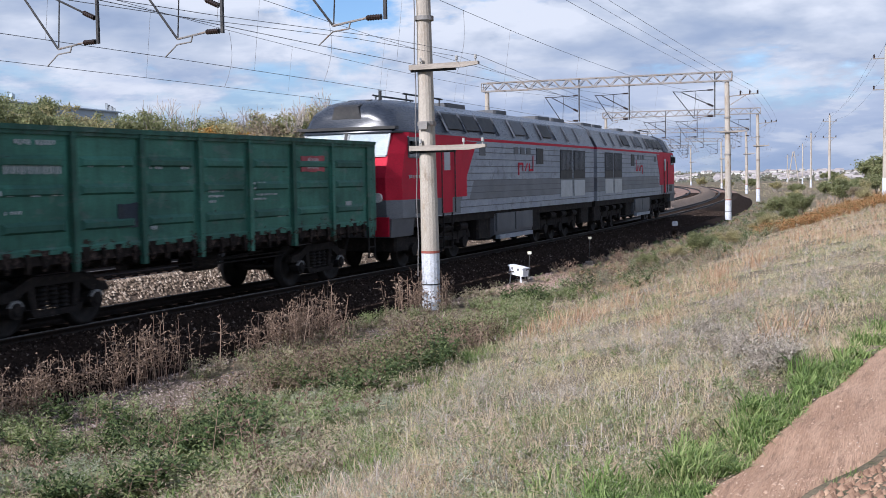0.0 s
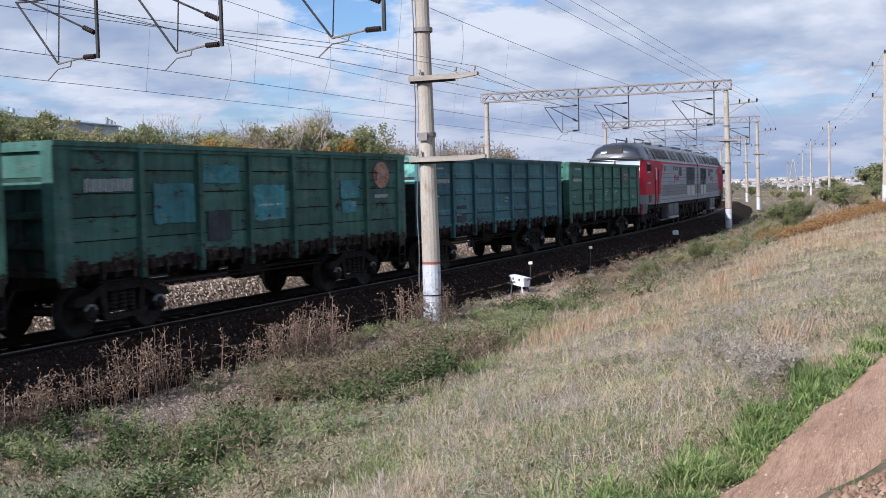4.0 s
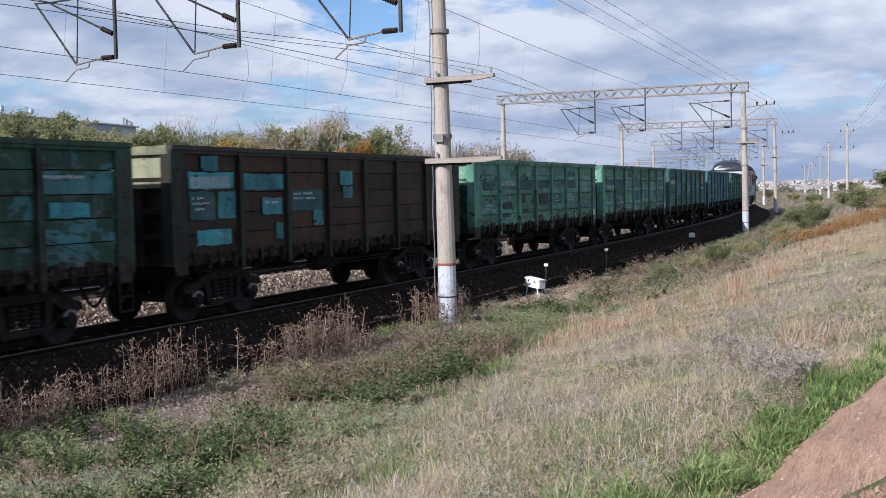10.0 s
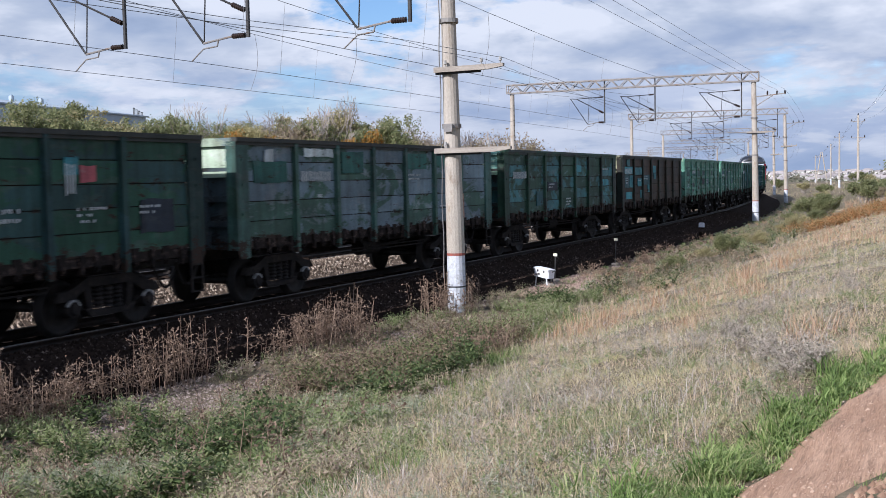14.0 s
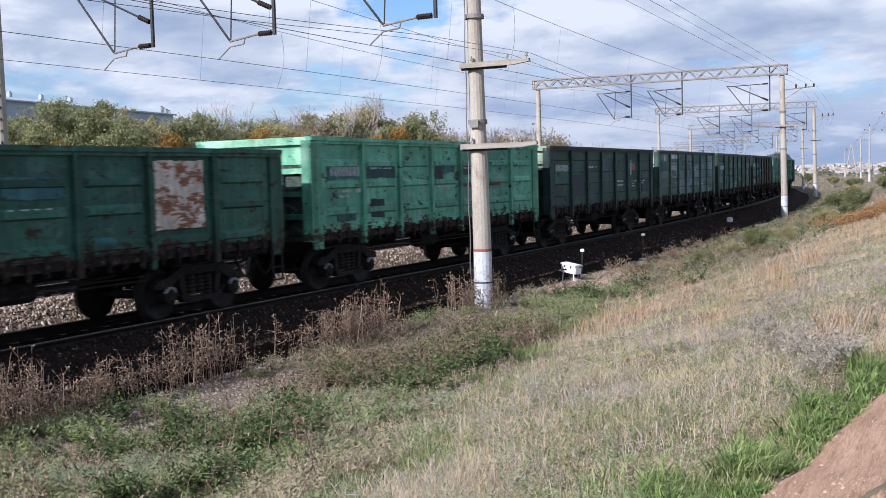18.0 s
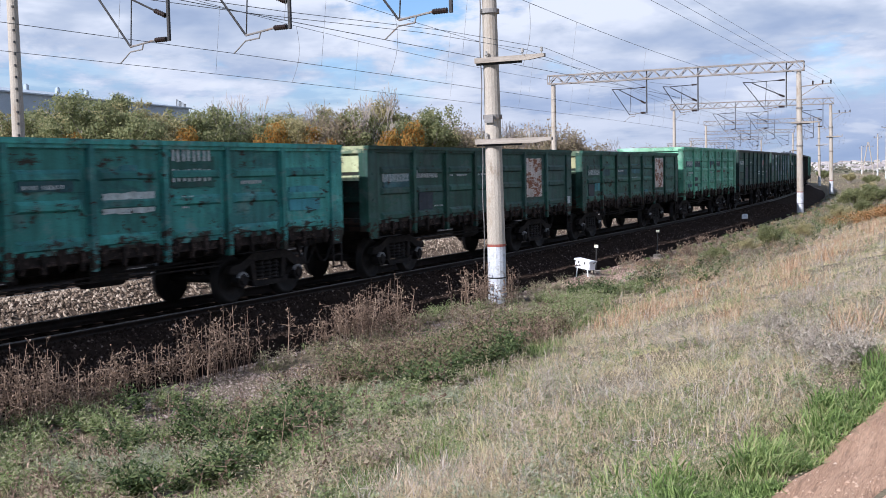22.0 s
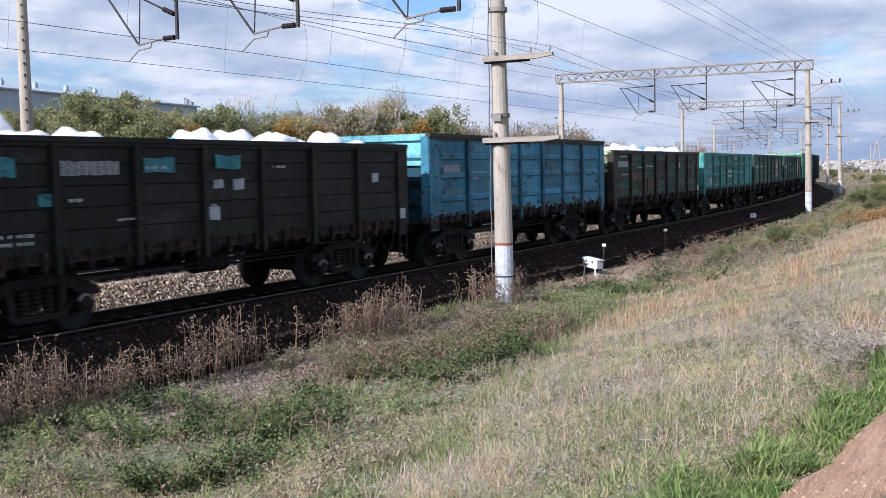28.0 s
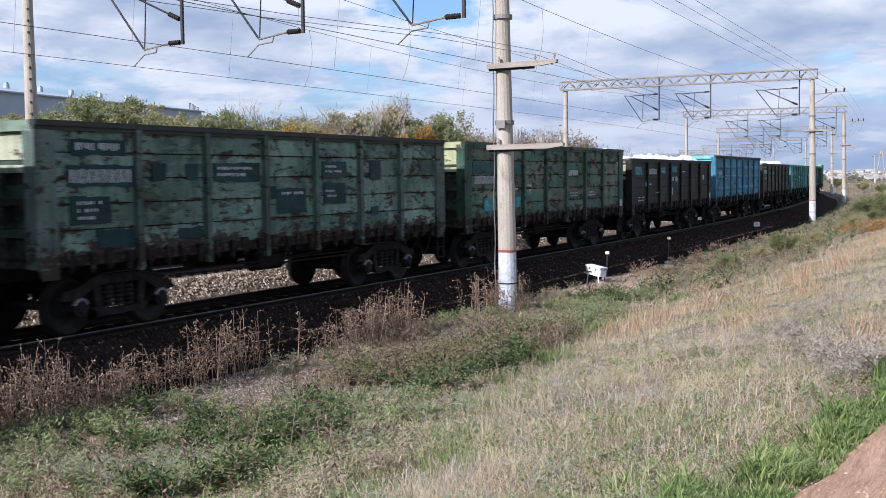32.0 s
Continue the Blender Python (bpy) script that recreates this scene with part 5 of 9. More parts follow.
def make_loco():
    w = new("locomotive_section")
    W2 = 1.55
    # lower side wall, light field, roof
    s = Solid()
    s.box(-W2, W2, -7.9, 9.75, 1.42, 1.84)
    part("sill_wall", s, M["loco_grey"], w, "light grey band along the sill")
    s = Solid()
    s.box(-W2, W2, -7.9, 9.75, 1.84, 2.44)
    part("lower_wall", s, M["loco_band"], w, "dark grey lower wall band")
    s = Solid()
    s.slab([(-5.0, 1.86), (-4.60, 2.425), (-4.0, 2.425), (-4.4, 1.86)], 0, -W2 - 0.003, W2 + 0.003)
    part("slanted_edge", s, M["loco_grey"], w)
    s = Solid()
    s.box(-W2, W2, -7.9, 9.75, 2.44, 3.62)
    body = part("upper_wall", s, M["loco_grey"], w, "light grey upper wall")
    for sx in (-1, 1):
        for z in (1.62, 1.84, 2.05, 2.25, 2.44, 2.66, 2.88, 3.10, 3.32, 3.50):
            s = Solid()
            s.box(*span(sx, W2, W2 + 0.012), -7.0 if z > 2.0 else -5.2, 9.7, z - 0.012, z + 0.012)
            part("moulding", s, M["loco_dark"], w)
    s = Solid()
    s.box(-W2, W2, -7.9, 9.75, 3.62, 3.67)
    part("cant_wall", s, M["loco_grey"], w)
    s = Solid()
    s.box(-W2 - 0.006, W2 + 0.006, -7.9, 9.76, 3.67, 3.76)
    part("cant_stripe", s, M["loco_red"], w, "red stripe under the roof edge")
    s = Solid()
    ring = [(-1.56, 3.76), (1.56, 3.76), (1.50, 3.86), (1.18, 4.52), (0.75, 4.74), (0, 4.80), (-0.75, 4.74), (-1.18, 4.52), (-1.50, 3.86)]
    nose = [(y, [(x * kx, 3.76 + (z - 3.76) * kz) for x, z in ring]) for y, kx, kz in ((-9.36, 0.90, 0.40), (-9.28, 0.92, 0.68), (-9.0, 0.95, 0.85), (-8.5, 0.98, 0.95), (-7.7, 1.0, 1.0))]
    loft(s, nose + [(-5.7, ring)])
    part("cab_roof", s, M["cab_roof"], w, "dark blue-grey glossy cab roof", True)
    s = Solid()
    loft(s, [(-5.7, ring), (9.76, ring)])
    roof = part("roof", s, M["loco_roof"], w, "sooty grey sloped roof")
    # cab: raked nose
    s = Solid()

    def cab(z0, z1, y0, y1, k0=1.0, k1=1.0):
        a0, a1 = W2 * 0.86 * k0, W2 * 0.86 * k1
        ring0 = [(-a0, y0), (a0, y0), (W2, y0 + 0.55), (W2, -5.1 if z1 < 2.5 else -4.6), (-W2, -5.1 if z1 < 2.5 else -4.6), (-W2, y0 + 0.55)]
        ring1 = [(-a1, y1), (a1, y1), (W2, y1 + 0.55), (W2, -5.1 if z1 < 2.5 else -4.6), (-W2, -5.1 if z1 < 2.5 else -4.6), (-W2, y1 + 0.55)]
        return [(x, y, z0) for x, y in ring0] + [(x, y, z1) for x, y in ring1]
    quads = [(i, (i + 1) % 6, 6 + (i + 1) % 6, 6 + i) for i in range(6)] + [(5, 4, 3, 2, 1, 0), (6, 7, 8, 9, 10, 11)]
    s.add([(x * 1.008, y, z) for x, y, z in cab(1.95, 2.55, -9.72, -9.75)], quads)
    s.add([(x * 1.008, y, z) for x, y, z in cab(2.55, 3.20, -9.75, -9.55)], quads)
    s.add([(x * 1.008, y, z) for x, y, z in cab(3.20, 3.78, -9.55, -9.22)], quads)
    part("cab", s, M["loco_red"], w, "bright red driver's cab")
    for sx in (-1, 1):
        s = Solid()
        s.slab([(-5.3, 1.97), (-5.05, 1.97), (-3.75, 3.64), (-4.8, 3.64)], 0, *span(sx, W2, W2 + 0.014))
        part("cab_stripe", s, M["loco_red"], w, "slanted red edge of the cab livery")
    s = Solid()
    s.add([(x * 1.006, y, z) for x, y, z in cab(1.45, 1.95, -9.68, -9.72)], quads)
    part("cab_skirt", s, M["loco_band"], w, "grey band below the cab")
    s = Solid()
    s.slab([(-1.45, 0.95), (1.45, 0.95), (1.5, 1.45), (-1.5, 1.45)], 1, -9.7, -8.3)
    part("buffer_beam", s, M["loco_dark"], w)
    for sx in (-1, 1):
        s = Solid()
        s.box(*span(sx, 0.95, 1.42), -9.76, -9.7, 0.98, 1.5)
        part("red_bumper", s, M["loco_red"], w, "red bumper plate")
        s = Solid()
        s.tube((sx * 1.12, -9.70, 2.02), (sx * 1.12, -9.80, 2.02), 0.13, n=14)
        part("headlamp", s, M["lamp"], w, "round white headlamp")
    s = Solid()
    s.beam((0.0, -9.62, 3.12), (0.0, -9.29, 3.88), 0.10, 0.06)
    part("centre_pillar", s, M["dark_steel"], w)
    # windscreens follow the rake of the nose
    for sx in (-1, 1):
        s = Solid()
        x0, x1 = sx * 0.06, sx * 1.30
        s.add([(x0, -9.60, 3.16), (x1, -9.58, 3.16), (x1, -9.26, 3.86), (x0, -9.28, 3.86), (x0, -9.54, 3.16), (x1, -9.52, 3.16), (x1, -9.20, 3.86), (x0, -9.22, 3.86)],
              [(0, 1, 2, 3), (7, 6, 5, 4), (0, 4, 5, 1), (1, 5, 6, 2), (2, 6, 7, 3), (3, 7, 4, 0)])
        part("windscreen", s, M["screen"], w, "windscreen, the sun's glare in its pale colour")
        s = Solid()
        for a, b in (((x0, -9.61, 3.14), (x1, -9.59, 3.14)), ((x1, -9.59, 3.14), (x1, -9.26, 3.88)), ((x0, -9.28, 3.88), (x1, -9.26, 3.88)), ((x0, -9.61, 3.14), (x0, -9.28, 3.88))):
            s.beam(a, b, 0.05)
        part("windscreen_frame", s, M["loco_white"], w, "pale rubber-edged windscreen frame")
        s = Solid()
        s.beam((sx * 0.5, -9.64, 3.14), (sx * 0.75, -9.48, 3.55), 0.025)
        part("wiper", s, M["dark_steel"], w)
    s = Solid()
    loft(s, [(-9.36, [(-0.46, 4.16), (0.46, 4.16), (0.36, 4.50), (-0.36, 4.50)]), (-8.5, [(-0.46, 4.3), (0.46, 4.3), (0.36, 4.74), (-0.36, 4.74)])])
    part("headlight_box", s, M["dark_steel"], w, "dark headlight housing over the windscreen")
    s = Solid()
    s.tube((0.35, -8.0, 4.75), (0.35, -8.0, 5.02), 0.05, n=8)
    part("horn", s, M["dark_steel"], w)
    s = Solid()
    s.box(-1.5, 1.5, -9.42, -9.2, 3.86, 3.94)
    part("visor", s, M["dark_steel"], w)
    for sx in (-1, 1):
        s = Solid()
        s.box(*span(sx, W2, W2 + 0.02), -8.75, -7.95, 3.12, 3.66)
        pane = part("side_window", s, M["loco_glass"], w, "dark cab side window")
        s = Solid()
        for y in (-8.75, -7.95):
            s.box(*span(sx, W2 + 0.0, W2 + 0.035), y - 0.03, y + 0.03, 3.1, 3.68)
        s.box(*span(sx, W2, W2 + 0.035), -8.75, -7.95, 3.08, 3.12)
        part("window_frame", s, M["loco_dark"], pane)
        s = Solid()
        s.tube((sx * 1.66, -8.5, 3.2), (sx * 1.66, -8.5, 3.55), 0.09, n=10)
        part("mirror", s, M["dark_steel"], w, "round rear-view mirror")
        s = Solid()
        s.box(*span(sx, W2, W2 + 0.02), -6.5, -5.75, 1.5, 3.6)
        door = part("door", s, M["loco_red"], w, "red cab door")
        s = Solid()
        s.box(*span(sx, W2 + 0.02, W2 + 0.03), -6.35, -5.92, 2.75, 3.4)
        part("door_window", s, M["loco_white"], door)
        for y in (-6.62, -5.65):
            s = Solid()
            s.tube((sx * 1.62, y, 1.5), (sx * 1.62, y, 3.3), 0.02, n=6)
            part("handrail", s, M["dark_steel"], w)
        for z in (0.45, 0.75, 1.05, 1.35):
            s = Solid()
            s.box(*span(sx, 1.35, 1.58), -6.45, -5.8, z, z + 0.04)
            part("step", s, M["under"], w)
        for y in (-6.45, -5.8):
            s = Solid()
            s.beam((sx * 1.57, y, 0.42), (sx * 1.57, y, 1.5), 0.04)
            part("step_hanger", s, M["under"], w)
        s = Solid()
        s.box(*span(sx, W2, W2 + 0.018), -8.35, -7.6, 1.55, 1.93)
        for k in range(5):
            s.box(*span(sx, W2 + 0.018, W2 + 0.034), -8.33, -7.62, 1.58 + 0.07 * k, 1.61 + 0.07 * k)
        part("cab_vent", s, M["dark_steel"], w)
        for k in range(3):
            y = -0.30 + 0.66 * k
            s = Solid()
            s.box(*span(sx, W2, W2 + 0.018), y, y + 0.42, 3.33, 3.55)
            part("small_window", s, M["loco_dark"], w)
        s = Solid()
        s.box(*span(sx, W2, W2 + 0.018), 2.1, 2.85, 2.98, 3.55)
        part("louvre", s, M["dark_steel"], w)
        s = Solid()
        s.box(*span(sx, W2, W2 + 0.018), -3.5, -3.0, 3.22, 3.52)
        part("small_window", s, M["loco_dark"], w)
        # radiator doors: dark mesh above, pale panels below
        for y in (4.95, 6.75):
            s = Solid()
            s.box(*span(sx, W2, W2 + 0.022), y, y + 1.6, 2.42, 3.56)
            grille = part("radiator_grille", s, M["dark_steel"], w, "dark radiator grille")
            s = Solid()
            s.box(*span(sx, W2 + 0.022, W2 + 0.030), y + 0.05, y + 1.55, 2.78, 3.50)
            part("mesh_screen", s, M["loco_dark"], grille)
            for k in range(9):
                s = Solid()
                s.box(*span(sx, W2 + 0.022, W2 + 0.045), y + 0.06 + k * 0.175, y + 0.085 + k * 0.175, 2.75, 3.52)
                part("grille_bar", s, M["loco_roof"], grille)
            s = Solid()
            s.box(*span(sx, W2, W2 + 0.024), y + 0.04, y + 1.56, 1.72, 2.36)
            part("radiator_panel", s, M["loco_white"], w, "pale panel below the grille")
        # logo as plain red strokes
        s = Solid()
        s.box(*span(sx, W2 + 0.013, W2 + 0.02), 0.10, 0.20, 2.58, 3.02)
        s.box(*span(sx, W2 + 0.013, W2 + 0.02), 0.20, 0.62, 2.94, 3.02)
        s.box(*span(sx, W2 + 0.013, W2 + 0.02), 0.55, 0.62, 2.74, 2.96)
        s.slab([(0.78, 2.72), (0.88, 2.72), (1.12, 3.0), (1.02, 3.0)], 0, *span(sx, W2 + 0.013, W2 + 0.02))
        s.box(*span(sx, W2 + 0.013, W2 + 0.02), 1.25, 1.34, 2.72, 3.0)
        s.box(*span(sx, W2 + 0.013, W2 + 0.02), 1.34, 1.72, 2.72, 2.80)
        s.box(*span(sx, W2 + 0.013, W2 + 0.02), 1.64, 1.72, 2.72, 3.28)
        part("logo_shape", s, M["loco_red"], w, "red abstract logo strokes")
        s = Solid()
        bars(s, -9.0 + 0.25, 2.62, 1.0, 0.14, 7, 1, 1.582)
        if sx > 0:
            part("lettering", s, M["lettering"], w, "small white marks on the cab")
        # roof side hatches with dark openings and ribs
        for k, y in enumerate((-7.3, -5.9, -4.5, -3.1, -1.6, -0.1, 1.4, 2.9, 4.6, 6.2, 7.8)):
            s = Solid()
            a, b = Vector((sx * 1.505, 0, 3.90)), Vector((sx * 1.20, 0, 4.50))
            s.beam((a.x + sx * 0.02, y, a.z), (b.x + sx * 0.02, y, b.z), 0.06, 0.05)
            part("roof_rib", s, M["loco_roof"], w)
            if k in (1, 2, 3, 5, 7):
                s = Solid()
                q = [(sx * 1.475, y + 0.12, 3.98), (sx * 1.475, y + 1.25, 3.98), (sx * 1.24, y + 1.25, 4.44), (sx * 1.24, y + 0.12, 4.44)]
                s.add([(x + sx * 0.02, yy, z + 0.012) for x, yy, z in q] + [(x - sx * 0.05, yy, z - 0.03) for x, yy, z in q],
                      [(0, 1, 2, 3), (7, 6, 5, 4), (0, 4, 5, 1), (1, 5, 6, 2), (2, 6, 7, 3), (3, 7, 4, 0)])
                part("roof_hatch", s, M["dark_steel"] if k != 5 else M["loco_dark"], w, "dark open hatch in the roof slope")
    s = Solid()
    for x in (-0.5, 0.5):
        s.tube((x, -6.6, 4.78), (x, -6.6, 5.0), 0.025, n=6)
        s.tube((x, -4.2, 4.78), (x, -4.2, 5.0), 0.025, n=6)
        s.tube((x, -6.8, 5.0), (x, -4.0, 5.0), 0.03, n=6)
    part("roof_rail", s, M["dark_steel"], w)
    for y0, y1 in ((-3.9, -2.3), (0.4, 1.6), (5.0, 6.6), (7.0, 8.6)):
        s = Solid()
        s.box(-0.62, 0.62, y0, y1, 4.74, 4.90, 0.08)
        part("roof_cowl", s, M["loco_dark"], w)
    s = Solid()
    s.box(-1.2, 1.2, 9.7, 9.98, 1.2, 4.2, 0.05)
    part("gangway_bellows", s, M["under"], w)
    # frame, tank and running gear
    s = Solid()
    s.box(-1.45, 1.45, -9.3, 9.75, 1.18, 1.42)
    part("frame", s, M["under"], w)
    s = Solid()
    s.slab([(-1.45, 1.30), (1.45, 1.30), (1.45, 0.62), (1.1, 0.42), (-1.1, 0.42), (-1.45, 0.62)], 1, -2.0, 1.8)
    part("fuel_tank", s, M["loco_dark"], w, "grey fuel tank between the bogies")
    for sx in (-1, 1):
        for y0, y1 in ((-1.9, -0.15), (-0.05, 1.7)):
            s = Solid()
            s.box(*span(sx, 1.45, 1.52), y0, y1, 0.72, 1.32)
            part("battery_box", s, M["loco_dark"], w)
        s = Solid()
        s.box(*span(sx, 1.42, 1.56), -1.8, 1.6, 0.46, 0.60)
        part("tank_step", s, M["loco_grey"], w)
    for y0, y1 in ((-9.2, -8.35), (-3.2, -2.1), (1.95, 3.1), (8.4, 9.6)):
        s = Solid()
        s.box(-1.35, 1.35, y0, y1, 0.55, 1.25, 0.06)
        part("equipment_box", s, M["under"], w)
    for sx in (-1, 1):
        for yb in (-5.9, 5.9):
            for dy in (-1.4, 0.0, 1.4):
                s = Solid()
                s.tube((sx * 1.3, yb + dy - 0.28, 1.02), (sx * 1.3, yb + dy + 0.28, 1.02), 0.13, n=10)
                part("sand_tank", s, M["under"], w)
    for yb in (-5.9, 5.9):
        s = Solid()
        s.box(-0.9, 0.9, yb - 1.9, yb + 1.9, 0.65, 1.0)
        bogie = part("bogie", s, M["under"], w)
        for sx in (-1, 1):
            s = Solid()
            s.slab([(yb - 2.5, 0.62), (yb - 2.4, 0.86), (yb + 2.4, 0.86), (yb + 2.5, 0.62)], 0, *span(sx, 1.0, 1.16))
            for dy in (-1.85, 0, 1.85):
                s.tube((sx * 1.0, yb + dy, 0.52), (sx * 1.24, yb + dy, 0.52), 0.19, n=12)
                s.tube((sx * 1.08, yb + dy - 0.38, 0.5), (sx * 1.08, yb + dy - 0.38, 0.95), 0.11, n=10)
                s.tube((sx * 1.08, yb + dy + 0.38, 0.5), (sx * 1.08, yb + dy + 0.38, 0.95), 0.11, n=10)
            part("side_frame", s, M["under"], bogie)
        for dy in (-1.85, 0, 1.85):
            ws = share("wheelset", cached("wheelset", wheelset_solid, True), M["wheel_face"], bogie, "steel wheelset")
            ws.location = (0, yb + dy, 0.475)
            AXLES.append((ws, (0, yb + dy, 0.475)))
    return tagged(w, "grey and red two-cab diesel locomotive section with sloped roof", "locomotive", "locomotive sections")


rear = make_loco()
front = copy_thing(rear, Matrix())
FRONT_AXLES = [(o, tuple(o.location)) for o in front.children_recursive if o.name.startswith("wheelset")]
LOCOS = [(rear, 3.04), (front, 23.04)]
FLIPPED = {front}

# ---- catenary gantries, wires, trackside things ----
GANTRIES = [23.0 + 50.0 * k for k in range(-1, 9)]
REACH = 2.75, -1.95, -6.05
FAR_REACH = 2.95, -2.77, -6.27
FAR_ARM = 0.95, 0.82, 0.84


def mast_solid(s, x, foot, top, r0=0.215, r1=0.155):
    lean = -0.10 if x > 0 else 0.0
    s.tube((x, 0, foot), (x + lean, 0, top), r0, r1, 16)


def insulator_solid(s, a, b, r=0.055, n=6):
    """A ribbed porcelain body, turned about its axis."""
    a, b = Vector(a), Vector(b)
    d = (b - a).normalized()
    e = d.orthogonal().normalized()
    g = d.cross(e)
    prof = [(0.0, 0.02)]
    for k in range(n):
        prof += [(k / n + 0.02, r), ((k + 0.7) / n, r * 0.78)]
    prof += [(1.0, 0.02)]
    m = 8
    verts = [a.lerp(b, f) + (e * math.cos(2 * math.pi * k / m) + g * math.sin(2 * math.pi * k / m)) * q for f, q in prof for k in range(m)]
    s.add(verts, [(p * m + k, p * m + (k + 1) % m, (p + 1) * m + (k + 1) % m, (p + 1) * m + k) for p in range(len(prof) - 1) for k in range(m)])


def make_gantry(near=False):
    g = new("catenary_gantry")
    for x, foot in ((3.83, -0.75), (-12.2 if near else -13.0, -1.1)):
        s = Solid()
        mast_solid(s, x, foot + 1.55, 8.6)
        m = part("mast", s, M["concrete"], g, "round tapered concrete mast")
        s = Solid()
        s.tube((x, 0, foot), (x, 0, foot + 1.5), 0.222, 0.214, 16)
        part("mast_base", s, M["old_whitewash"], m, "whitewashed lower end of the mast")
        s = Solid()
        s.tube((x, 0, foot + 1.5), (x, 0, foot + 1.56), 0.218, 0.217, 16)
        part("red_band", s, M["red_band"], m)
        for z in (foot + 0.75, 3.75, 6.2) if x > 0 else (3.0,):
            s = Solid()
            s.tube((x - (0.01 * z if x > 0 else 0), 0, z), (x - (0.01 * z if x > 0 else 0), 0, z + (0.10 if z > 3 else 0.03)), 0.225, n=16)
            part("steel_strap", s, M["dark_steel"] if z < 3 else M["galv"], m)
        if x < 0:
            for k in range(14):
                s = Solid()
                s.box(x + 0.13, x + 0.185, -0.15, -0.11, 3.2 + 0.35 * k, 3.27 + 0.35 * k)
                part("step_bracket", s, M["dark_steel"], m)
    # lattice beam
    s = Solid()
    x0, x1, zb, zt, d = -12.75 if near else -13.35, 4.05, 8.68, 9.26, 0.24
    for y in (-d, d):
        for z in (zb, zt):
            s.beam((x0, y, z), (x1, y, z), 0.085)
    n = 30
    step = (x1 - x0) / n
    for k in range(n):
        a, b = x0 + k * step, x0 + (k + 1) * step
        lo, hi = (zb, zt) if k % 2 == 0 else (zt, zb)
        for y in (-d, d):
            s.beam((a, y, lo), (b, y, hi), 0.055)
        s.beam((a, -d if k % 2 else d, zt), (b, d if k % 2 else -d, zt), 0.045)
    for x in (x0, x1):
        s.beam((x, -d, zb), (x, -d, zt), 0.05).beam((x, d, zb), (x, d, zt), 0.05).beam((x, -d, zb), (x, d, zb), 0.05).beam((x, -d, zt), (x, d, zt), 0.05)
    part("lattice_beam", s, M["galv"], g, "grey steel lattice crossbeam")
    # drop posts with registration arms over each track
    for u, k in zip(REACH if near else FAR_REACH, (1.0, 1.0, 1.0) if near else FAR_ARM):
        s = Solid()
        s.beam((u, 0, 9.2), (u, 0, 6.32), 0.075)
        post = part("drop_post", s, M["dark_steel"], g, "dark drop post with hinged registration arms")
        s = Solid()
        insulator_solid(s, (u - 0.10 * k, 0, 6.38), (u - 0.52 * k, 0, 6.38), 0.075)
        part("insulator", s, M["insulator"], post)
        s = Solid()
        s.tube((u - 0.5 * k, 0, 6.38), (u - 1.45 * k, 0, 6.26), 0.028, n=6)
        part("register_arm", s, M["galv"], post)
        s = Solid()
        s.tube((u - 0.95 * k, 0, 6.33), (u - 1.0 * k, 0, 6.16), 0.02, n=6)
        s.tube((u - 1.0 * k, 0, 6.16), (u - 1.45 * k, 0, 6.12), 0.02, n=6)
        s.tube((u - 1.45 * k, 0, 6.12), (u - 1.85 * k, 0, 5.82), 0.018, n=6)
        part("steady_arm", s, M["galv"], post)
        s = Solid()
        insulator_solid(s, (u - 0.10 * k, 0, 7.02), (u - 0.50 * k, 0, 7.20), 0.075)
        part("insulator", s, M["insulator"], post)
        s = Solid()
        insulator_solid(s, (u - 0.10 * k, 0, 8.12), (u - 0.52 * k, 0, 8.11), 0.06)
        part("insulator", s, M["insulator"], post)
        s = Solid()
        s.tube((u - 0.48 * k, 0, 7.19), (u - 2.30 * k, 0, 8.02), 0.032, n=6)
        s.tube((u - 0.5 * k, 0, 8.11), (u - 2.30 * k, 0, 8.06), 0.026, n=6)
        s.tube((u - 2.28 * k, 0, 8.05), (u - 2.92 * k, 0, 8.09), 0.026, n=6)
        part("cantilever", s, M["dark_steel"], post)
        s = Solid()
        s.tube((u - 1.45 * k, 0, 6.28), (u - 2.9 * k, 0, 8.1), 0.03, n=6)
        s.tube((u - 1.42 * k, 0, 6.3), (u - 1.3 * k, 0, 8.1), 0.018, n=6)
        part("stay", s, M["dark_steel"], post)
    # side bracket with three feeder insulators
    s = Solid()
    s.beam((3.75, 0, 7.62), (5.75, 0, 7.78), 0.07)
    s.beam((3.75, 0, 6.95), (4.95, 0, 7.68), 0.05)
    b = part("feeder_bracket", s, M["galv"], g)
    for x in (4.6, 5.2, 5.7):
        s = Solid()
        insulator_solid(s, (x, 0, 7.72), (x, 0, 7.98), 0.06, 3)
        part("insulator", s, M["insulator"], b)
    for z, xa, xb in (((5.10, 3.50, 5.25), (3.22, 3.47, 5.40)) if near else ((5.3, 3.3, 5.0),)):
        s = Solid()
        s.slab([(xa, z - 0.06), (xb - 0.4, z - 0.06), (xb, z - 0.01), (xb, z + 0.06), (xa, z + 0.06)], 1, -0.32, -0.22)
        arm = part("crossarm", s, M["plank"], g, "weathered pale crossarm bolted to the mast")
        s = Solid()
        s.beam((xa, -0.20, z - 0.08), (xa + 1.15, -0.20, z - 0.08), 0.05)
        part("brace", s, M["dark_steel"], arm)
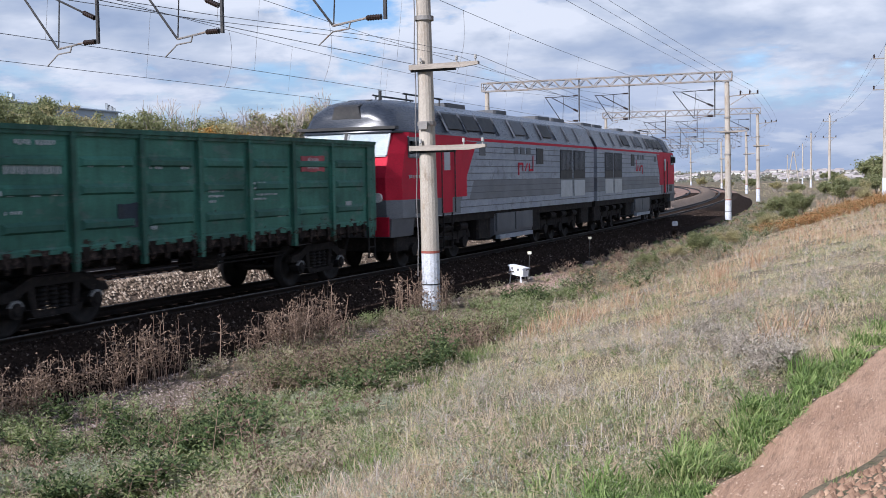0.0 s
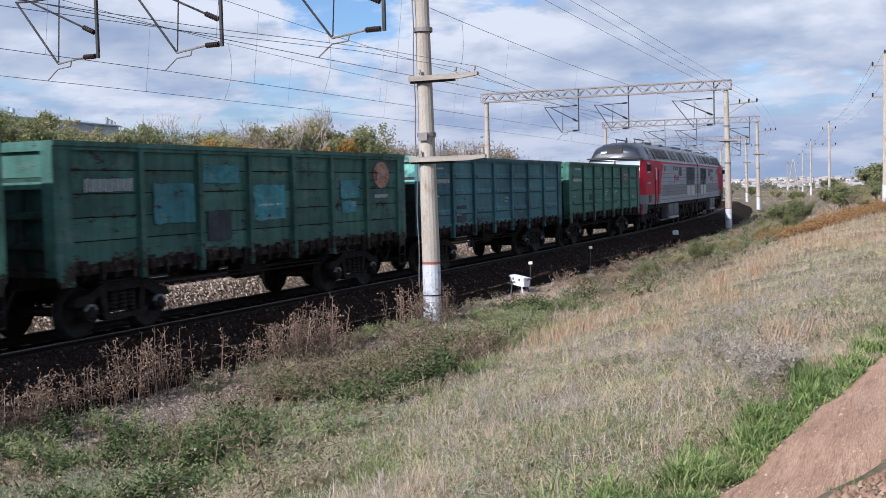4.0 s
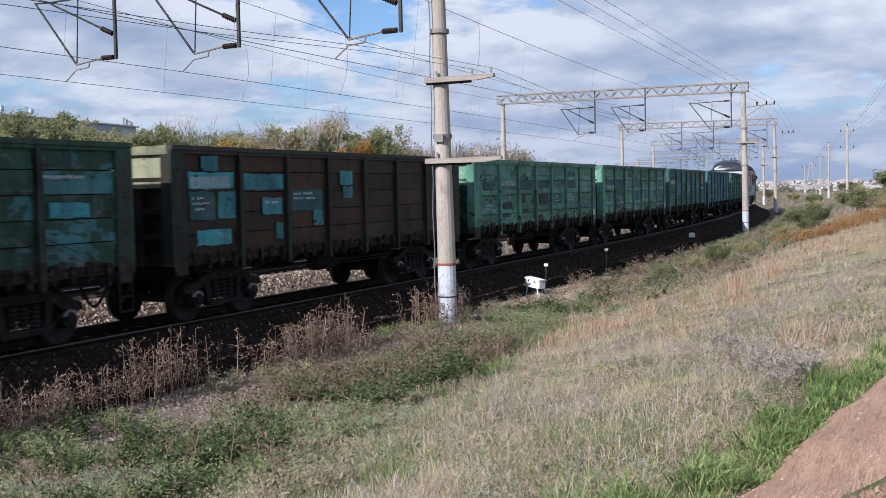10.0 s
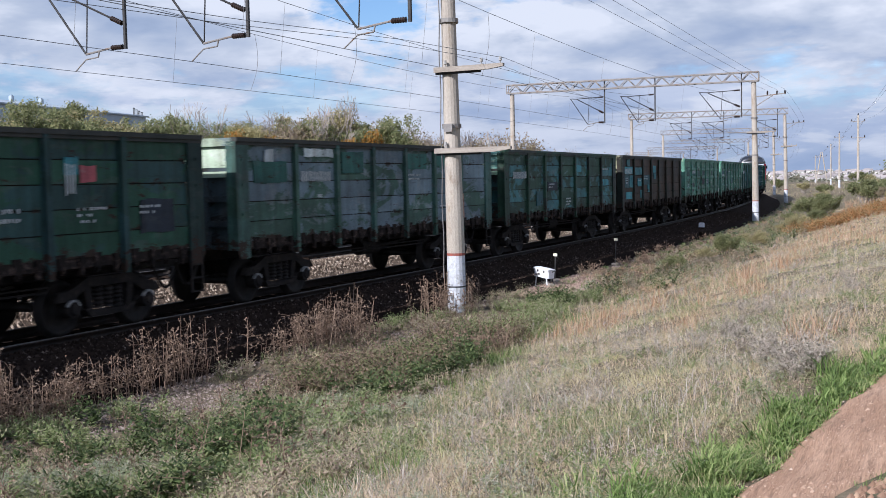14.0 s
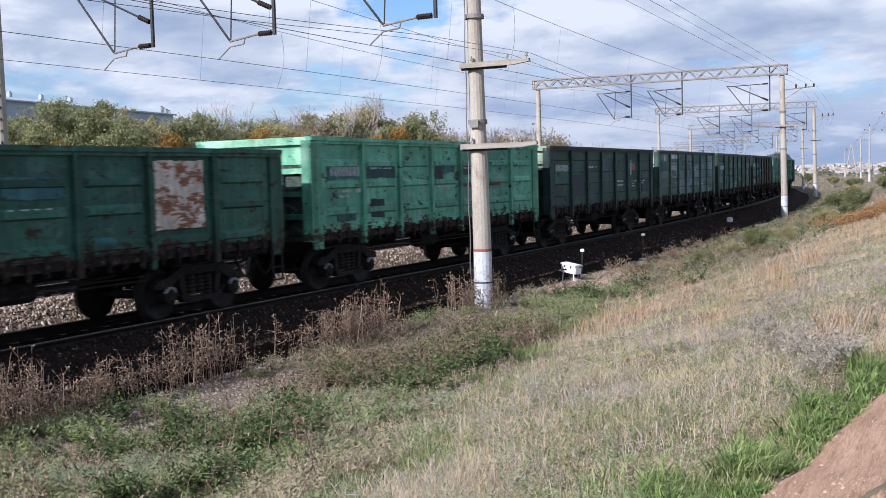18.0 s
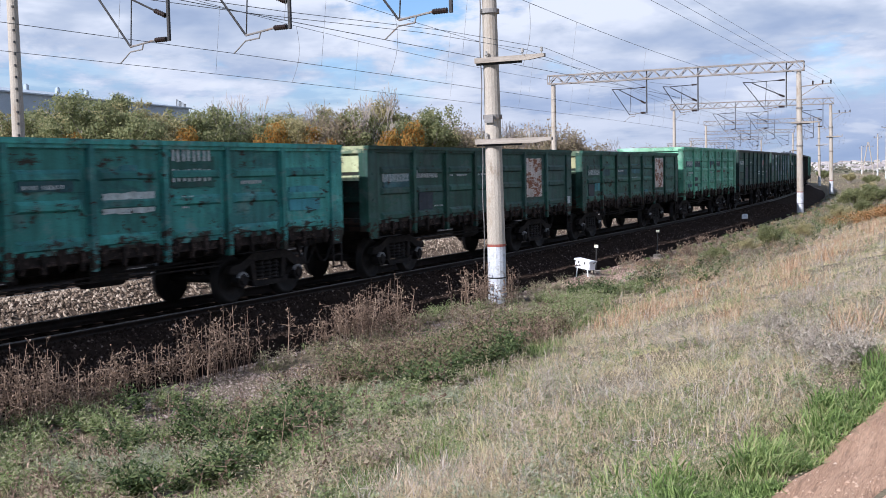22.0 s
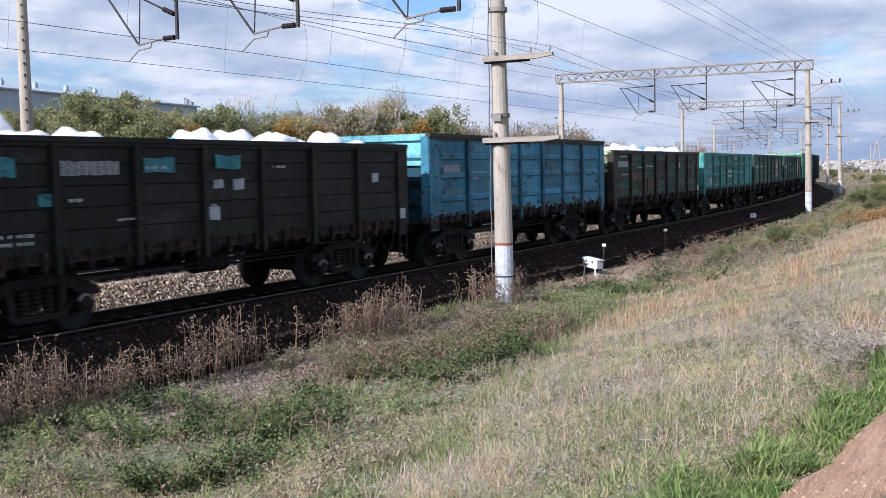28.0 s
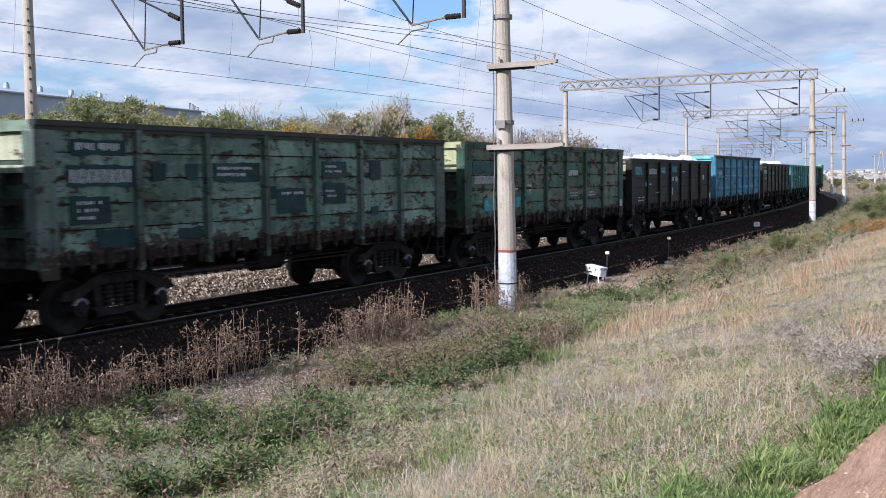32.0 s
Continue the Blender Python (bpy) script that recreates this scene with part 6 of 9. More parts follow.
        for x in (xa + 0.28, xb - 0.55, xb - 0.08):
            s = Solid()
            s.tube((x, -0.27, z + 0.05), (x, -0.27, z + 0.14), 0.018, n=6)
            s.tube((x, -0.27, z + 0.12), (x, -0.27, z + 0.21), 0.042, 0.03, n=8)
            part("pin_insulator", s, M["white_glaze"], arm)
    if near:
        s = Solid()
        pts = [Vector((3.62 + 0.015 * math.sin(k * 1.3), -0.23, 8.5 - 0.36 * k)) for k in range(24)]
        hose(s, pts, 0.014, 5)
        part("earth_cable", s, M["wire"], g)
        s = Solid()
        s.slab([(3.70, 3.66), (3.92, 3.66), (3.92, 3.84), (3.70, 3.84)], 1, -0.26, -0.22)
        part("tag_plate", s, M["galv"], g)
    return tagged(g, "grey lattice catenary gantry on two concrete masts with white feet", "gantry", "gantries over the tracks")


M["plank"] = material("weathered_grey_timber", (0.26, 0.225, 0.19), (0.36, 0.32, 0.275), 4, 0.9, 0, 0.2, 40, squash=(0.3, 1, 3))
M["white_glaze"] = material("white_glazed_porcelain", (0.30, 0.29, 0.27), (0.38, 0.37, 0.35), 5, 0.3, 0, 0)
near_gantry = make_gantry(True)
near_gantry.matrix_world = line_pose(23.0)
far_gantry = make_gantry()
far_gantry.matrix_world = line_pose(73.0)
for s_at in GANTRIES:
    if s_at not in (23.0, 73.0):
        tall = copy_thing(far_gantry, line_pose(s_at))
        tall.scale = (1.0, 1.0, 1.05 if s_at > 100 else 1.0)


def wire_solid(points, r=0.0075, n=4):
    s = Solid()
    hose(s, points, r, n)
    return s


def make_wires():
    for t_i, u in enumerate(REACH):
        pts_c, pts_m = [], []
        droppers = []
        for a, b in zip(GANTRIES, GANTRIES[1:]):
            for k in range(12):
                f = k / 12
                s_at = a + (b - a) * f
                here, there = (u - 1.85 if q == 23.0 else FAR_REACH[t_i] - 1.85 * FAR_ARM[t_i] for q in (a, b))
                side = here + (there - here) * f
                c = on_line(s_at, side, 5.82)
                m = on_line(s_at, side + 0.25, 8.12 - 0.65 * 4 * f * (1 - f))
                pts_c.append(c)
                pts_m.append(m)
                if k in (1, 3, 5, 7, 9, 11):
                    droppers.append(("dropper", [c, m], 0.004))
                if k == 2:
                    bow = [c.lerp(m, q / 8) + Vector((0.0, 0.3 * math.sin(math.pi * q / 8), 0)) for q in range(9)]
                    droppers.append(("jumper_wire", bow, 0.007))
        w = part("contact_wire", wire_solid(pts_c), M["wire"], None)
        tagged(w, "thin contact wire hung along the track", "wire", "overhead wires")
        part("messenger_wire", wire_solid(pts_m), M["wire"], w)
        for kind, line, thick in droppers:
            part(kind, wire_solid(line, thick, 4), M["wire"], w)
    for x, z, sag, r in ((4.6, 8.0, 0.4, 0.006), (5.2, 8.02, 0.4, 0.006), (5.7, 8.04, 0.4, 0.006)):
        pts = []
        for a, b in zip(GANTRIES, GANTRIES[1:]):
            pts += [on_line(a + (b - a) * k / 10, x, z - sag * 4 * (k / 10) * (1 - k / 10)) for k in range(10)]
        w = part("feeder_wire", wire_solid(pts, r), M["wire"], None)
        tagged(w, "dark feeder wire slung between the mast brackets", "wire", "overhead wires")
    for x, z in ((4.7, 5.3), (5.17, 5.3)):
        pts = []
        for a, b in zip(GANTRIES, GANTRIES[1:]):
            za, zb = (z + 0.0, 5.5) if a == 23.0 else (5.5, 5.5)
            pts += [on_line(a + (b - a) * k / 10, x, za + (zb - za) * k / 10 - 0.9 * 4 * (k / 10) * (1 - k / 10)) for k in range(10)]
        w = part("signal_wire", wire_solid(pts, 0.0047), M["wire"], None)
        tagged(w, "thin signal wire carried by the crossarms", "wire", "overhead wires")


make_wires()


def make_pole(x, y, foot, height, arms=2):
    p = new("power_pole")
    p.location = (x, y, foot)
    s = Solid()
    s.tube((0, 0, -0.8), (0, 0, height), 0.17, 0.11, 10)
    part("shaft", s, M["concrete"], p, "grey concrete shaft")
    s = Solid()
    s.tube((0, 0, -0.25), (0, 0, 1.3), 0.176, 0.17, 10)
    part("white_foot", s, M["old_whitewash"], p)
    for k in range(arms):
        z = height - 0.7 - 1.9 * k
        s = Solid()
        s.beam((-0.75, 0, z), (0.75, 0, z), 0.07)
        s.beam((0, 0, z - 0.6), (0.5, 0, z), 0.04)
        arm = part("crossarm", s, M["galv"], p)
        for dx in (-0.7, 0.7):
            s = Solid()
            insulator_solid(s, (dx, 0, z + 0.03), (dx, 0, z + 0.26), 0.06, 3)
            part("insulator", s, M["insulator"], arm)
    s = Solid()
    insulator_solid(s, (0, 0, height), (0, 0, height + 0.25), 0.06, 3)
    part("insulator", s, M["insulator"], p)
    return tagged(p, "slim concrete power pole with short crossarms on the bank", "power pole", "power poles along the bank")


POLES = []
for x, y, h in ((11.9, 71.5, 9.3), (3.4, 133.7, 9.0), (-4.0, 187.2, 9.0), (-12.1, 250.7, 8.9), (-27.6, 352.9, 8.5), (16.0, 8.0, 9.2)):
    z = float(land(x, y))
    if y > 20:
        make_pole(x, y, z, h, 2 if y < 150 else 1)
    POLES.append(Vector((x, y, z + h)))


def make_a_frame(x, y, high):
    p = new("a_frame_pole")
    p.location = (x, y, float(land(x, y)))
    for side in (-1, 1):
        s = Solid()
        s.tube((side * 1.6, 0, -0.8), (side * 0.12, 0, high), 0.17, 0.12, 8)
        part("leg", s, M["concrete"], p, "slanting concrete leg")
    s = Solid()
    s.beam((-1.3, 0, high - 1.2), (1.3, 0, high - 1.2), 0.10)
    arm = part("crossarm", s, M["galv"], p)
    for dx in (-1.2, 0.0, 1.2):
        s = Solid()
        insulator_solid(s, (dx, 0, high - 1.15), (dx, 0, high - 0.85), 0.07, 3)
        part("insulator", s, M["insulator"], arm)
    tagged(p, "concrete A-frame power pole far along the bank", "power pole", "power poles along the bank")


make_a_frame(-20.7, 308.7, 8.6)
order = [POLES[5]] + POLES[:5]
for dx in (-0.7, 0.0, 0.7):
    pts = []
    for a, b in zip(order[1:], order[2:]):
        pts += [a.lerp(b, k / 8) + Vector((dx, 0, (-0.42 if dx else 0.24) - 1.0 * 4 * k / 8 * (1 - k / 8))) for k in range(9)]
    w = part("power_wire", wire_solid(pts, 0.007), M["wire"], None)
    tagged(w, "thin power line wire between the bank poles", "wire", "power line wires")


def make_signal_box():
    b = new("track_box")
    b.location = (3.66, 29.35, float(land(3.66, 29.35)))
    b.rotation_euler = (0, 0, radians(66))
    s = Solid()
    s.box(-0.15, 0.15, -0.29, 0.29, -0.02, 0.20, 0.035)
    case = part("case", s, M["whitewash"], b, "white painted metal case, tilted on its legs")
    case.rotation_euler = (radians(7), 0, 0)
    case.location = (0, 0, 0.25)
    s = Solid()
    s.slab([(-0.165, 0.20), (0.165, 0.20), (0.165, 0.225), (0.11, 0.245), (-0.11, 0.245), (-0.165, 0.225)], 1, -0.305, 0.305)
    part("lid", s, M["whitewash"], case)
    for dy in (-0.12, 0.12):
        s = Solid()
        s.box(-0.166, -0.149, dy - 0.02, dy + 0.02, 0.13, 0.19)
        part("hinge", s, M["dark_steel"], case)
    for y0, y1, mat in ((-0.19, -0.25, "whitewash"), (0.19, 0.24, "whitewash")):
        for x in (-0.11, 0.11):
            s = Solid()
            s.beam((x, y0, 0.32), (x * 1.25, y1, -0.08), 0.03, 0.025)
            part("leg", s, M["whitewash" if x < 0 else "dark_steel"], b)
    s = Solid()
    s.beam((0.0, 0.24, 0.44), (0.0, 0.42, 0.40), 0.03)
    s.beam((0.0, -0.24, 0.36), (0.05, -0.40, 0.42), 0.03)
    part("rod_arm", s, M["dark_steel"], b)
    for k in range(5):
        s = Solid()
        x, y = -0.1 + 0.09 * k, -0.35 + 0.16 * k
        s.slab([(x - 0.10, y - 0.07), (x + 0.06, y - 0.09), (x + 0.11, y + 0.03), (x - 0.02, y + 0.09)], 2, -0.08, 0.05)
        part("base_stone", s, M["concrete"], b)
    tagged(b, "white trackside relay case on short legs", "relay case")


def make_marker(x, y, h):
    m = new("marker_post")
    m.location = (x, y, float(land(x, y)) + 0.02)
    s = Solid()
    s.tube((0, 0, -0.1), (0.03, 0, h), 0.020, n=8)
    part("stake", s, M["dark_steel"], m)
    s = Solid()
    s.box(-0.03, 0.09, -0.015, 0.015, h, h + 0.085, 0.004)
    part("plate", s, M["mark_plate"], m, "small yellow-white plate")
    s = Solid()
    s.box(-0.12, 0.12, -0.12, 0.12, -0.12, 0.06, 0.05)
    part("foot_stone", s, M["concrete"], m)
    tagged(m, "thin steel marker stake with a small pale plate", "marker post", "marker posts beside the ballast")


M["mark_plate"] = material("yellowed_white_plate", (0.70, 0.66, 0.48), (0.78, 0.76, 0.62), 5, 0.6)
make_signal_box()
make_marker(3.62, 30.35, 0.74)
make_marker(3.62, 36.55, 0.84)


def make_low_post(x, y):
    p = new("picket_post")
    p.location = (x, y, max(float(land(x, y)), -0.62))
    s = Solid()
    s.box(-0.12, 0.12, -0.10, 0.10, -0.2, 0.42, 0.03)
    part("stone", s, M["shade_dark"], p, "dark foot")
    s = Solid()
    s.slab([(-0.13, 0.42), (0.13, 0.42), (0.13, 0.62), (0.09, 0.66), (-0.09, 0.66), (-0.13, 0.62)], 1, -0.11, 0.11)
    part("white_top", s, M["whitewash"], p)
    tagged(p, "short dark picket post with a white top", "picket post")


make_low_post(2.15, 57.0)


def make_building():
    b = new("warehouse")
    a, far = Vector((-219.5, 156.0, 12.6)), Vector((-242.8, 294.0, 12.6))
    way = (far - a).normalized()
    b.matrix_world = Matrix.Translation(a) @ Matrix.Rotation(math.atan2(way.y, way.x), 4, "Z")
    ln = (far - a).length
    s = Solid()
    s.box(0, ln, 0, 40, -7, 14.4)
    part("wall", s, M["pale_wall"], b, "pale panel wall")
    s = Solid()
    s.slab([(-0.8, 14.4), (40.8, 14.4), (40.8, 14.8), (20, 18.1), (-0.8, 14.8)], 0, -0.8, ln + 0.8)
    part("roof", s, M["pale_roof"], b, "long pale grey roof")
    for k in range(9):
        x = 6 + k * 14.5
        s = Solid()
        s.box(x, x + 1.3, 18, 19.4, 17.5, 19.3, 0.2)
        s.tube((x + 0.65, 18.7, 19.2), (x + 0.65, 18.7, 19.7), 0.45, n=8)
        part("roof_vent", s, M["pale_roof"], b)
    for k in range(4):
        s = Solid()
        for x in (ln - 6 + k * 1.6, ln - 5.2 + k * 1.6):
            s.beam((x, 1.0, 14.6), (x, 1.0, 17.4 - 0.4 * k), 0.16)
        s.beam((ln - 6 + k * 1.6, 1.0, 17.2 - 0.4 * k), (ln - 5.2 + k * 1.6, 1.0, 17.2 - 0.4 * k), 0.16)
        part("roof_ladder", s, M["dark_steel"], b)
    tagged(b, "long pale warehouse on the rise behind the trees", "warehouse")


M["pale_wall"] = material("pale_panel_wall", (0.34, 0.40, 0.46), (0.40, 0.46, 0.52), 0.3, 0.8)
M["pale_roof"] = material("pale_sheet_roof", (0.34, 0.40, 0.46), (0.40, 0.46, 0.51), 0.3, 0.6)
M["house_roof"] = material("faded_house_roof", (0.30, 0.27, 0.26), (0.42, 0.38, 0.37), 0.05, 0.8, per_object=0.3)
M["house_wall"] = material("whitewashed_house_wall", (0.60, 0.58, 0.54), (0.70, 0.68, 0.65), 0.2, 0.8, per_object=0.2)
make_building()


def make_house(m):
    h = new("house")
    s = Solid()
    s.box(-5, 5, -4, 4, 0, 4.2)
    part("wall", s, M["house_wall"], h)
    s = Solid()
    s.slab([(-4.6, 4.2), (4.6, 4.2), (0, 7.0)], 0, -5.5, 5.5)
    part("roof", s, M["house_roof"], h)
    s = Solid()
    s.box(-0.6, 0.6, -4.06, -4.0, 1.2, 2.8)
    part("window", s, M["loco_glass"], h)
    h.matrix_world = m
    return tagged(h, "small white house with a pitched roof in the far town", "house", "houses of the far town")


rng = random.Random(4)
first_house = None
for k in range(170):
    az = radians(rng.uniform(-21.0, -3.0))
    d = rng.uniform(1150, 2450)
    x, y = EYE.x + d * math.sin(az), d * math.cos(az)
    m = Matrix.Translation((x, y, float(land(x, y)) + 0.0)) @ pose(0, 0, 0, 0, 0, rng.uniform(-50, 50))
    if first_house is None:
        first_house = make_house(m)
    else:
        copy_thing(first_house, m)


def town_trees():
    """Small green clumps between the far houses."""
    g = np.random.default_rng(300)
    n = 16000
    az = np.radians(g.uniform(-23, -1, n))
    d = 850 * (2600 / 850) ** g.random(n)
    x, y = EYE.x + d * np.sin(az), d * np.cos(az)
    c = np.stack([x, y, land(x, y) + g.uniform(0.3, 4.2, n)], 1)
    a = g.normal(0, 1.5, (n, 3, 3)) * (1, 1, 0.6)
    v = (c[:, None] + a).reshape(-1, 3)
    tagged(sheet("town_trees", v, np.arange(3 * n).reshape(-1, 3), M["town_green"], False), "hazy green trees between the far houses", "trees", kind="stuff")


M["town_green"] = island_material("far_foliage", [(0.0, (0.10, 0.11, 0.08)), (0.5, (0.17, 0.175, 0.12)), (1.0, (0.25, 0.23, 0.17))], 0.9, 0.3)
town_trees()

# ---- trees and bushes ----
LEAF = {
    "olive": [(0.0, (0.25, 0.235, 0.12)), (0.5, (0.42, 0.385, 0.20)), (1.0, (0.55, 0.47, 0.27))],
    "green": [(0.0, (0.15, 0.175, 0.085)), (0.5, (0.25, 0.27, 0.13)), (1.0, (0.37, 0.36, 0.19))],
    "gold": [(0.0, (0.24, 0.17, 0.06)), (0.35, (0.46, 0.25, 0.06)), (0.6, (0.42, 0.19, 0.05)), (0.8, (0.36, 0.27, 0.08)), (1.0, (0.19, 0.18, 0.08))],
    "brown": [(0.0, (0.26, 0.205, 0.15)), (0.5, (0.38, 0.305, 0.215)), (1.0, (0.33, 0.30, 0.17))],
}
for key, stops in LEAF.items():
    M["leaf_" + key] = island_material("leaves_" + key, stops, 0.7, 0.5)
M["bark"] = material("grey_brown_bark", (0.26, 0.225, 0.20), (0.38, 0.335, 0.30), 4, 0.95, 0, 0.5, 20, squash=(1, 1, 0.3))


def grow(s, a, way, length, r, depth, rng, tips):
    """A limb that forks into thinner limbs."""
    steps = 3
    p, d = Vector(a), Vector(way).normalized()
    for k in range(steps):
        d = (d + Vector((rng.uniform(-0.22, 0.22), rng.uniform(-0.22, 0.22), rng.uniform(-0.02, 0.16)))).normalized()
        q = p + d * length / steps
        r2 = r * (1 - 0.28 * (k + 1) / steps * 1.6)
        s.tube(p, q, r * (1 - 0.28 * k / steps * 1.6), max(r2, 0.012), 6 if r > 0.04 else 3, caps=False)
        if depth <= 1:
            tips.append(q.copy())
        p = q
    if depth > 0:
        for _ in range(rng.randint(2, 4)):
            side = Vector((rng.uniform(-1, 1), rng.uniform(-1, 1), rng.uniform(0.0, 0.9)))
            grow(s, p - d * length * rng.uniform(0, 0.5), (d * 0.7 + side * 0.75), length * rng.uniform(0.55, 0.75), max(r * 0.5, 0.013), depth - 1, rng, tips)
    else:
        tips.append(p)


def leaves_mesh(name, tips, per, spread, size, mat, seed):
    """Rounded clumps of small leaves round the limb ends, the leaves facing outward and up."""
    g = np.random.default_rng(seed)
    tips = np.array([tuple(p) for p in tips])
    tips = tips[g.random(len(tips)) < 0.75]
    rad = np.repeat(spread * g.uniform(0.45, 1.25, len(tips)), per)[:, None]
    way = g.normal(0, 1, (len(tips) * per, 3))
    way /= np.linalg.norm(way, axis=1, keepdims=True)
    c = np.repeat(tips, per, 0) + way * rad * g.uniform(0.35, 1.0, (len(way), 1)) * (1, 1, 0.78)
    n = len(c)
    face = way + np.array([0, 0, 0.25]) + g.normal(0, 0.55, (n, 3))
    face /= np.linalg.norm(face, axis=1, keepdims=True)
    u = np.cross(face, g.normal(0, 1, (n, 3)))
    u /= np.linalg.norm(u, axis=1, keepdims=True) + 1e-9
    v = np.cross(face, u)
    sz = size * g.uniform(0.6, 1.4, (n, 1))
    verts = np.stack([c - u * sz, c + v * sz * 0.6, c + u * sz, c - v * sz * 0.6], 1).reshape(-1, 3)
    return sheet(name, verts, np.arange(4 * n).reshape(-1, 4), mat, smooth=False)


def make_tree(name, label, cat, group, height, seed, leaf, per, trunks=1, depth=3, size=0.09, spread=0.35):
    rng = random.Random(seed)
    t = new(name)
    tips = []
    s = Solid()
    for k in range(trunks):
        way = Vector((rng.uniform(-0.3, 0.3) * (trunks > 1) * 2, rng.uniform(-0.3, 0.3) * (trunks > 1) * 2, 1))
        grow(s, (rng.uniform(-0.2, 0.2) * (trunks > 1), rng.uniform(-0.2, 0.2) * (trunks > 1), -0.3), way, height * 0.42, 0.035 * height / (1 + 0.3 * trunks), depth, rng, tips)
    part("trunk", s, M["bark"], t, "forked grey-brown trunk and limbs")
    if per:
        crown = leaves_mesh("crown", tips, per, spread, size, M["leaf_" + leaf], seed)
        crown.parent = t
    return tagged(t, label, cat, group)


GROUP = "trees of the belt beyond the tracks"
KINDS = [
    make_tree("tree", "olive green leafy tree with an uneven crown in the belt", "tree", GROUP, 5.8, 11, "olive", 56, 3, 3, 0.052, 0.48),
    make_tree("tree", "dark green dense bushy tree in the belt", "tree", GROUP, 5.2, 12, "green", 50, 4, 3, 0.052, 0.46),
    make_tree("tree", "small orange and gold autumn tree in the belt", "tree", GROUP, 3.9, 13, "gold", 70, 3, 2, 0.05, 0.42),
    make_tree("tree", "bare grey branchy tree in the belt", "tree", GROUP, 6.4, 14, "brown", 0, 2, 4, 0.05, 0.25),
    make_tree("tree", "thin brownish half-bare tree in the belt", "tree", GROUP, 5.0, 15, "brown", 13, 4, 3, 0.058, 0.55),
    make_tree("tree", "yellowing olive tree with gaps in its crown in the belt", "tree", GROUP, 5.4, 16, "olive", 36, 3, 3, 0.052, 0.46),
    make_tree("tree", "tall green tree with loose foliage in the belt", "tree", GROUP, 6.6, 17, "green", 22, 1, 4, 0.052, 0.46),
]


def at_sight(az, d):
    a = radians(az)
    return EYE.x + d * math.sin(a), d * math.cos(a)


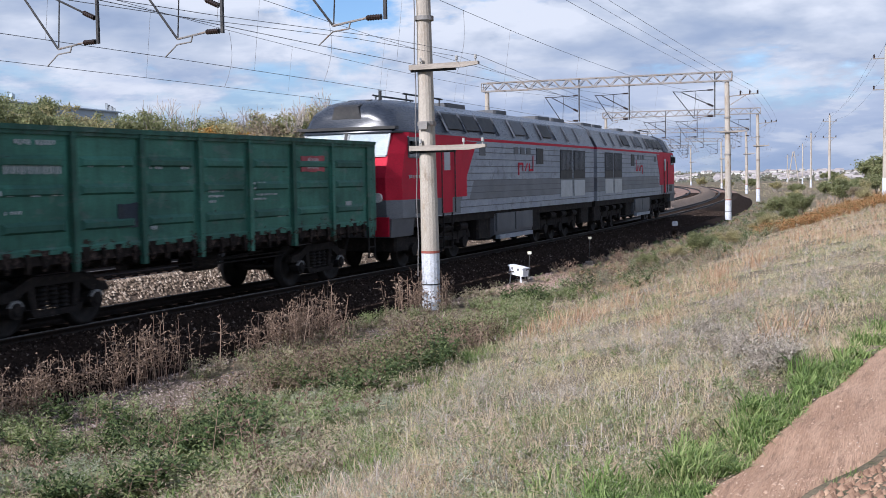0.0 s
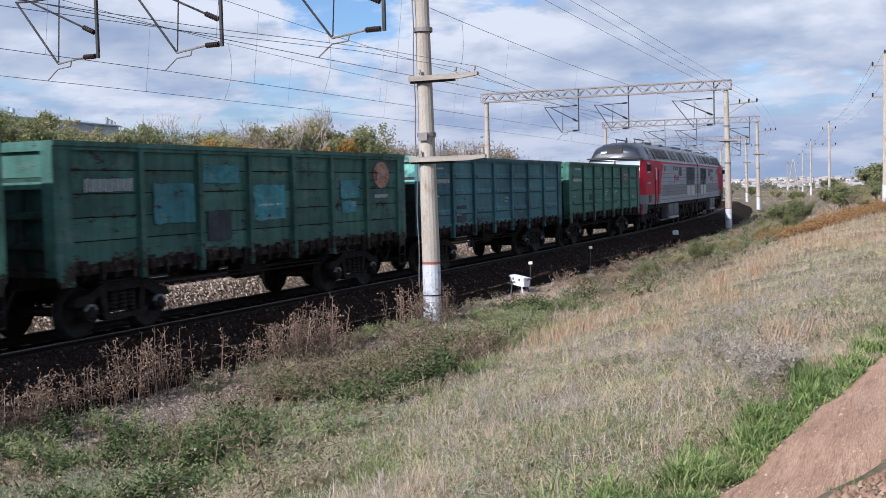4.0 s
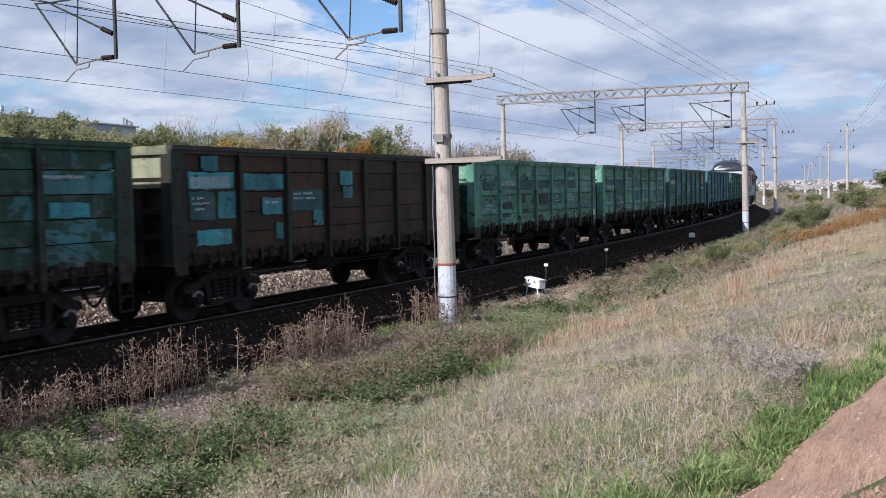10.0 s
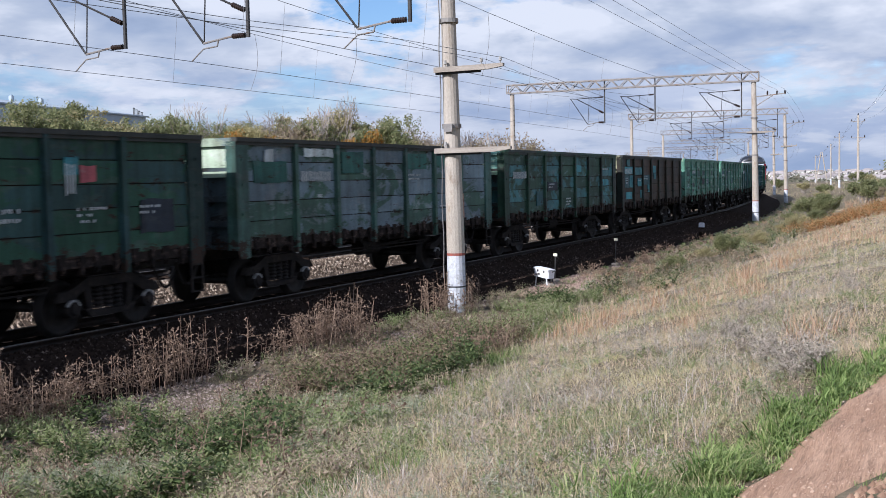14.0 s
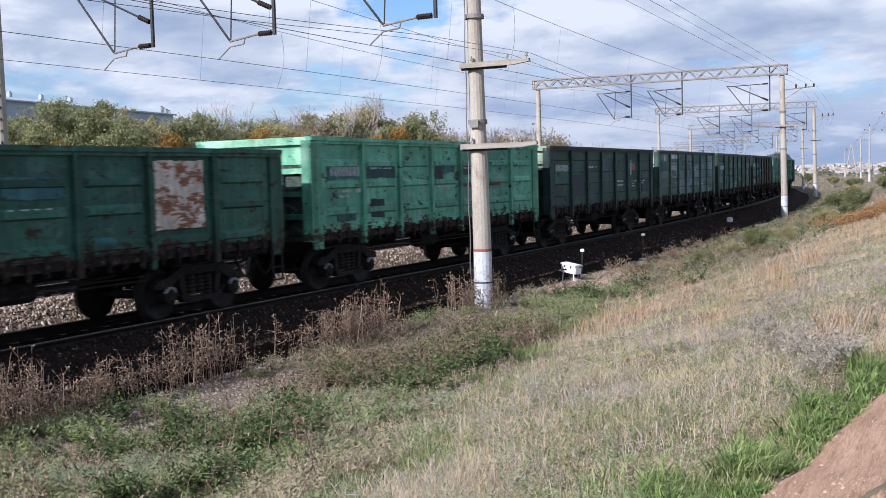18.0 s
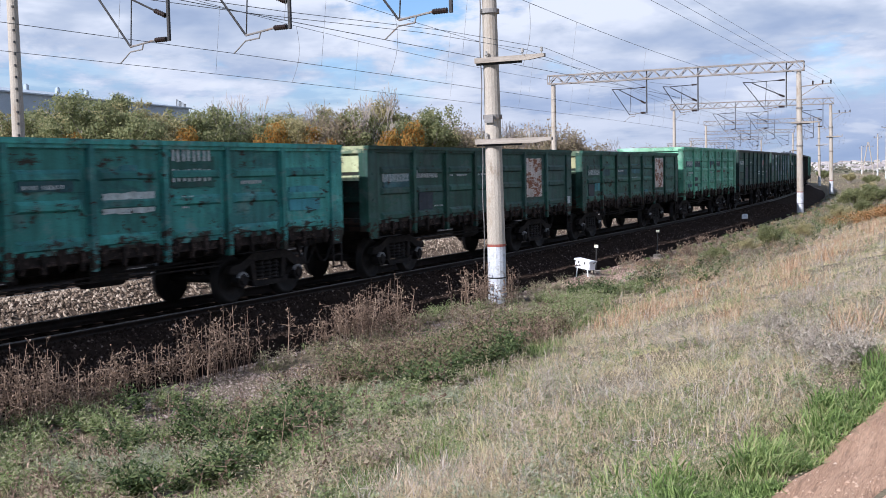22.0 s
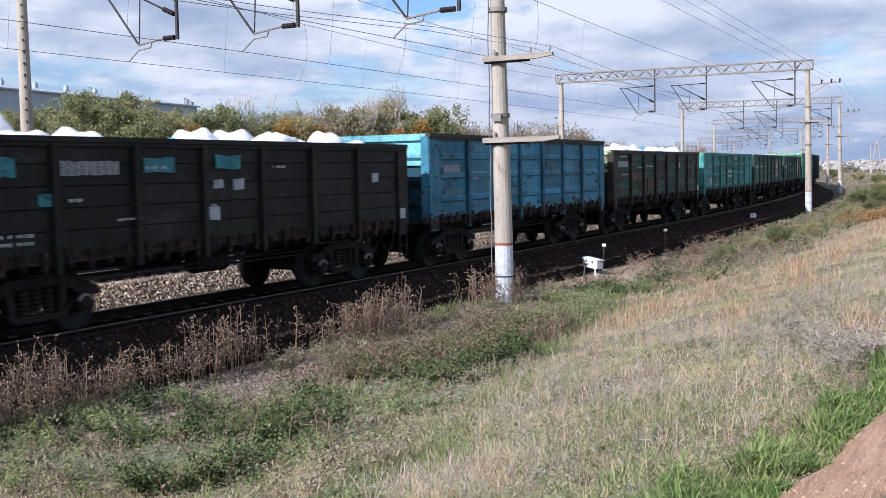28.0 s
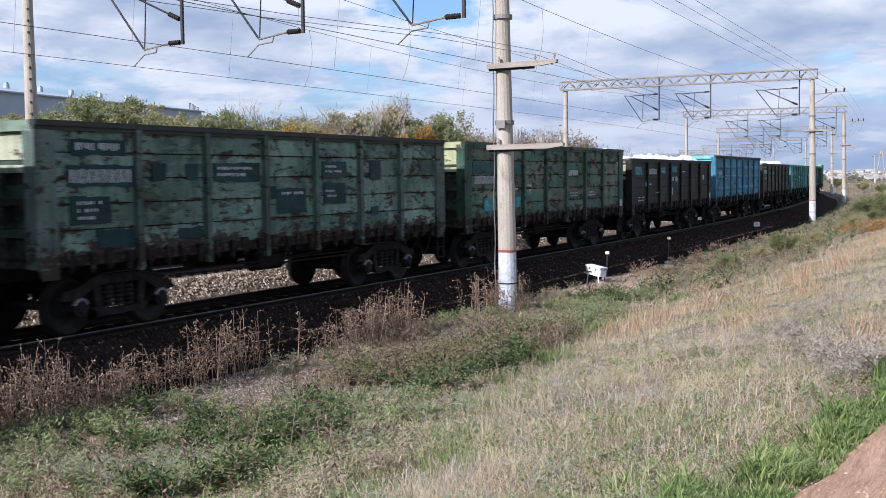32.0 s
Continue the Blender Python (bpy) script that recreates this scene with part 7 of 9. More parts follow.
def plant():
    rng = random.Random(21)
    used = set()
    full = [max(v.co.z for c in t.children for v in c.data.vertices) for t in KINDS]
    # trees that stand out against the sky: bearing, height of the top in degrees, kind
    spots = [(-50.5, 3.95, 5, 70), (-49.0, 3.9, 1, 72), (-47.6, 3.95, 0, 74), (-45.5, 4.66, 6, 76), (-44.9, 4.5, 1, 70), (-44.0, 4.2, 5, 74), (-43.0, 3.7, 0, 78), (-41.8, 3.6, 1, 80),
             (-39.9, 4.2, 3, 82), (-38.2, 4.55, 3, 85), (-37.3, 3.55, 1, 84), (-35.2, 4.15, 3, 88), (-34.4, 3.9, 4, 86), (-33.8, 3.65, 5, 92), (-32.4, 4.4, 3, 90), (-31.5, 4.1, 0, 94), (-31.0, 4.8, 3, 94), (-30.0, 3.7, 1, 92),
             (-29.3, 3.5, 4, 98), (-27.6, 3.3, 3, 100), (-26.3, 2.7, 4, 100), (-24.6, 2.6, 3, 104), (-22.8, 2.3, 3, 104), (-20.5, 2.0, 4, 108)]
    spots += [(-51.5, 4.0, 0, 78), (-50.0, 3.8, 1, 74), (-48.3, 4.1, 5, 76), (-47.0, 4.1, 1, 78), (-46.3, 4.2, 0, 74), (-43.5, 4.0, 5, 76), (-42.5, 3.85, 0, 78), (-41.6, 3.75, 1, 80), (-40.6, 3.45, 1, 82), (-36.6, 3.4, 0, 86), (-33.0, 3.5, 1, 92), (-28.6, 3.2, 1, 98)]
    # brown half-bare bushes where the belt thins out
    spots += [(-26.8, 2.7, 4, 100), (-25.9, 2.75, 3, 99), (-25.2, 2.6, 4, 100), (-24.5, 2.85, 3, 101), (-24.0, 2.7, 4, 103), (-23.4, 2.8, 3, 102), (-22.9, 2.55, 4, 104), (-22.2, 2.75, 3, 104), (-21.6, 2.4, 4, 106)]
    # gold shrubs in front of them
    spots += [(az, el, 2, 58 + (az + 54) * 1.35) for az, el in ((-47.5, 2.7), (-44.8, 2.75), (-41.9, 2.95), (-37.5, 3.15), (-35.1, 2.9), (-30.2, 3.05), (-31.4, 2.6))]
    # the rest of the belt, in staggered rows, lower
    for k in range(46):
        az = -55.0 + 40.0 * k / 45 + rng.uniform(-0.4, 0.4)
        row = k % 3
        r = rng.random()
        if row == 0:
            kind = 0 if r < 0.22 else 4 if r < 0.62 else 5 if r < 0.88 else 1
        else:
            kind = 3 if r < 0.22 else 0 if r < 0.40 else 1 if r < 0.48 else 5 if r < 0.68 else 4 if r < 0.94 else 6
        if az > -28 and kind in (0, 1, 5, 6):
            kind = 4
        lift = float(np.interp(az, (-54, -45, -38, -31, -27, -22, -15), (3.8, 3.7, 3.4, 3.3, 2.8, 2.3, 1.3)))
        spots.append((az, lift * (0.74 if row == 0 else 0.95) * rng.uniform(0.78, 1.0), kind, 66 + (az + 54) * 1.5 + row * 9 + rng.uniform(-3, 3)))
    for az, el, kind, d in spots:
        if az < -42.3 and el < 4.45 and kind != 2 and abs(az + 44.0) > 0.3:
            el -= 0.4
        x, y = at_sight(az, d)
        top = EYE.z + d * math.tan(radians(el + (0.0 if kind in (2, 3) else 0.08)))
        size = max(top - float(land(x, y)), 1.8) / full[kind]
        m = Matrix.Translation((x, y, float(land(x, y)) - 0.05)) @ pose(0, 0, 0, 0, 0, rng.uniform(0, 360))
        if kind not in used:
            used.add(kind)
            t = KINDS[kind]
            t.matrix_world = m
        else:
            t = copy_thing(KINDS[kind], m)
        wide = size * (0.62 if kind == 2 else 1.0)
        t.scale = (wide, wide, size)


plant()


def bushes():
    spots = [  # x, y, size, kind
        (6.6, 40.5, 0.30, "green"), (7.5, 43.0, 0.24, "olive"), (5.9, 47.0, 0.22, "green"), (5.8, 72.5, 0.50, "green"), (6.9, 70.0, 0.50, "green"), (4.9, 77.0, 0.48, "green"),
        (11.6, 90.0, 0.45, "olive"), (10.7, 86.0, 0.5, "green"), (9.7, 84.5, 0.45, "olive"), (12.6, 89.0, 0.6, "green"), (8.0, 98.0, 0.55, "olive"), (8.9, 95.0, 0.48, "green"), (6.8, 97.0, 0.4, "olive"),
        (2.0, 112.0, 0.45, "olive"), (-2.0, 150.0, 0.5, "green"), (6.0, 58.0, 0.26, "olive"), (5.2, 52.0, 0.22, "olive"), (-10.0, 190.0, 0.6, "olive"), (2.5, 165.0, 0.6, "olive"),
        (10.0, 150.0, 0.8, "olive"), (17.0, 140.0, 0.9, "green"), (-30.0, 260.0, 0.9, "olive"), (-22.0, 240.0, 0.8, "green"), (-44.0, 300.0, 1.0, "olive"), (-3.0, 210.0, 0.8, "green")]
    made, full = {}, {}
    rng = random.Random(8)
    words = {"green": "dense dark green", "olive": "olive", "gold": "low yellow-orange autumn", "brown": "half-bare brownish"}
    spots = [(x, y, size * 3.4, kind) for x, y, size, kind in spots]
    # the verge of the curve: x, y, height
    spots += [(6.9, 66.0, 0.9, "green"), (10.4, 101.0, 3.4, "green"), (8.4, 80.0, 2.1, "green"), (8.9, 85.0, 1.5, "green"), (6.2, 66.5, 0.7, "olive"), (7.0, 56.0, 1.0, "olive"),
              (5.2, 60.0, 0.9, "brown"), (4.6, 54.0, 1.0, "olive"), (4.4, 48.0, 0.9, "green"), (6.3, 47.5, 0.9, "olive"), (5.4, 43.0, 0.7, "brown"), (6.2, 39.0, 0.8, "olive"), (5.3, 37.0, 0.6, "brown"), (7.2, 44.0, 0.7, "brown"), (6.1, 35.0, 0.6, "green"), (4.9, 33.0, 0.5, "brown"), (10.8, 70.0, 1.0, "olive"), (12.0, 74.0, 1.2, "olive"), (4.2, 74.0, 0.7, "green"), (3.4, 84.0, 0.8, "green"), (9.8, 76.0, 1.2, "brown")]
    for x, y, high, kind in spots:
        if x < 6.4 and y < 66:
            high = min(high, 0.18 + 0.22 * max(x - 4.2, 0.0))
        m = Matrix.Translation((x, y, float(land(x, y)) - 0.03)) @ pose(0, 0, 0, 0, 0, rng.uniform(0, 360))
        if kind not in made:
            made[kind] = make_tree("bush", "%s bush on the bank beside the track" % words[kind], "bush", "bushes on the bank", 4.2, 31 + len(made), kind, 5 if kind == "brown" else 12, 6, 3, 0.085, 0.50)
            full[kind] = max(v.co.z for c in made[kind].children for v in c.data.vertices)
            b = made[kind]
            b.matrix_world = m
        else:
            b = copy_thing(made[kind], m)
        b.scale = (high / full[kind] * rng.uniform(1.0, 1.4), high / full[kind] * rng.uniform(1.0, 1.4), high / full[kind])


bushes()

# ---- ground cover ----
TINT = [(0.28, (0.70, 0.86, 0.56)), (0.40, (0.96, 0.98, 0.80)), (0.52, (1.06, 0.98, 0.90)), (0.64, (1.10, 1.05, 1.04)), (0.76, (1.02, 0.80, 0.62))]
M["dry_grass"] = island_material("dry_grass", [(0.0, (0.32, 0.25, 0.175)), (0.2, (0.48, 0.40, 0.29)), (0.4, (0.62, 0.54, 0.42)), (0.6, (0.56, 0.47, 0.36)), (0.75, (0.54, 0.49, 0.30)), (0.9, (0.38, 0.39, 0.19)), (1.0, (0.25, 0.30, 0.11))], 0.75, 0.3, field=0.45, tint=TINT)
M["tuft"] = island_material("pale_tufts", [(0.0, (0.38, 0.30, 0.20)), (0.3, (0.58, 0.50, 0.39)), (0.5, (0.68, 0.61, 0.51)), (0.68, (0.52, 0.41, 0.31)), (0.82, (0.54, 0.50, 0.32)), (1.0, (0.34, 0.37, 0.16))], 0.7, 0.3, field=0.8, tint=TINT)
M["forb"] = island_material("dry_forbs", [(0.0, (0.24, 0.17, 0.125)), (0.25, (0.42, 0.33, 0.26)), (0.5, (0.60, 0.52, 0.45)), (0.75, (0.36, 0.35, 0.20)), (1.0, (0.23, 0.28, 0.11))], 0.8, 0.25, field=0.6, tint=TINT)
M["green_grass"] = island_material("green_grass", [(0.0, (0.04, 0.075, 0.02)), (0.38, (0.14, 0.215, 0.06)), (0.72, (0.28, 0.365, 0.13)), (0.9, (0.40, 0.42, 0.20)), (1.0, (0.50, 0.46, 0.30))], 0.5, 0.3, field=0.9)
M["red_grass"] = island_material("reddish_dry_grass", [(0.0, (0.35, 0.20, 0.115)), (0.5, (0.50, 0.33, 0.21)), (1.0, (0.56, 0.44, 0.31))], 0.75, 0.25)
M["weed"] = island_material("dead_brown_weed", [(0.0, (0.11, 0.076, 0.054)), (0.5, (0.23, 0.162, 0.120)), (0.9, (0.35, 0.255, 0.19)), (1.0, (0.46, 0.35, 0.265))], 0.85, 0.25)
M["wormwood"] = island_material("grey_wormwood", [(0.0, (0.24, 0.20, 0.155)), (0.5, (0.39, 0.34, 0.28)), (1.0, (0.50, 0.45, 0.38))], 0.85, 0.15)
M["grey_stem"] = island_material("grey_dry_stems", [(0.0, (0.20, 0.16, 0.13)), (0.5, (0.38, 0.33, 0.29)), (1.0, (0.56, 0.51, 0.46))], 0.85, 0.15)
M["sage"] = island_material("grey_green_wormwood", [(0.0, (0.18, 0.205, 0.125)), (0.5, (0.30, 0.325, 0.215)), (1.0, (0.42, 0.43, 0.32))], 0.8, 0.2)
M["weedleaf"] = island_material("withered_weed_leaves", [(0.0, (0.18, 0.135, 0.098)), (0.4, (0.38, 0.295, 0.225)), (0.65, (0.33, 0.30, 0.19)), (1.0, (0.23, 0.265, 0.12))], 0.85, 0.2, field=0.9)
M["thicket"] = island_material("thicket_leaves", [(0.0, (0.04, 0.03, 0.022)), (0.3, (0.14, 0.10, 0.072)), (0.5, (0.30, 0.22, 0.16)), (0.62, (0.20, 0.19, 0.095)), (1.0, (0.14, 0.18, 0.07))], 0.85, 0.2, field=0.9)
# darker than the herbs: shadow inside the clumps is put into the leaf colour
M["nettle"] = island_material("shadow_dark_leaves", [(0.0, (0.032, 0.05, 0.02)), (0.5, (0.08, 0.118, 0.043)), (1.0, (0.19, 0.22, 0.095))], 0.55, 0.25)
M["herb"] = island_material("low_green_herb", [(0.0, (0.075, 0.10, 0.042)), (0.25, (0.16, 0.21, 0.08)), (0.5, (0.26, 0.31, 0.13)), (0.75, (0.36, 0.345, 0.21)), (1.0, (0.44, 0.37, 0.28))], 0.6, 0.3, field=0.7)
# shoulder stones, darkened to carry the train's shade
M["dark_stones"] = island_material("shade_dark_stones", [(0.0, (0.016, 0.011, 0.0085)), (0.6, (0.034, 0.024, 0.019)), (0.9, (0.06, 0.043, 0.034)), (0.97, (0.12, 0.09, 0.072)), (1.0, (0.24, 0.19, 0.155))], 0.98, spec=0.03)
M["stones"] = island_material("loose_ballast_stones", [(0.0, (0.07, 0.05, 0.038)), (0.3, (0.18, 0.135, 0.10)), (0.75, (0.33, 0.26, 0.20)), (1.0, (0.56, 0.47, 0.38))], 0.95)
M["amber"] = island_material("autumn_shrub_leaves", [(0.0, (0.20, 0.18, 0.08)), (0.3, (0.36, 0.22, 0.09)), (0.7, (0.46, 0.20, 0.085)), (1.0, (0.32, 0.24, 0.11))], 0.7, 0.3)
M["rubble"] = island_material("pinkish_rubble", [(0.0, (0.10, 0.07, 0.055)), (0.4, (0.28, 0.19, 0.145)), (0.8, (0.42, 0.30, 0.24)), (1.0, (0.52, 0.40, 0.33))], 0.95)
M["gravel"] = island_material("pinkish_gravel", [(0.0, (0.07, 0.052, 0.042)), (0.3, (0.16, 0.12, 0.10)), (0.75, (0.26, 0.205, 0.175)), (1.0, (0.42, 0.35, 0.31))], 0.95)


def soft_noise(x, y, scale, seed):
    """Smooth values from 0 to 1 over the plan."""
    g = np.random.default_rng(seed)
    out = np.zeros_like(x)
    for k in range(6):
        a, p, q = g.uniform(0, 2 * math.pi), g.uniform(0, 6), g.uniform(0.6, 1.6)
        out += np.sin((x * math.cos(a) + y * math.sin(a)) * q / scale * 2.2 + p + 0.8 * np.sin((x * math.sin(a) - y * math.cos(a)) * q / scale * 1.7))
    return np.clip(out / 6 * 1.3 + 0.5, 0, 1)


def blades(name, x, y, height, width, lean, mat, label, seed, split=True):
    """Thin tapering leaves, bent over, one island each."""
    g = np.random.default_rng(seed)
    n = len(x)
    z = land(x, y) - 0.02
    a = g.uniform(0, 2 * math.pi, n)
    f = g.uniform(0, 2 * math.pi, n)
    h = height * g.uniform(0.55, 1.25, n)
    w = width * g.uniform(0.7, 1.3, n)
    ln = lean * g.uniform(0.2, 1.6, n) * h
    base = np.stack([x, y, z], 1)
    side = np.stack([np.cos(f), np.sin(f), np.zeros(n)], 1) * w[:, None] / 2
    out = np.stack([np.cos(a), np.sin(a), np.zeros(n)], 1) * ln[:, None]
    up = np.zeros((n, 3))
    up[:, 2] = h
    tip = base + out + up * np.sqrt(np.clip(1 - (ln / h) ** 2 * 0.5, 0.2, 1))[:, None]
    if split:
        mid = base + out * 0.32 + up * 0.62
        verts = np.stack([base - side, base + side, mid + side * 0.75, mid - side * 0.75, tip], 1).reshape(-1, 3)
        k = np.arange(n)[:, None] * 5
        tri = np.concatenate([k + [0, 1, 2], k + [0, 2, 3], k + [3, 2, 4]], 1).reshape(-1, 3)
    else:
        verts = np.stack([base - side, base + side, tip], 1).reshape(-1, 3)
        tri = np.arange(3 * n).reshape(-1, 3)
    ob = sheet(name, verts, tri, mat, smooth=False)
    return tagged(ob, label, "grass", kind="stuff")


def fan(n, az0, az1, r0, r1, seed, power=1.0):
    """Places over a sector of the plan, denser towards the footpath."""
    g = np.random.default_rng(seed)
    az = np.radians(g.uniform(az0, az1, n))
    f = g.random(n)
    r = r0 * (r1 / r0) ** (f ** power)
    return EYE.x + r * np.sin(az), r * np.cos(az)


PATH_U = lambda y: 13.43 + 0.142 * np.clip(y - 5, -3, 9) + 0.03 * np.clip(y - 14, 0, 60) + 0.012 * np.sin(y * 2.3) + 0.01 * np.sin(y * 6.1)

PATH_W = lambda y: np.interp(y, (-40, 0, 4.5, 5.6, 6.6, 8, 12), (0.9, 0.8, 0.50, 0.58, 0.80, 1.02, 1.2))


def make_path():
    ys = np.arange(-40, 60, 0.25)
    verts, faces = [], []
    k = 9
    for y in ys:
        lo = float(PATH_U(y))
        hi = lo + float(PATH_W(y)) + 0.02 * math.sin(y * 2.9)
        for j in range(k):
            x = lo + (hi - lo) * j / (k - 1)
            verts.append((x, y, float(land(x, y)) + (0.03 if 0 < j < k - 1 else -0.02)))
    for i in range(len(ys) - 1):
        for j in range(k - 1):
            faces.append((i * k + j, i * k + j + 1, (i + 1) * k + j + 1, (i + 1) * k + j))
    tagged(sheet("footpath", verts, faces, M["path"]), "bare trodden reddish clay footpath along the bank", "path", kind="structure")


make_path()


def path_litter():
    """Pebbles, crumbs of clay and bits of straw trodden into the path."""
    g = np.random.default_rng(99)
    n = 3800
    y = 4.4 + 14 * g.random(n) ** 1.6
    x = PATH_U(y) + 0.06 + g.beta(0.8, 0.8, n) * (PATH_W(y) - 0.1)
    size = g.uniform(0.003, 0.008, n) * np.where(g.random(n) < 0.04, 2.2, 1.0)
    z = land(x, y) + 0.03
    a = g.uniform(0, 6.28, n)
    c, q = np.cos(a) * size, np.sin(a) * size
    o = np.zeros(n)
    ring = [np.stack([x + c, y + q, z], 1), np.stack([x - q, y + c, z], 1), np.stack([x - c, y - q, z], 1), np.stack([x + q, y - c, z], 1), np.stack([x + o, y + o, z + size * 0.9], 1)]
    v = np.stack(ring, 1).reshape(-1, 3)
    k = np.arange(n)[:, None, None] * 5
    f = (k + np.array([(0, 1, 4), (1, 2, 4), (2, 3, 4), (3, 0, 4)])[None]).reshape(-1, 3)
    tagged(sheet("path_pebbles", v, f, M["crumbs"], False), "small pebbles and clay crumbs on the footpath", "pebbles", kind="stuff")


def clods():
    """Broken reddish clay beside the path."""
    g = np.random.default_rng(100)
    n = 5000
    y = 3.8 + 7 * g.random(n)
    x = PATH_U(y) + PATH_W(y) + 0.03 + 1.3 * g.random(n) ** 1.3
    size = g.uniform(0.008, 0.035, n)
    z = land(x, y)
    tip = np.array([(1, 0, -0.3), (0, 1, -0.3), (-1, 0, -0.3), (0, -1, -0.3), (0.2, 0.1, 0.8)])
    v = (tip[None] * g.uniform(0.6, 1.3, (n, 5, 3)) * size[:, None, None] + np.stack([x, y, z + 0.005], 1)[:, None]).reshape(-1, 3)
    f = (np.arange(n)[:, None, None] * 5 + np.array([(0, 1, 4), (1, 2, 4), (2, 3, 4), (3, 0, 4)])[None]).reshape(-1, 3)
    tagged(sheet("clay_clods", v, f, M["clod"], False), "broken reddish clods beside the footpath", "clods", kind="stuff")


M["clod"] = island_material("reddish_clods", [(0.0, (0.20, 0.12, 0.08)), (0.6, (0.36, 0.225, 0.15)), (1.0, (0.46, 0.31, 0.21))], 0.95)
M["crumbs"] = island_material("clay_crumbs", [(0.0, (0.26, 0.16, 0.11)), (0.6, (0.46, 0.31, 0.22)), (0.97, (0.52, 0.37, 0.27)), (1.0, (0.62, 0.54, 0.46))], 0.95)
path_litter()
clods()


def on_path(x, y):
    lo = PATH_U(y)
    return (x > lo + 0.05) & (x < lo + PATH_W(y) - 0.05) & (y < 60)


def oval(x, y, cx, cy, rx, ry):
    """1 in the middle of an oval, 0 on its rim."""
    return 1 - np.hypot((x - cx) / rx, (y - cy) / ry)


def slope_edge(y):
    """Where the straw slope ends and the hollow begins."""
    return np.interp(y, (4, 6.4, 7.7, 9.5, 12.2, 17, 22, 28, 40, 90), (11.0, 10.6, 10.15, 9.4, 8.8, 7.5, 6.7, 6.8, 7.5, 8.5))


def bare(x, y):
    """Open gravel in the hollow."""
    return (np.maximum(oval(x, y, 4.1, 12.3, 1.5, 2.2), oval(x, y, 4.75, 19.0, 0.8, 2.0)) + 0.9 * (soft_noise(x, y, 0.45, 90) - 0.5) > 0.15)


def cover():
    # matted short straw under everything, then leaning tufts of longer grass
    x, y = fan(560000, -54, 2, 3.4, 85, 1, 0.85)
    s, u = su(x, y)
    keep = (u > slope_edge(y) - 0.9 + 1.4 * soft_noise(x, y, 1.4, 5)) & (u < 22) & ~on_path(x, y) & (x < PATH_U(y) - 0.02)
    keep &= np.random.default_rng(3).random(len(x)) < soft_noise(x, y, 0.55, 9) * 0.65 + 0.35
    x, y = x[keep], y[keep]
    d = np.hypot(x - EYE.x, y)
    tall = 0.045 + 0.10 * soft_noise(x, y, 1.1, 6)
    blades("dry_grass", x, y, tall, 0.0022 + 0.00040 * d, 1.4, M["dry_grass"], "matted short straw on the slope", 11, False)
    g = np.random.default_rng(7)
    cx, cy = fan(9500, -54, 2, 3.6, 85, 2, 0.85)
    s, u = su(cx, cy)
    keep = (u > slope_edge(cy) - 0.4 + 1.2 * soft_noise(cx, cy, 1.4, 5)) & (u < 20) & (cx < PATH_U(cy) - 0.45) & (soft_noise(cx, cy, 1.0, 8) > 0.44)
    cx, cy = cx[keep], cy[keep]
    per = 24
    x, y = np.repeat(cx, per), np.repeat(cy, per)
    rad = 0.06 + 0.004 * np.hypot(x - EYE.x, y)
    x, y = x + g.normal(0, 1, len(x)) * rad, y + g.normal(0, 1, len(x)) * rad
    d = np.hypot(x - EYE.x, y)
    tall = np.repeat(g.uniform(0.06, 0.19, len(cx)), per) * (0.5 + 0.7 * soft_noise(x, y, 2.2, 6))
    near = d < 12
    blades("dry_grass_tufts", x[near], y[near], tall[near], 0.0018 + 0.00022 * d[near], 1.0, M["tuft"], "leaning tufts of pale dry grass on the slope", 13)
    blades("dry_grass_tufts", x[~near], y[~near], tall[~near], 0.0013 + 0.00038 * d[~near], 1.0, M["tuft"], "leaning tufts of pale dry grass farther along the slope", 14, False)
    # the bank goes on behind the footpath's near end in the same short grass
    g2 = np.random.default_rng(220)
    x, y = EYE.x + g2.uniform(-14, 14, 120000), g2.uniform(-16, 9, 120000)
    off = (np.degrees(np.arctan2(x - EYE.x, y)) > 1.5) | (np.degrees(np.arctan2(x - EYE.x, y)) < -55) | (np.hypot(x - EYE.x, y) < 3.5)
    ok = off & ~on_path(x, y) & (x > 4.5) & (np.hypot(x - EYE.x, y) > 0.5)
    x, y = x[ok], y[ok]
    blades("bank_grass", x, y, 0.05 + 0.09 * soft_noise(x, y, 1.1, 6), 0.006 + 0 * x, 1.3, M["dry_grass"], "short dry grass on the bank round the footpath", 221, False)
    # green shoots among the straw
    x, y = fan(170000, -50, 0, 3.6, 60, 17, 0.85)
    s, u = su(x, y)
    keep = (u > slope_edge(y) - 1.0) & (x < PATH_U(y) - 0.1) & (soft_noise(x, y, 1.3, 18) + 0.5 * soft_noise(x, y, 0.35, 19) > 0.82)
    x, y = x[keep], y[keep]
    d = np.hypot(x - EYE.x, y)
    blades("green_shoots", x, y, 0.06 + 0.10 * soft_noise(x, y, 0.8, 20), 0.005 + 0.0004 * d, 1.2, M["herb"], "green shoots among the dry grass", 16, False)
    # fresh green grass beside the path, widest at the foot of the bank
    x, y = fan(420000, -30, 1, 3.6, 40, 21, 0.75)
    gap = PATH_U(y) - x
    wide = np.interp(y, (4, 5.6, 6.9, 9, 14), (1.2, 0.75, 0.36, 0.24, 0.20)) * (0.35 + 1.0 * soft_noise(x, y, 0.4, 23))
    thin = np.random.default_rng(24).random(len(x)) < np.clip(1.35 - gap / wide, 0, 1)
    band = (gap > -0.07) & (gap < wide * 1.3) & thin & (soft_noise(x, y, 0.22, 28) > 0.12)
    x, y = x[band], y[band]
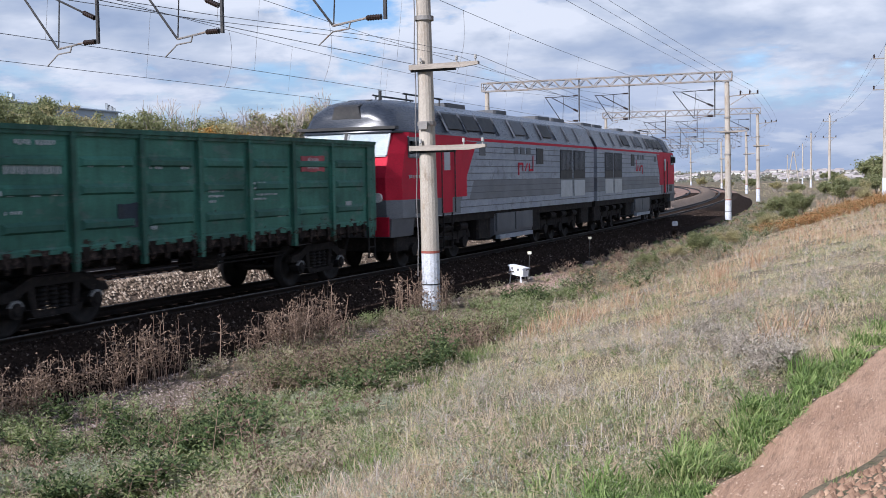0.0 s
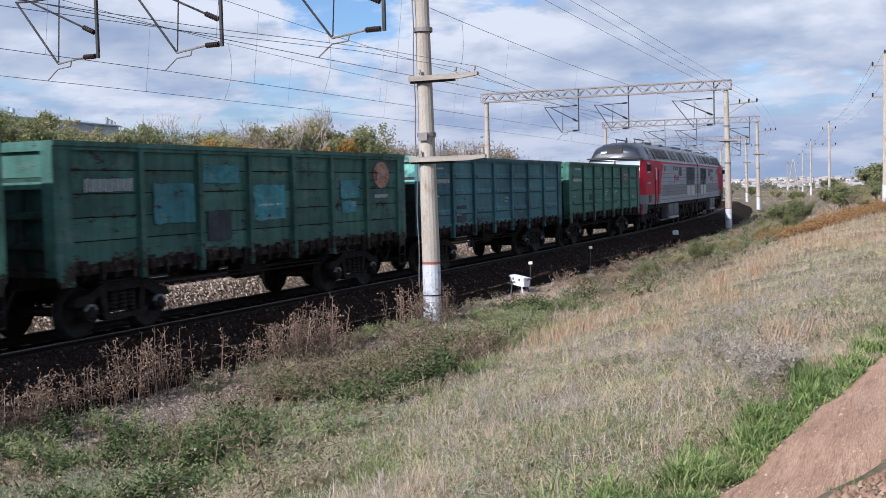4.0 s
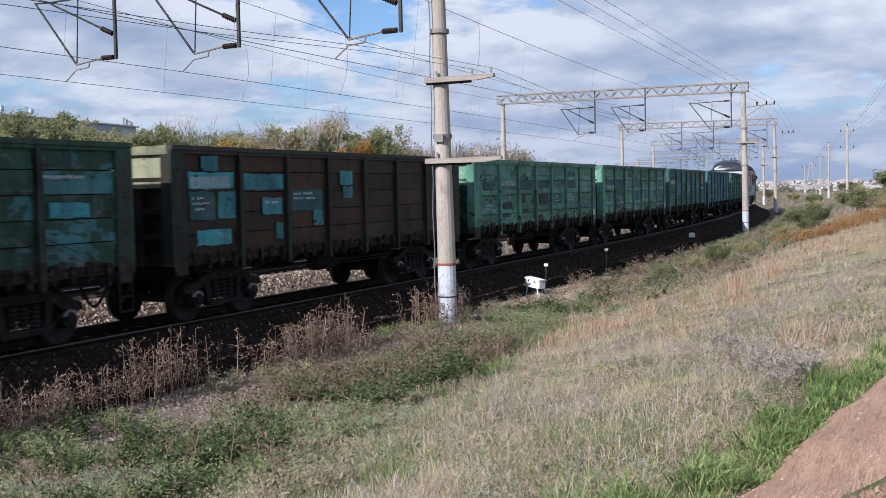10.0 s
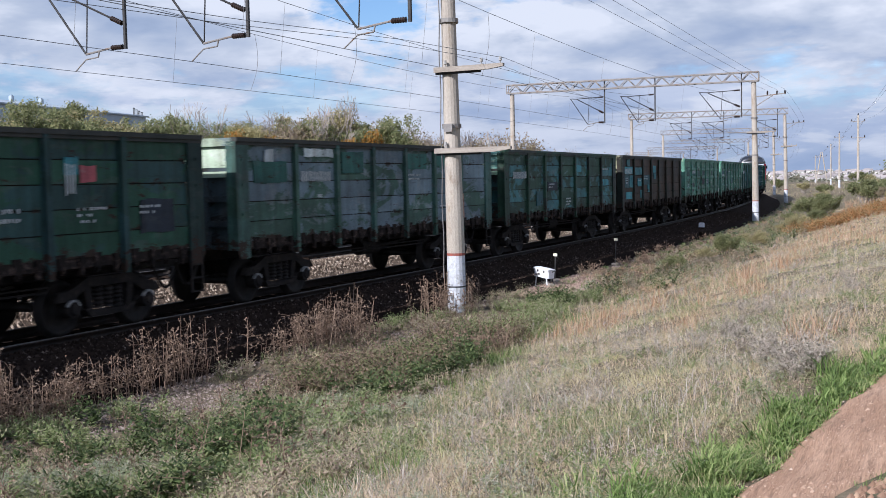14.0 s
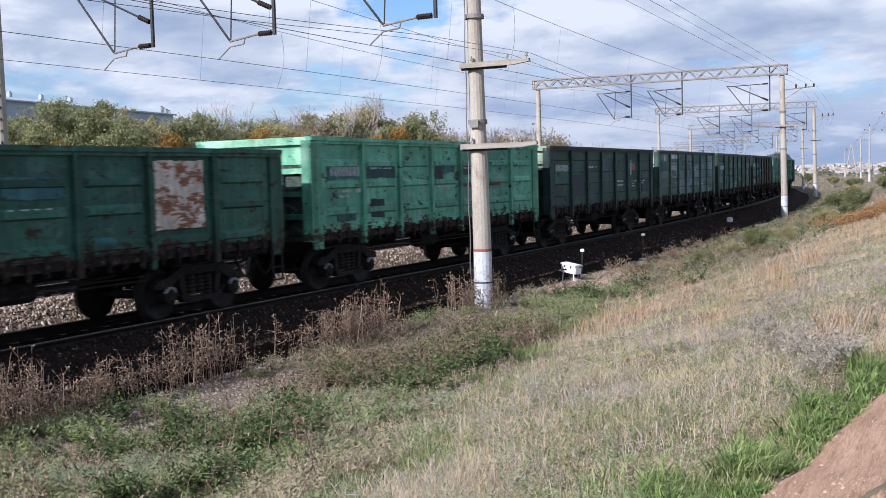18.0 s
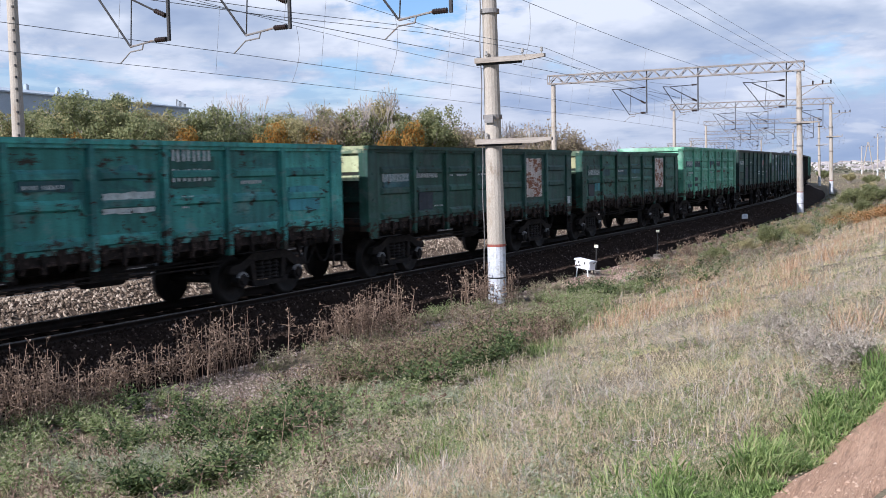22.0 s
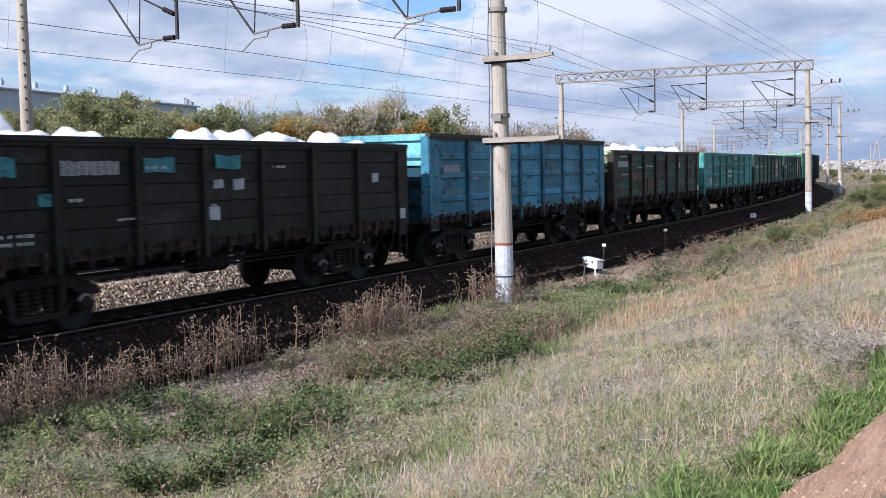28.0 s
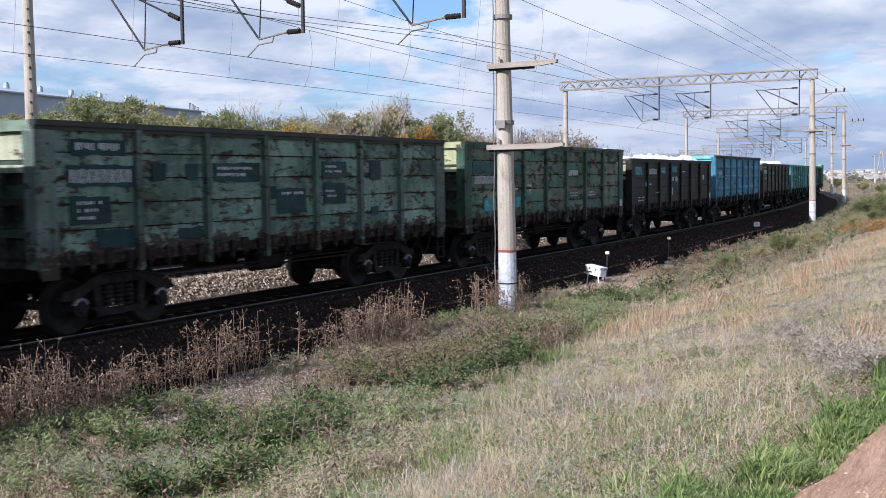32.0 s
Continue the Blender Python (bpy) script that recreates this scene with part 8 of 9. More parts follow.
    d = np.hypot(x - EYE.x, y)
    blades("green_grass", x, y, (0.09 + 0.13 * np.clip((PATH_U(y) - x) / 0.3, 0, 1)) * (0.35 + 0.9 * soft_noise(x, y, 0.25, 25)), 0.007 + 0.0006 * d, 0.95, M["green_grass"], "lush green grass edging the footpath", 26)
    # tufts and rough clods on the outer side of the path
    x, y = fan(90000, -8, 12, 3.4, 25, 22, 0.9)
    gap = x - PATH_U(y) - PATH_W(y)
    ok = (gap > -0.04) & (gap < 3) & (soft_noise(x, y, 0.35, 29) > 0.45 + 0.5 * np.clip(gap, 0, 0.4))
    blades("green_grass", x[ok], y[ok], 0.055 + 0 * x[ok], 0.007 + 0 * x[ok], 0.9, M["green_grass"], "short green grass on the outer edge of the footpath", 27, False)

    def leafy(name, cx, cy, per, rad, high, size, mat, label, seed, slim=0.55):
        """Clumps of small leaves held at all angles."""
        g = np.random.default_rng(seed)
        n = len(cx) * per
        r = np.repeat(rad * g.uniform(0.5, 1.3, len(cx)), per)
        h = np.repeat(high * g.uniform(0.4, 1.3, len(cx)), per)
        a, q = g.uniform(0, 2 * math.pi, n), np.sqrt(g.random(n))
        x = np.repeat(cx, per) + np.cos(a) * q * r
        y = np.repeat(cy, per) + np.sin(a) * q * r
        z = land(x, y) + h * (1 - 0.75 * q * q) * g.random(n) ** 0.6
        c = np.stack([x, y, z], 1)
        d = np.hypot(x - EYE.x, y)
        sz = ((size + 0.0006 * d) * g.uniform(0.6, 1.5, n))[:, None]
        u = g.normal(0, 1, (n, 3)) * (1, 1, 0.7)
        u /= np.linalg.norm(u, axis=1, keepdims=True)
        v = np.cross(u, g.normal(0, 1, (n, 3)))
        v /= np.linalg.norm(v, axis=1, keepdims=True) + 1e-9
        verts = np.stack([c - u * sz, c + v * sz * slim, c + u * sz], 1).reshape(-1, 3)
        tagged(sheet(name, verts, np.arange(3 * n).reshape(-1, 3), mat, False), label, "herbs", kind="stuff")

    def sprays(name, cx, cy, stems, leaves, high, leaf, slim, mat, label, seed):
        """Bushy weeds: stems that lean out from a root, with a leaf at every step."""
        g = np.random.default_rng(seed)
        n = len(cx) * stems
        h = np.repeat(high * g.uniform(0.5, 1.35, len(cx)) * np.ones(len(cx)), stems) * g.uniform(0.7, 1.1, n)
        a = g.uniform(0, 2 * math.pi, n)
        out = h * g.uniform(0.15, 0.75, n)
        bx, by = np.repeat(cx, stems), np.repeat(cy, stems)
        f = np.tile(np.linspace(0.22, 1.0, leaves), n)
        bend = np.repeat(out, leaves) * f ** 1.4
        aa = np.repeat(a, leaves)
        x = np.repeat(bx, leaves) + np.cos(aa) * bend
        y = np.repeat(by, leaves) + np.sin(aa) * bend
        z = land(x, y) + np.repeat(h, leaves) * f * (1 - 0.15 * f)
        m = len(x)
        c = np.stack([x, y, z], 1)
        way = aa + np.tile(np.arange(leaves) * 2.4, n) + g.normal(0, 0.5, m)
        u = np.stack([np.cos(way), np.sin(way), g.normal(0.35, 0.45, m)], 1)
        u /= np.linalg.norm(u, axis=1, keepdims=True)
        v = np.cross(u, np.stack([g.normal(0, 0.35, m), g.normal(0, 0.35, m), np.ones(m)], 1))
        v /= np.linalg.norm(v, axis=1, keepdims=True) + 1e-9
        ln = (leaf * g.uniform(0.6, 1.4, m) * (1.15 - 0.5 * f))[:, None]
        verts = np.stack([c, c + u * ln * 0.45 + v * ln * slim, c + u * ln, c + u * ln * 0.45 - v * ln * slim], 1).reshape(-1, 3)
        tagged(sheet(name, verts, np.arange(4 * m).reshape(-1, 4), mat, False), label, "herbs", kind="stuff")

    def within(ovals, per_metre, seed):
        """Places inside ovals (x, y, rx, ry), thinning to the rim."""
        g = np.random.default_rng(seed)
        xs, ys = [], []
        for cx, cy, rx, ry in ovals:
            n = int(math.pi * rx * ry * per_metre)
            a, q = g.uniform(0, 2 * math.pi, n), g.random(n) ** 0.62
            xs.append(cx + rx * q * np.cos(a))
            ys.append(cy + ry * q * np.sin(a))
        return np.concatenate(xs), np.concatenate(ys)
    # the hollow: low mixed herbs everywhere but on the gravel
    cx, cy = fan(12000, -58, -12, 6.5, 60, 31, 0.95)
    s, u = su(cx, cy)
    patch = soft_noise(cx, cy, 1.0, 33) + 0.4 * soft_noise(cx, cy, 0.35, 34)
    ok = (u > 3.5) & (u < slope_edge(cy) + 0.5) & (patch > 0.70 - 0.04 * (cy < 11)) & ~bare(cx, cy)
    ok &= np.hypot((cx - 6.2) / 1.5, (cy - 15.2) / 2.6) > 0.8
    sprays("low_herbs", cx[ok], cy[ok], 8, 6, 0.12, 0.05, 0.17, M["herb"], "low leafy green herbs in the hollow beside the track", 36)
    cx, cy = within([(5.0, 11.2, 1.0, 0.5), (7.5, 10.9, 0.9, 0.6), (4.3, 9.4, 1.2, 0.9), (4.9, 8.3, 1.0, 0.6), (5.3, 24.4, 0.8, 1.5), (3.95, 21.2, 0.38, 0.6), (3.8, 19.5, 0.22, 1.1), (6.4, 10.4, 0.6, 0.4), (6.2, 20.5, 1.0, 2.2), (8.3, 10.0, 0.5, 0.4), (4.6, 7.9, 0.9, 0.5), (5.4, 7.4, 0.8, 0.4), (3.9, 8.7, 0.7, 0.5), (6.8, 7.6, 0.6, 0.3), (5.9, 27.0, 0.5, 1.5), (7.9, 12.0, 0.6, 0.6), (5.8, 9.6, 0.5, 0.4), (7.4, 11.3, 0.9, 0.5), (8.6, 9.4, 0.7, 0.6), (9.2, 8.2, 0.7, 0.5), (9.6, 7.3, 0.6, 0.4), (8.0, 8.0, 0.9, 0.5), (6.0, 22.5, 0.7, 2.4)], 17, 32)
    sprays("bright_herbs", cx, cy, 12, 9, 0.28, 0.07, 0.15, M["herb"], "fresh green leafy herbs in clumps in the hollow", 35)
    # dark-leaved clumps, some in the thicket to paint its shadowed hollows
    cx, cy = within([(7.2, 9.35, 1.0, 0.4), (6.3, 9.6, 0.5, 0.3), (8.2, 8.9, 0.5, 0.3), (5.4, 8.9, 0.5, 0.25), (7.9, 12.4, 0.5, 0.4), (8.0, 13.8, 0.5, 0.7), (7.4, 14.0, 0.4, 0.5), (5.2, 10.5, 0.35, 0.2), (4.4, 10.5, 0.3, 0.2), (6.6, 11.3, 0.35, 0.2), (5.4, 25.2, 0.5, 0.8), (6.8, 17.6, 0.5, 0.6), (7.2, 9.9, 0.9, 0.45), (8.4, 7.6, 0.5, 0.25), (7.6, 7.2, 0.6, 0.2), (5.8, 13.7, 0.5, 0.45), (6.6, 14.8, 0.45, 0.6), (6.1, 16.4, 0.45, 0.7), (7.2, 15.6, 0.4, 0.8), (7.0, 13.0, 0.5, 0.3)], 16, 91)
    sprays("dark_leafy_weeds", cx, cy, 13, 11, 0.44, 0.09, 0.18, M["nettle"], "green narrow-leaved weeds in clumps in the hollow, shadow in their dark colour", 92)
    cx, cy = within([(7.1, 12.1, 0.8, 0.3), (6.5, 8.5, 0.8, 0.25), (5.9, 7.9, 1.2, 0.3), (7.2, 8.1, 0.5, 0.25), (5.4, 12.4, 0.4, 0.2), (7.6, 10.7, 0.9, 0.25), (8.9, 8.7, 0.6, 0.25), (6.6, 8.9, 0.7, 0.2), (9.0, 10.2, 0.6, 0.3)], 55, 93)
    sprays("grey_green_wormwood", cx[::2], cy[::2], 16, 10, 0.24, 0.06, 0.07, M["sage"], "feathery grey-green wormwood in the hollow", 94)
    # fine grass in bunches among the herbs
    g = np.random.default_rng(230)
    cx, cy = fan(2600, -58, -14, 6.5, 34, 231, 0.95)
    s, u = su(cx, cy)
    ok = (u > 4.0) & (u < slope_edge(cy) + 0.6) & (soft_noise(cx, cy, 0.9, 232) > 0.5) & ~bare(cx, cy)
    x, y = np.repeat(cx[ok], 26), np.repeat(cy[ok], 26)
    x, y = x + g.normal(0, 0.08, len(x)), y + g.normal(0, 0.08, len(x))
    dry = soft_noise(x, y, 0.8, 233) > 0.52
    d = np.hypot(x - EYE.x, y)
    blades("hollow_grass", x[~dry], y[~dry], 0.22 + 0 * x[~dry], 0.003 + 0.0003 * d[~dry], 0.9, M["green_grass"], "bunches of green grass among the herbs in the hollow", 234)
    blades("hollow_straw", x[dry], y[dry], 0.24 + 0 * x[dry], 0.003 + 0.0003 * d[dry], 1.0, M["tuft"], "bunches of dry grass among the herbs in the hollow", 235)
    # dry forbs and seed heads all over the slope
    cx, cy = fan(14500, -54, 1, 4.2, 70, 45, 0.85)
    s, u = su(cx, cy)
    ok = (u > slope_edge(cy) - 0.8) & (cx < PATH_U(cy) - 0.3) & (soft_noise(cx, cy, 0.9, 46) > 0.36)
    leafy("dry_forbs", cx[ok], cy[ok], 34, 0.16, 0.17, 0.0045, M["forb"], "dry brown and grey forbs with seed heads on the slope", 47, 0.4)
    cx, cy = fan(6200, -52, 1, 4.2, 60, 48, 0.85)
    s, u = su(cx, cy)
    ok = (u > slope_edge(cy) - 0.8) & (cx < PATH_U(cy) - 0.3) & (soft_noise(cx, cy, 1.3, 49) > 0.46)
    sprays("slope_herbs", cx[ok], cy[ok], 7, 5, 0.13, 0.042, 0.18, M["herb"], "green herb clumps among the dry grass", 50)
    cx, cy = fan(5200, -52, 1, 4.2, 60, 96, 0.85)
    s, u = su(cx, cy)
    ok = (u > slope_edge(cy) - 0.6) & (cx < PATH_U(cy) - 0.4) & (soft_noise(cx, cy, 1.0, 97) > 0.46)
    sprays("slope_sage", cx[ok], cy[ok], 7, 5, 0.15, 0.04, 0.10, M["sage"], "grey-green feathery herbs among the dry grass", 98)
    # grey round bushes of wormwood by the path
    cx = np.array([13.42, 13.5, 13.2, 12.8, 12.3])
    cy = np.array([9.15, 9.6, 9.9, 11.1, 12.6])
    k = len(cx)
    sprays("wormwood_bushes", np.repeat(cx, 5) + np.tile([0, 0.12, -0.12, 0.05, -0.05], k), np.repeat(cy, 5) + np.tile([0, 0.1, -0.05, -0.14, 0.14], k), 44, 11, 0.31, 0.05, 0.09, M["wormwood"], "rounded grey wormwood bushes near the footpath", 58)
    cx, cy = within([(11.5, 12.8, 0.9, 1.3), (12.9, 10.6, 0.6, 1.0), (12.2, 15.8, 0.8, 1.8), (13.1, 13.2, 0.5, 1.4), (10.4, 14.6, 0.5, 1.0), (12.9, 18.5, 0.8, 2.6), (11.2, 9.4, 0.5, 0.5), (10.2, 11.0, 0.4, 0.6), (11.6, 7.6, 0.5, 0.3), (10.9, 6.8, 0.4, 0.25)], 9, 69)
    sprays("grey_forbs", cx, cy, 15, 9, 0.25, 0.045, 0.07, M["wormwood"], "grey dry feathery forbs in patches on the slope", 70)
    # withered brown herbs, in the hollow and over the thicket at its rim
    cx, cy = fan(9000, -58, -14, 6.5, 45, 64, 0.95)
    s, u = su(cx, cy)
    ok = (u > 3.5) & (u < slope_edge(cy) + 0.4) & (soft_noise(cx, cy, 0.8, 65) > 0.42 + 0.2 * (cy < 11)) & ~bare(cx, cy)
    sprays("withered_herbs", cx[ok][::3], cy[ok][::3], 11, 8, 0.32, 0.05, 0.16, M["weedleaf"], "withered grey-brown herbs in the hollow", 66)
    cx, cy = within([(3.9, 17.5, 0.5, 2.0), (4.1, 20.5, 0.6, 2.2), (4.0, 14.6, 0.5, 1.0), (4.2, 24.5, 0.5, 2.0), (3.8, 10.0, 0.4, 1.2)], 10, 67)
    sprays("withered_herbs", cx, cy, 10, 8, 0.26, 0.06, 0.16, M["weedleaf"], "withered brown herbs at the foot of the ballast", 68)
    cx, cy = within([(6.1, 14.6, 1.3, 1.8), (6.7, 17.2, 1.1, 1.6), (7.1, 13.8, 0.9, 1.0), (5.6, 13.0, 0.7, 0.8)], 17, 59)
    ok = ~bare(cx, cy)
    cx, cy = cx[ok], cy[ok]
    sprays("weed_leaves", cx, cy, 12, 11, 0.56, 0.07, 0.17, M["thicket"], "brownish withered leaves on the weed thicket", 60)
    # straw litter between the herbs
    x, y = fan(260000, -57, -12, 7, 50, 37, 0.95)
    s, u = su(x, y)
    ok = (u > 3.6) & (u < slope_edge(y) + 0.4) & (soft_noise(x, y, 0.6, 38) > 0.32) & ~bare(x, y)
    x, y = x[ok], y[ok]
    d = np.hypot(x - EYE.x, y)
    blades("straw_litter", x, y, 0.04 + 0.08 * soft_noise(x, y, 0.8, 39), 0.003 + 0.0004 * d, 1.6, M["forb"], "dry grey-brown litter between the herbs", 40, False)
    # the verge along the curve: mixed weeds between the ballast and the bank
    def verge(n, seed, keep=1.0):
        g = np.random.default_rng(seed)
        s = 26 * (125 / 26) ** g.random(n)
        u = g.uniform(3.5, 8.6, n)
        thin = (s > 40) | (g.random(n) < keep)
        thin &= (np.abs(s - 29.5) > 2.5) | (u > 4.6)
        a = np.maximum(s - BEND, 0) / RADIUS
        x, y = -RADIUS + (RADIUS + u) * np.cos(a), BEND + (RADIUS + u) * np.sin(a)
        ok = (soft_noise(x, y, 2.2, seed) > 0.45) & thin
        return x[ok], y[ok], u[ok]
    for n, seed, stems, leaves, high, leaf, slim, key, words in (
            (1500, 201, 9, 6, 0.34, 0.085, 0.2, "herb", "green weeds along the foot of the bank"), (1500, 202, 9, 7, 0.42, 0.075, 0.15, "weedleaf", "withered brown weeds along the foot of the bank"),
            (700, 203, 9, 7, 0.36, 0.085, 0.1, "sage", "grey-green weeds along the foot of the bank"), (700, 204, 9, 7, 0.45, 0.09, 0.22, "nettle", "dark green weeds along the foot of the bank"), (900, 205, 10, 6, 0.4, 0.09, 0.08, "red_grass", "rusty dry weeds along the foot of the bank")):
        cx, cy, cu = verge(n, seed, 1.0 if key in ("weedleaf", "red_grass") else 0.35)
        sprays("verge_weeds", cx, cy, stems, leaves, high * np.clip((cu - 3.2) / 2.6, 0.16, 1.0), leaf, slim, M[key], words, seed)
    x, y = fan(60000, -26, 5, 55, 330, 210, 1.0)
    s, u = su(x, y)
    ok = (u > 5.0) & (u < 90) & (soft_noise(x, y, 7.0, 212) > 0.3)
    x, y = x[ok], y[ok]
    d = np.hypot(x - EYE.x, y)
    even = np.arange(len(x)) % 3 > 0
    blades("far_grass", x[~even], y[~even], 0.32 + 0 * x[~even], 0.0004 * d[~even], 1.2, M["dry_grass"], "dry grass on the far bank along the curve", 211, False)
    blades("far_weeds", x[even], y[even], 0.40 + 0 * x[even], 0.0006 * d[even], 1.2, M["weedleaf"], "withered green-brown weeds on the far bank along the curve", 213, False)
    cx, cy = within([(8.3, 54.0, 1.6, 5.0), (10.0, 57.0, 1.6, 6.0), (11.5, 64.0, 1.8, 7.0)], 4.0, 214)
    sprays("amber_bushes", cx, cy, 9, 8, 0.55, 0.10, 0.25, M["amber"], "low yellow and orange autumn shrubs on the bank", 215)
    # brown-red grass patches
    x, y = fan(170000, -34, -2, 10, 110, 41, 0.8)
    s, u = su(x, y)
    patch = soft_noise(x, y, 1.6, 43)
    ok = (oval(x, y, 8.9, 17.8, 1.1, 3.0) + patch > 0.62) & (oval(x, y, 8.9, 17.8, 1.1, 3.0) > -0.5)
    ok |= (oval(x, y, 10.2, 24.5, 1.4, 6.0) + patch > 0.70) & (oval(x, y, 10.2, 24.5, 1.4, 6.0) > -0.4)
    ok |= (oval(x, y, 11.9, 18.4, 0.6, 1.6) > 0.0) & (patch > 0.35)
    ok |= (oval(x, y, 13.35, 12.6, 0.35, 0.7) > 0.0) | ((oval(x, y, 11.0, 15.5, 0.5, 1.4) > 0.0) & (patch > 0.3))
    ok |= (u > 9.2) & (u < 16) & (y > 30) & (patch > 0.30)
    ok &= np.random.default_rng(42).random(len(x)) < 0.10 * (y > 30) + 0.06 + 1.1 * np.clip(soft_noise(x, y, 0.4, 95) - 0.45, 0, 1)
    x, y = x[ok], y[ok]
    d = np.hypot(x - EYE.x, y)
    g = np.random.default_rng(245)
    cx, cy, many = np.array([8.5, 8.9, 9.3, 10.4, 10.9, 13.2]), np.array([17.6, 18.6, 20.4, 24.0, 25.5, 11.9]), 70
    tx, ty = np.repeat(cx, many) + g.normal(0, 0.16, many * len(cx)), np.repeat(cy, many) + g.normal(0, 0.3, many * len(cx))
    blades("tall_red_grass", tx, ty, 0.52 + 0 * tx, 0.004 + 0.0004 * ty, 0.8, M["red_grass"], "tall leaning rusty grass culms on the bank", 246)
    blades("reddish_grass", x, y, 0.22 + 0.22 * soft_noise(x, y, 0.7, 240), 0.0012 + 0.00042 * d, 0.6, M["red_grass"], "rusty red dry grass tufts on the bank", 44, False)


cover()


def weeds():
    """Dead stalks with side twigs and seed heads, along the foot of the ballast."""
    g = np.random.default_rng(51)
    quads = []

    def stick(a, b, w):
        d = b - a
        e = np.cross(d, g.normal(0, 1, d.shape))
        e /= np.linalg.norm(e, axis=1, keepdims=True) + 1e-9
        e *= w[:, None] / 2
        quads.append(np.stack([a - e, a + e, b + e * 0.6, b - e * 0.6], 1))
    x, y = fan(62000, -57, -12, 8, 60, 52, 0.9)
    s, u = su(x, y)
    dense = soft_noise(x, y, 1.7, 53)
    mid = np.interp(y, (8, 13, 16, 22), (3.74, 3.76, 3.88, 3.95))
    band = (np.abs(u - mid) < 0.12 + 0.42 * dense) & (y < 24) & ((y < 18.4) | (y > 20.6)) & ((y < 13.5) | (y > 15.4) | (dense > 0.6) | (g.random(len(x)) < 0.22))
    heap = (np.hypot((x - 6.2) / 1.8, (y - 15.4) / 2.9) < 0.5 + 0.6 * dense) & ~bare(x, y) & (g.random(len(x)) < 0.20)
    rest = ((u > 3.4) & (u < 5.6) & (y > 22) & (dense > 0.5) & (np.abs(y - 29.3) > 3.2) & (g.random(len(x)) < 0.6)) | ((u > 4.5) & (u < slope_edge(y)) & (y < 16) & (g.random(len(x)) < 0.022))
    ok = (band | heap | rest) & (g.random(len(x)) < 0.75)
    x, y = x[ok], y[ok]
    n = len(x)
    d = np.hypot(x - EYE.x, y)
    h = g.uniform(0.34, 0.92, n) * (0.70 + 0.5 * soft_noise(x, y, 0.9, 54)) * np.where(su(x, y)[1] > 4.2, 0.62, 1.0) * np.where(y > 26, 0.38, 1.0)
    base = np.stack([x, y, np.maximum(land(x, y), np.interp(su(x, y)[1], (1.5, 2.3, 3.0, 3.6), (-0.24, -0.58, -0.80, -0.98))) - 0.03], 1)
    top = base + np.stack([g.normal(0, 0.09, n), g.normal(0, 0.09, n), h], 1)
    w = 0.005 + 0.00035 * d
    stick(base, top, w)
    for k in range(7):
        f = g.uniform(0.35, 1.0, n)[:, None]
        p = base + (top - base) * f
        ln = g.uniform(0.06, 0.2, n)[:, None]
        way = g.normal(0, 1, (n, 3))
        way[:, 2] = np.abs(way[:, 2]) * 0.9
        way /= np.linalg.norm(way, axis=1, keepdims=True)
        q = p + way * ln
        stick(p, q, w * 0.7)
        for _ in range(3):
            c = p + (q - p) * g.uniform(0.5, 1.05, n)[:, None]
            stick(c, c + g.normal(0, 0.014, (n, 3)), w * 0 + 0.016 + 0.0006 * d)
    v = np.concatenate(quads).reshape(-1, 3)
    tagged(sheet("dead_weeds", v, np.arange(len(v)).reshape(-1, 4), M["weed"], False), "dead brown weed stalks with seed heads beside the ballast", "weeds", kind="stuff")
    # grey wormwood tufts and long pale stems on the slope
    quads.clear()
    x, y = fan(420, -40, 1, 4.5, 40, 61, 0.9)
    s, u = su(x, y)
    ok = (u > 7.5) & (x < PATH_U(y) - 0.8) & (soft_noise(x, y, 2.2, 63) > 0.55)
    x, y = x[ok], y[ok]
    x, y = np.repeat(x, 34), np.repeat(y, 34)
    x, y = x + g.normal(0, 0.10, len(x)), y + g.normal(0, 0.10, len(x))
    n = len(x)
    d = np.hypot(x - EYE.x, y)
    base = np.stack([x, y, land(x, y) - 0.02], 1)
    top = base + np.stack([g.normal(0, 0.14, n), g.normal(0, 0.14, n), g.uniform(0.06, 0.20, n)], 1)
    stick(base, top, 0.0022 + 0.00025 * d)
    v = np.concatenate(quads).reshape(-1, 3)
    tagged(sheet("wormwood", v, np.arange(len(v)).reshape(-1, 4), M["wormwood"], False), "grey dry wormwood tufts on the slope", "weeds", kind="stuff")
    quads.clear()
    for count, seed, high, mat, words in ((9000, 71, 0.26, "grey_stem", "fine grey dry stems standing over the grass"), (2600, 72, 0.34, "dry_grass", "pale dry stems standing over the grass")):
        quads.clear()
        x, y = fan(count, -46, 1, 5.0, 60, seed, 0.9)
        s, u = su(x, y)
        ok = (u > slope_edge(y) - 0.3) & (x < PATH_U(y) - 0.5) & (soft_noise(x, y, 1.5, seed + 3) > 0.38)
        x, y = x[ok], y[ok]
        n = len(x)
        d = np.hypot(x - EYE.x, y)
        base = np.stack([x, y, land(x, y) - 0.02], 1)
        h = high * (0.35 + 0.75 * g.random(n) ** 1.6)
        top = base + np.stack([g.normal(0, 0.16, n) * h, g.normal(0, 0.16, n) * h, h], 1)
        stick(base, top, 0.0018 + 0.00020 * d)
        for _ in range(4):
            f = g.uniform(0.45, 1.0, n)[:, None]
            p = base + (top - base) * f
            stick(p, p + g.normal(0, 0.16, (n, 3)) * h[:, None] + np.array([0, 0, 0.18]) * h[:, None], 0.0022 + 0.00022 * d)
        v = np.concatenate(quads).reshape(-1, 3)
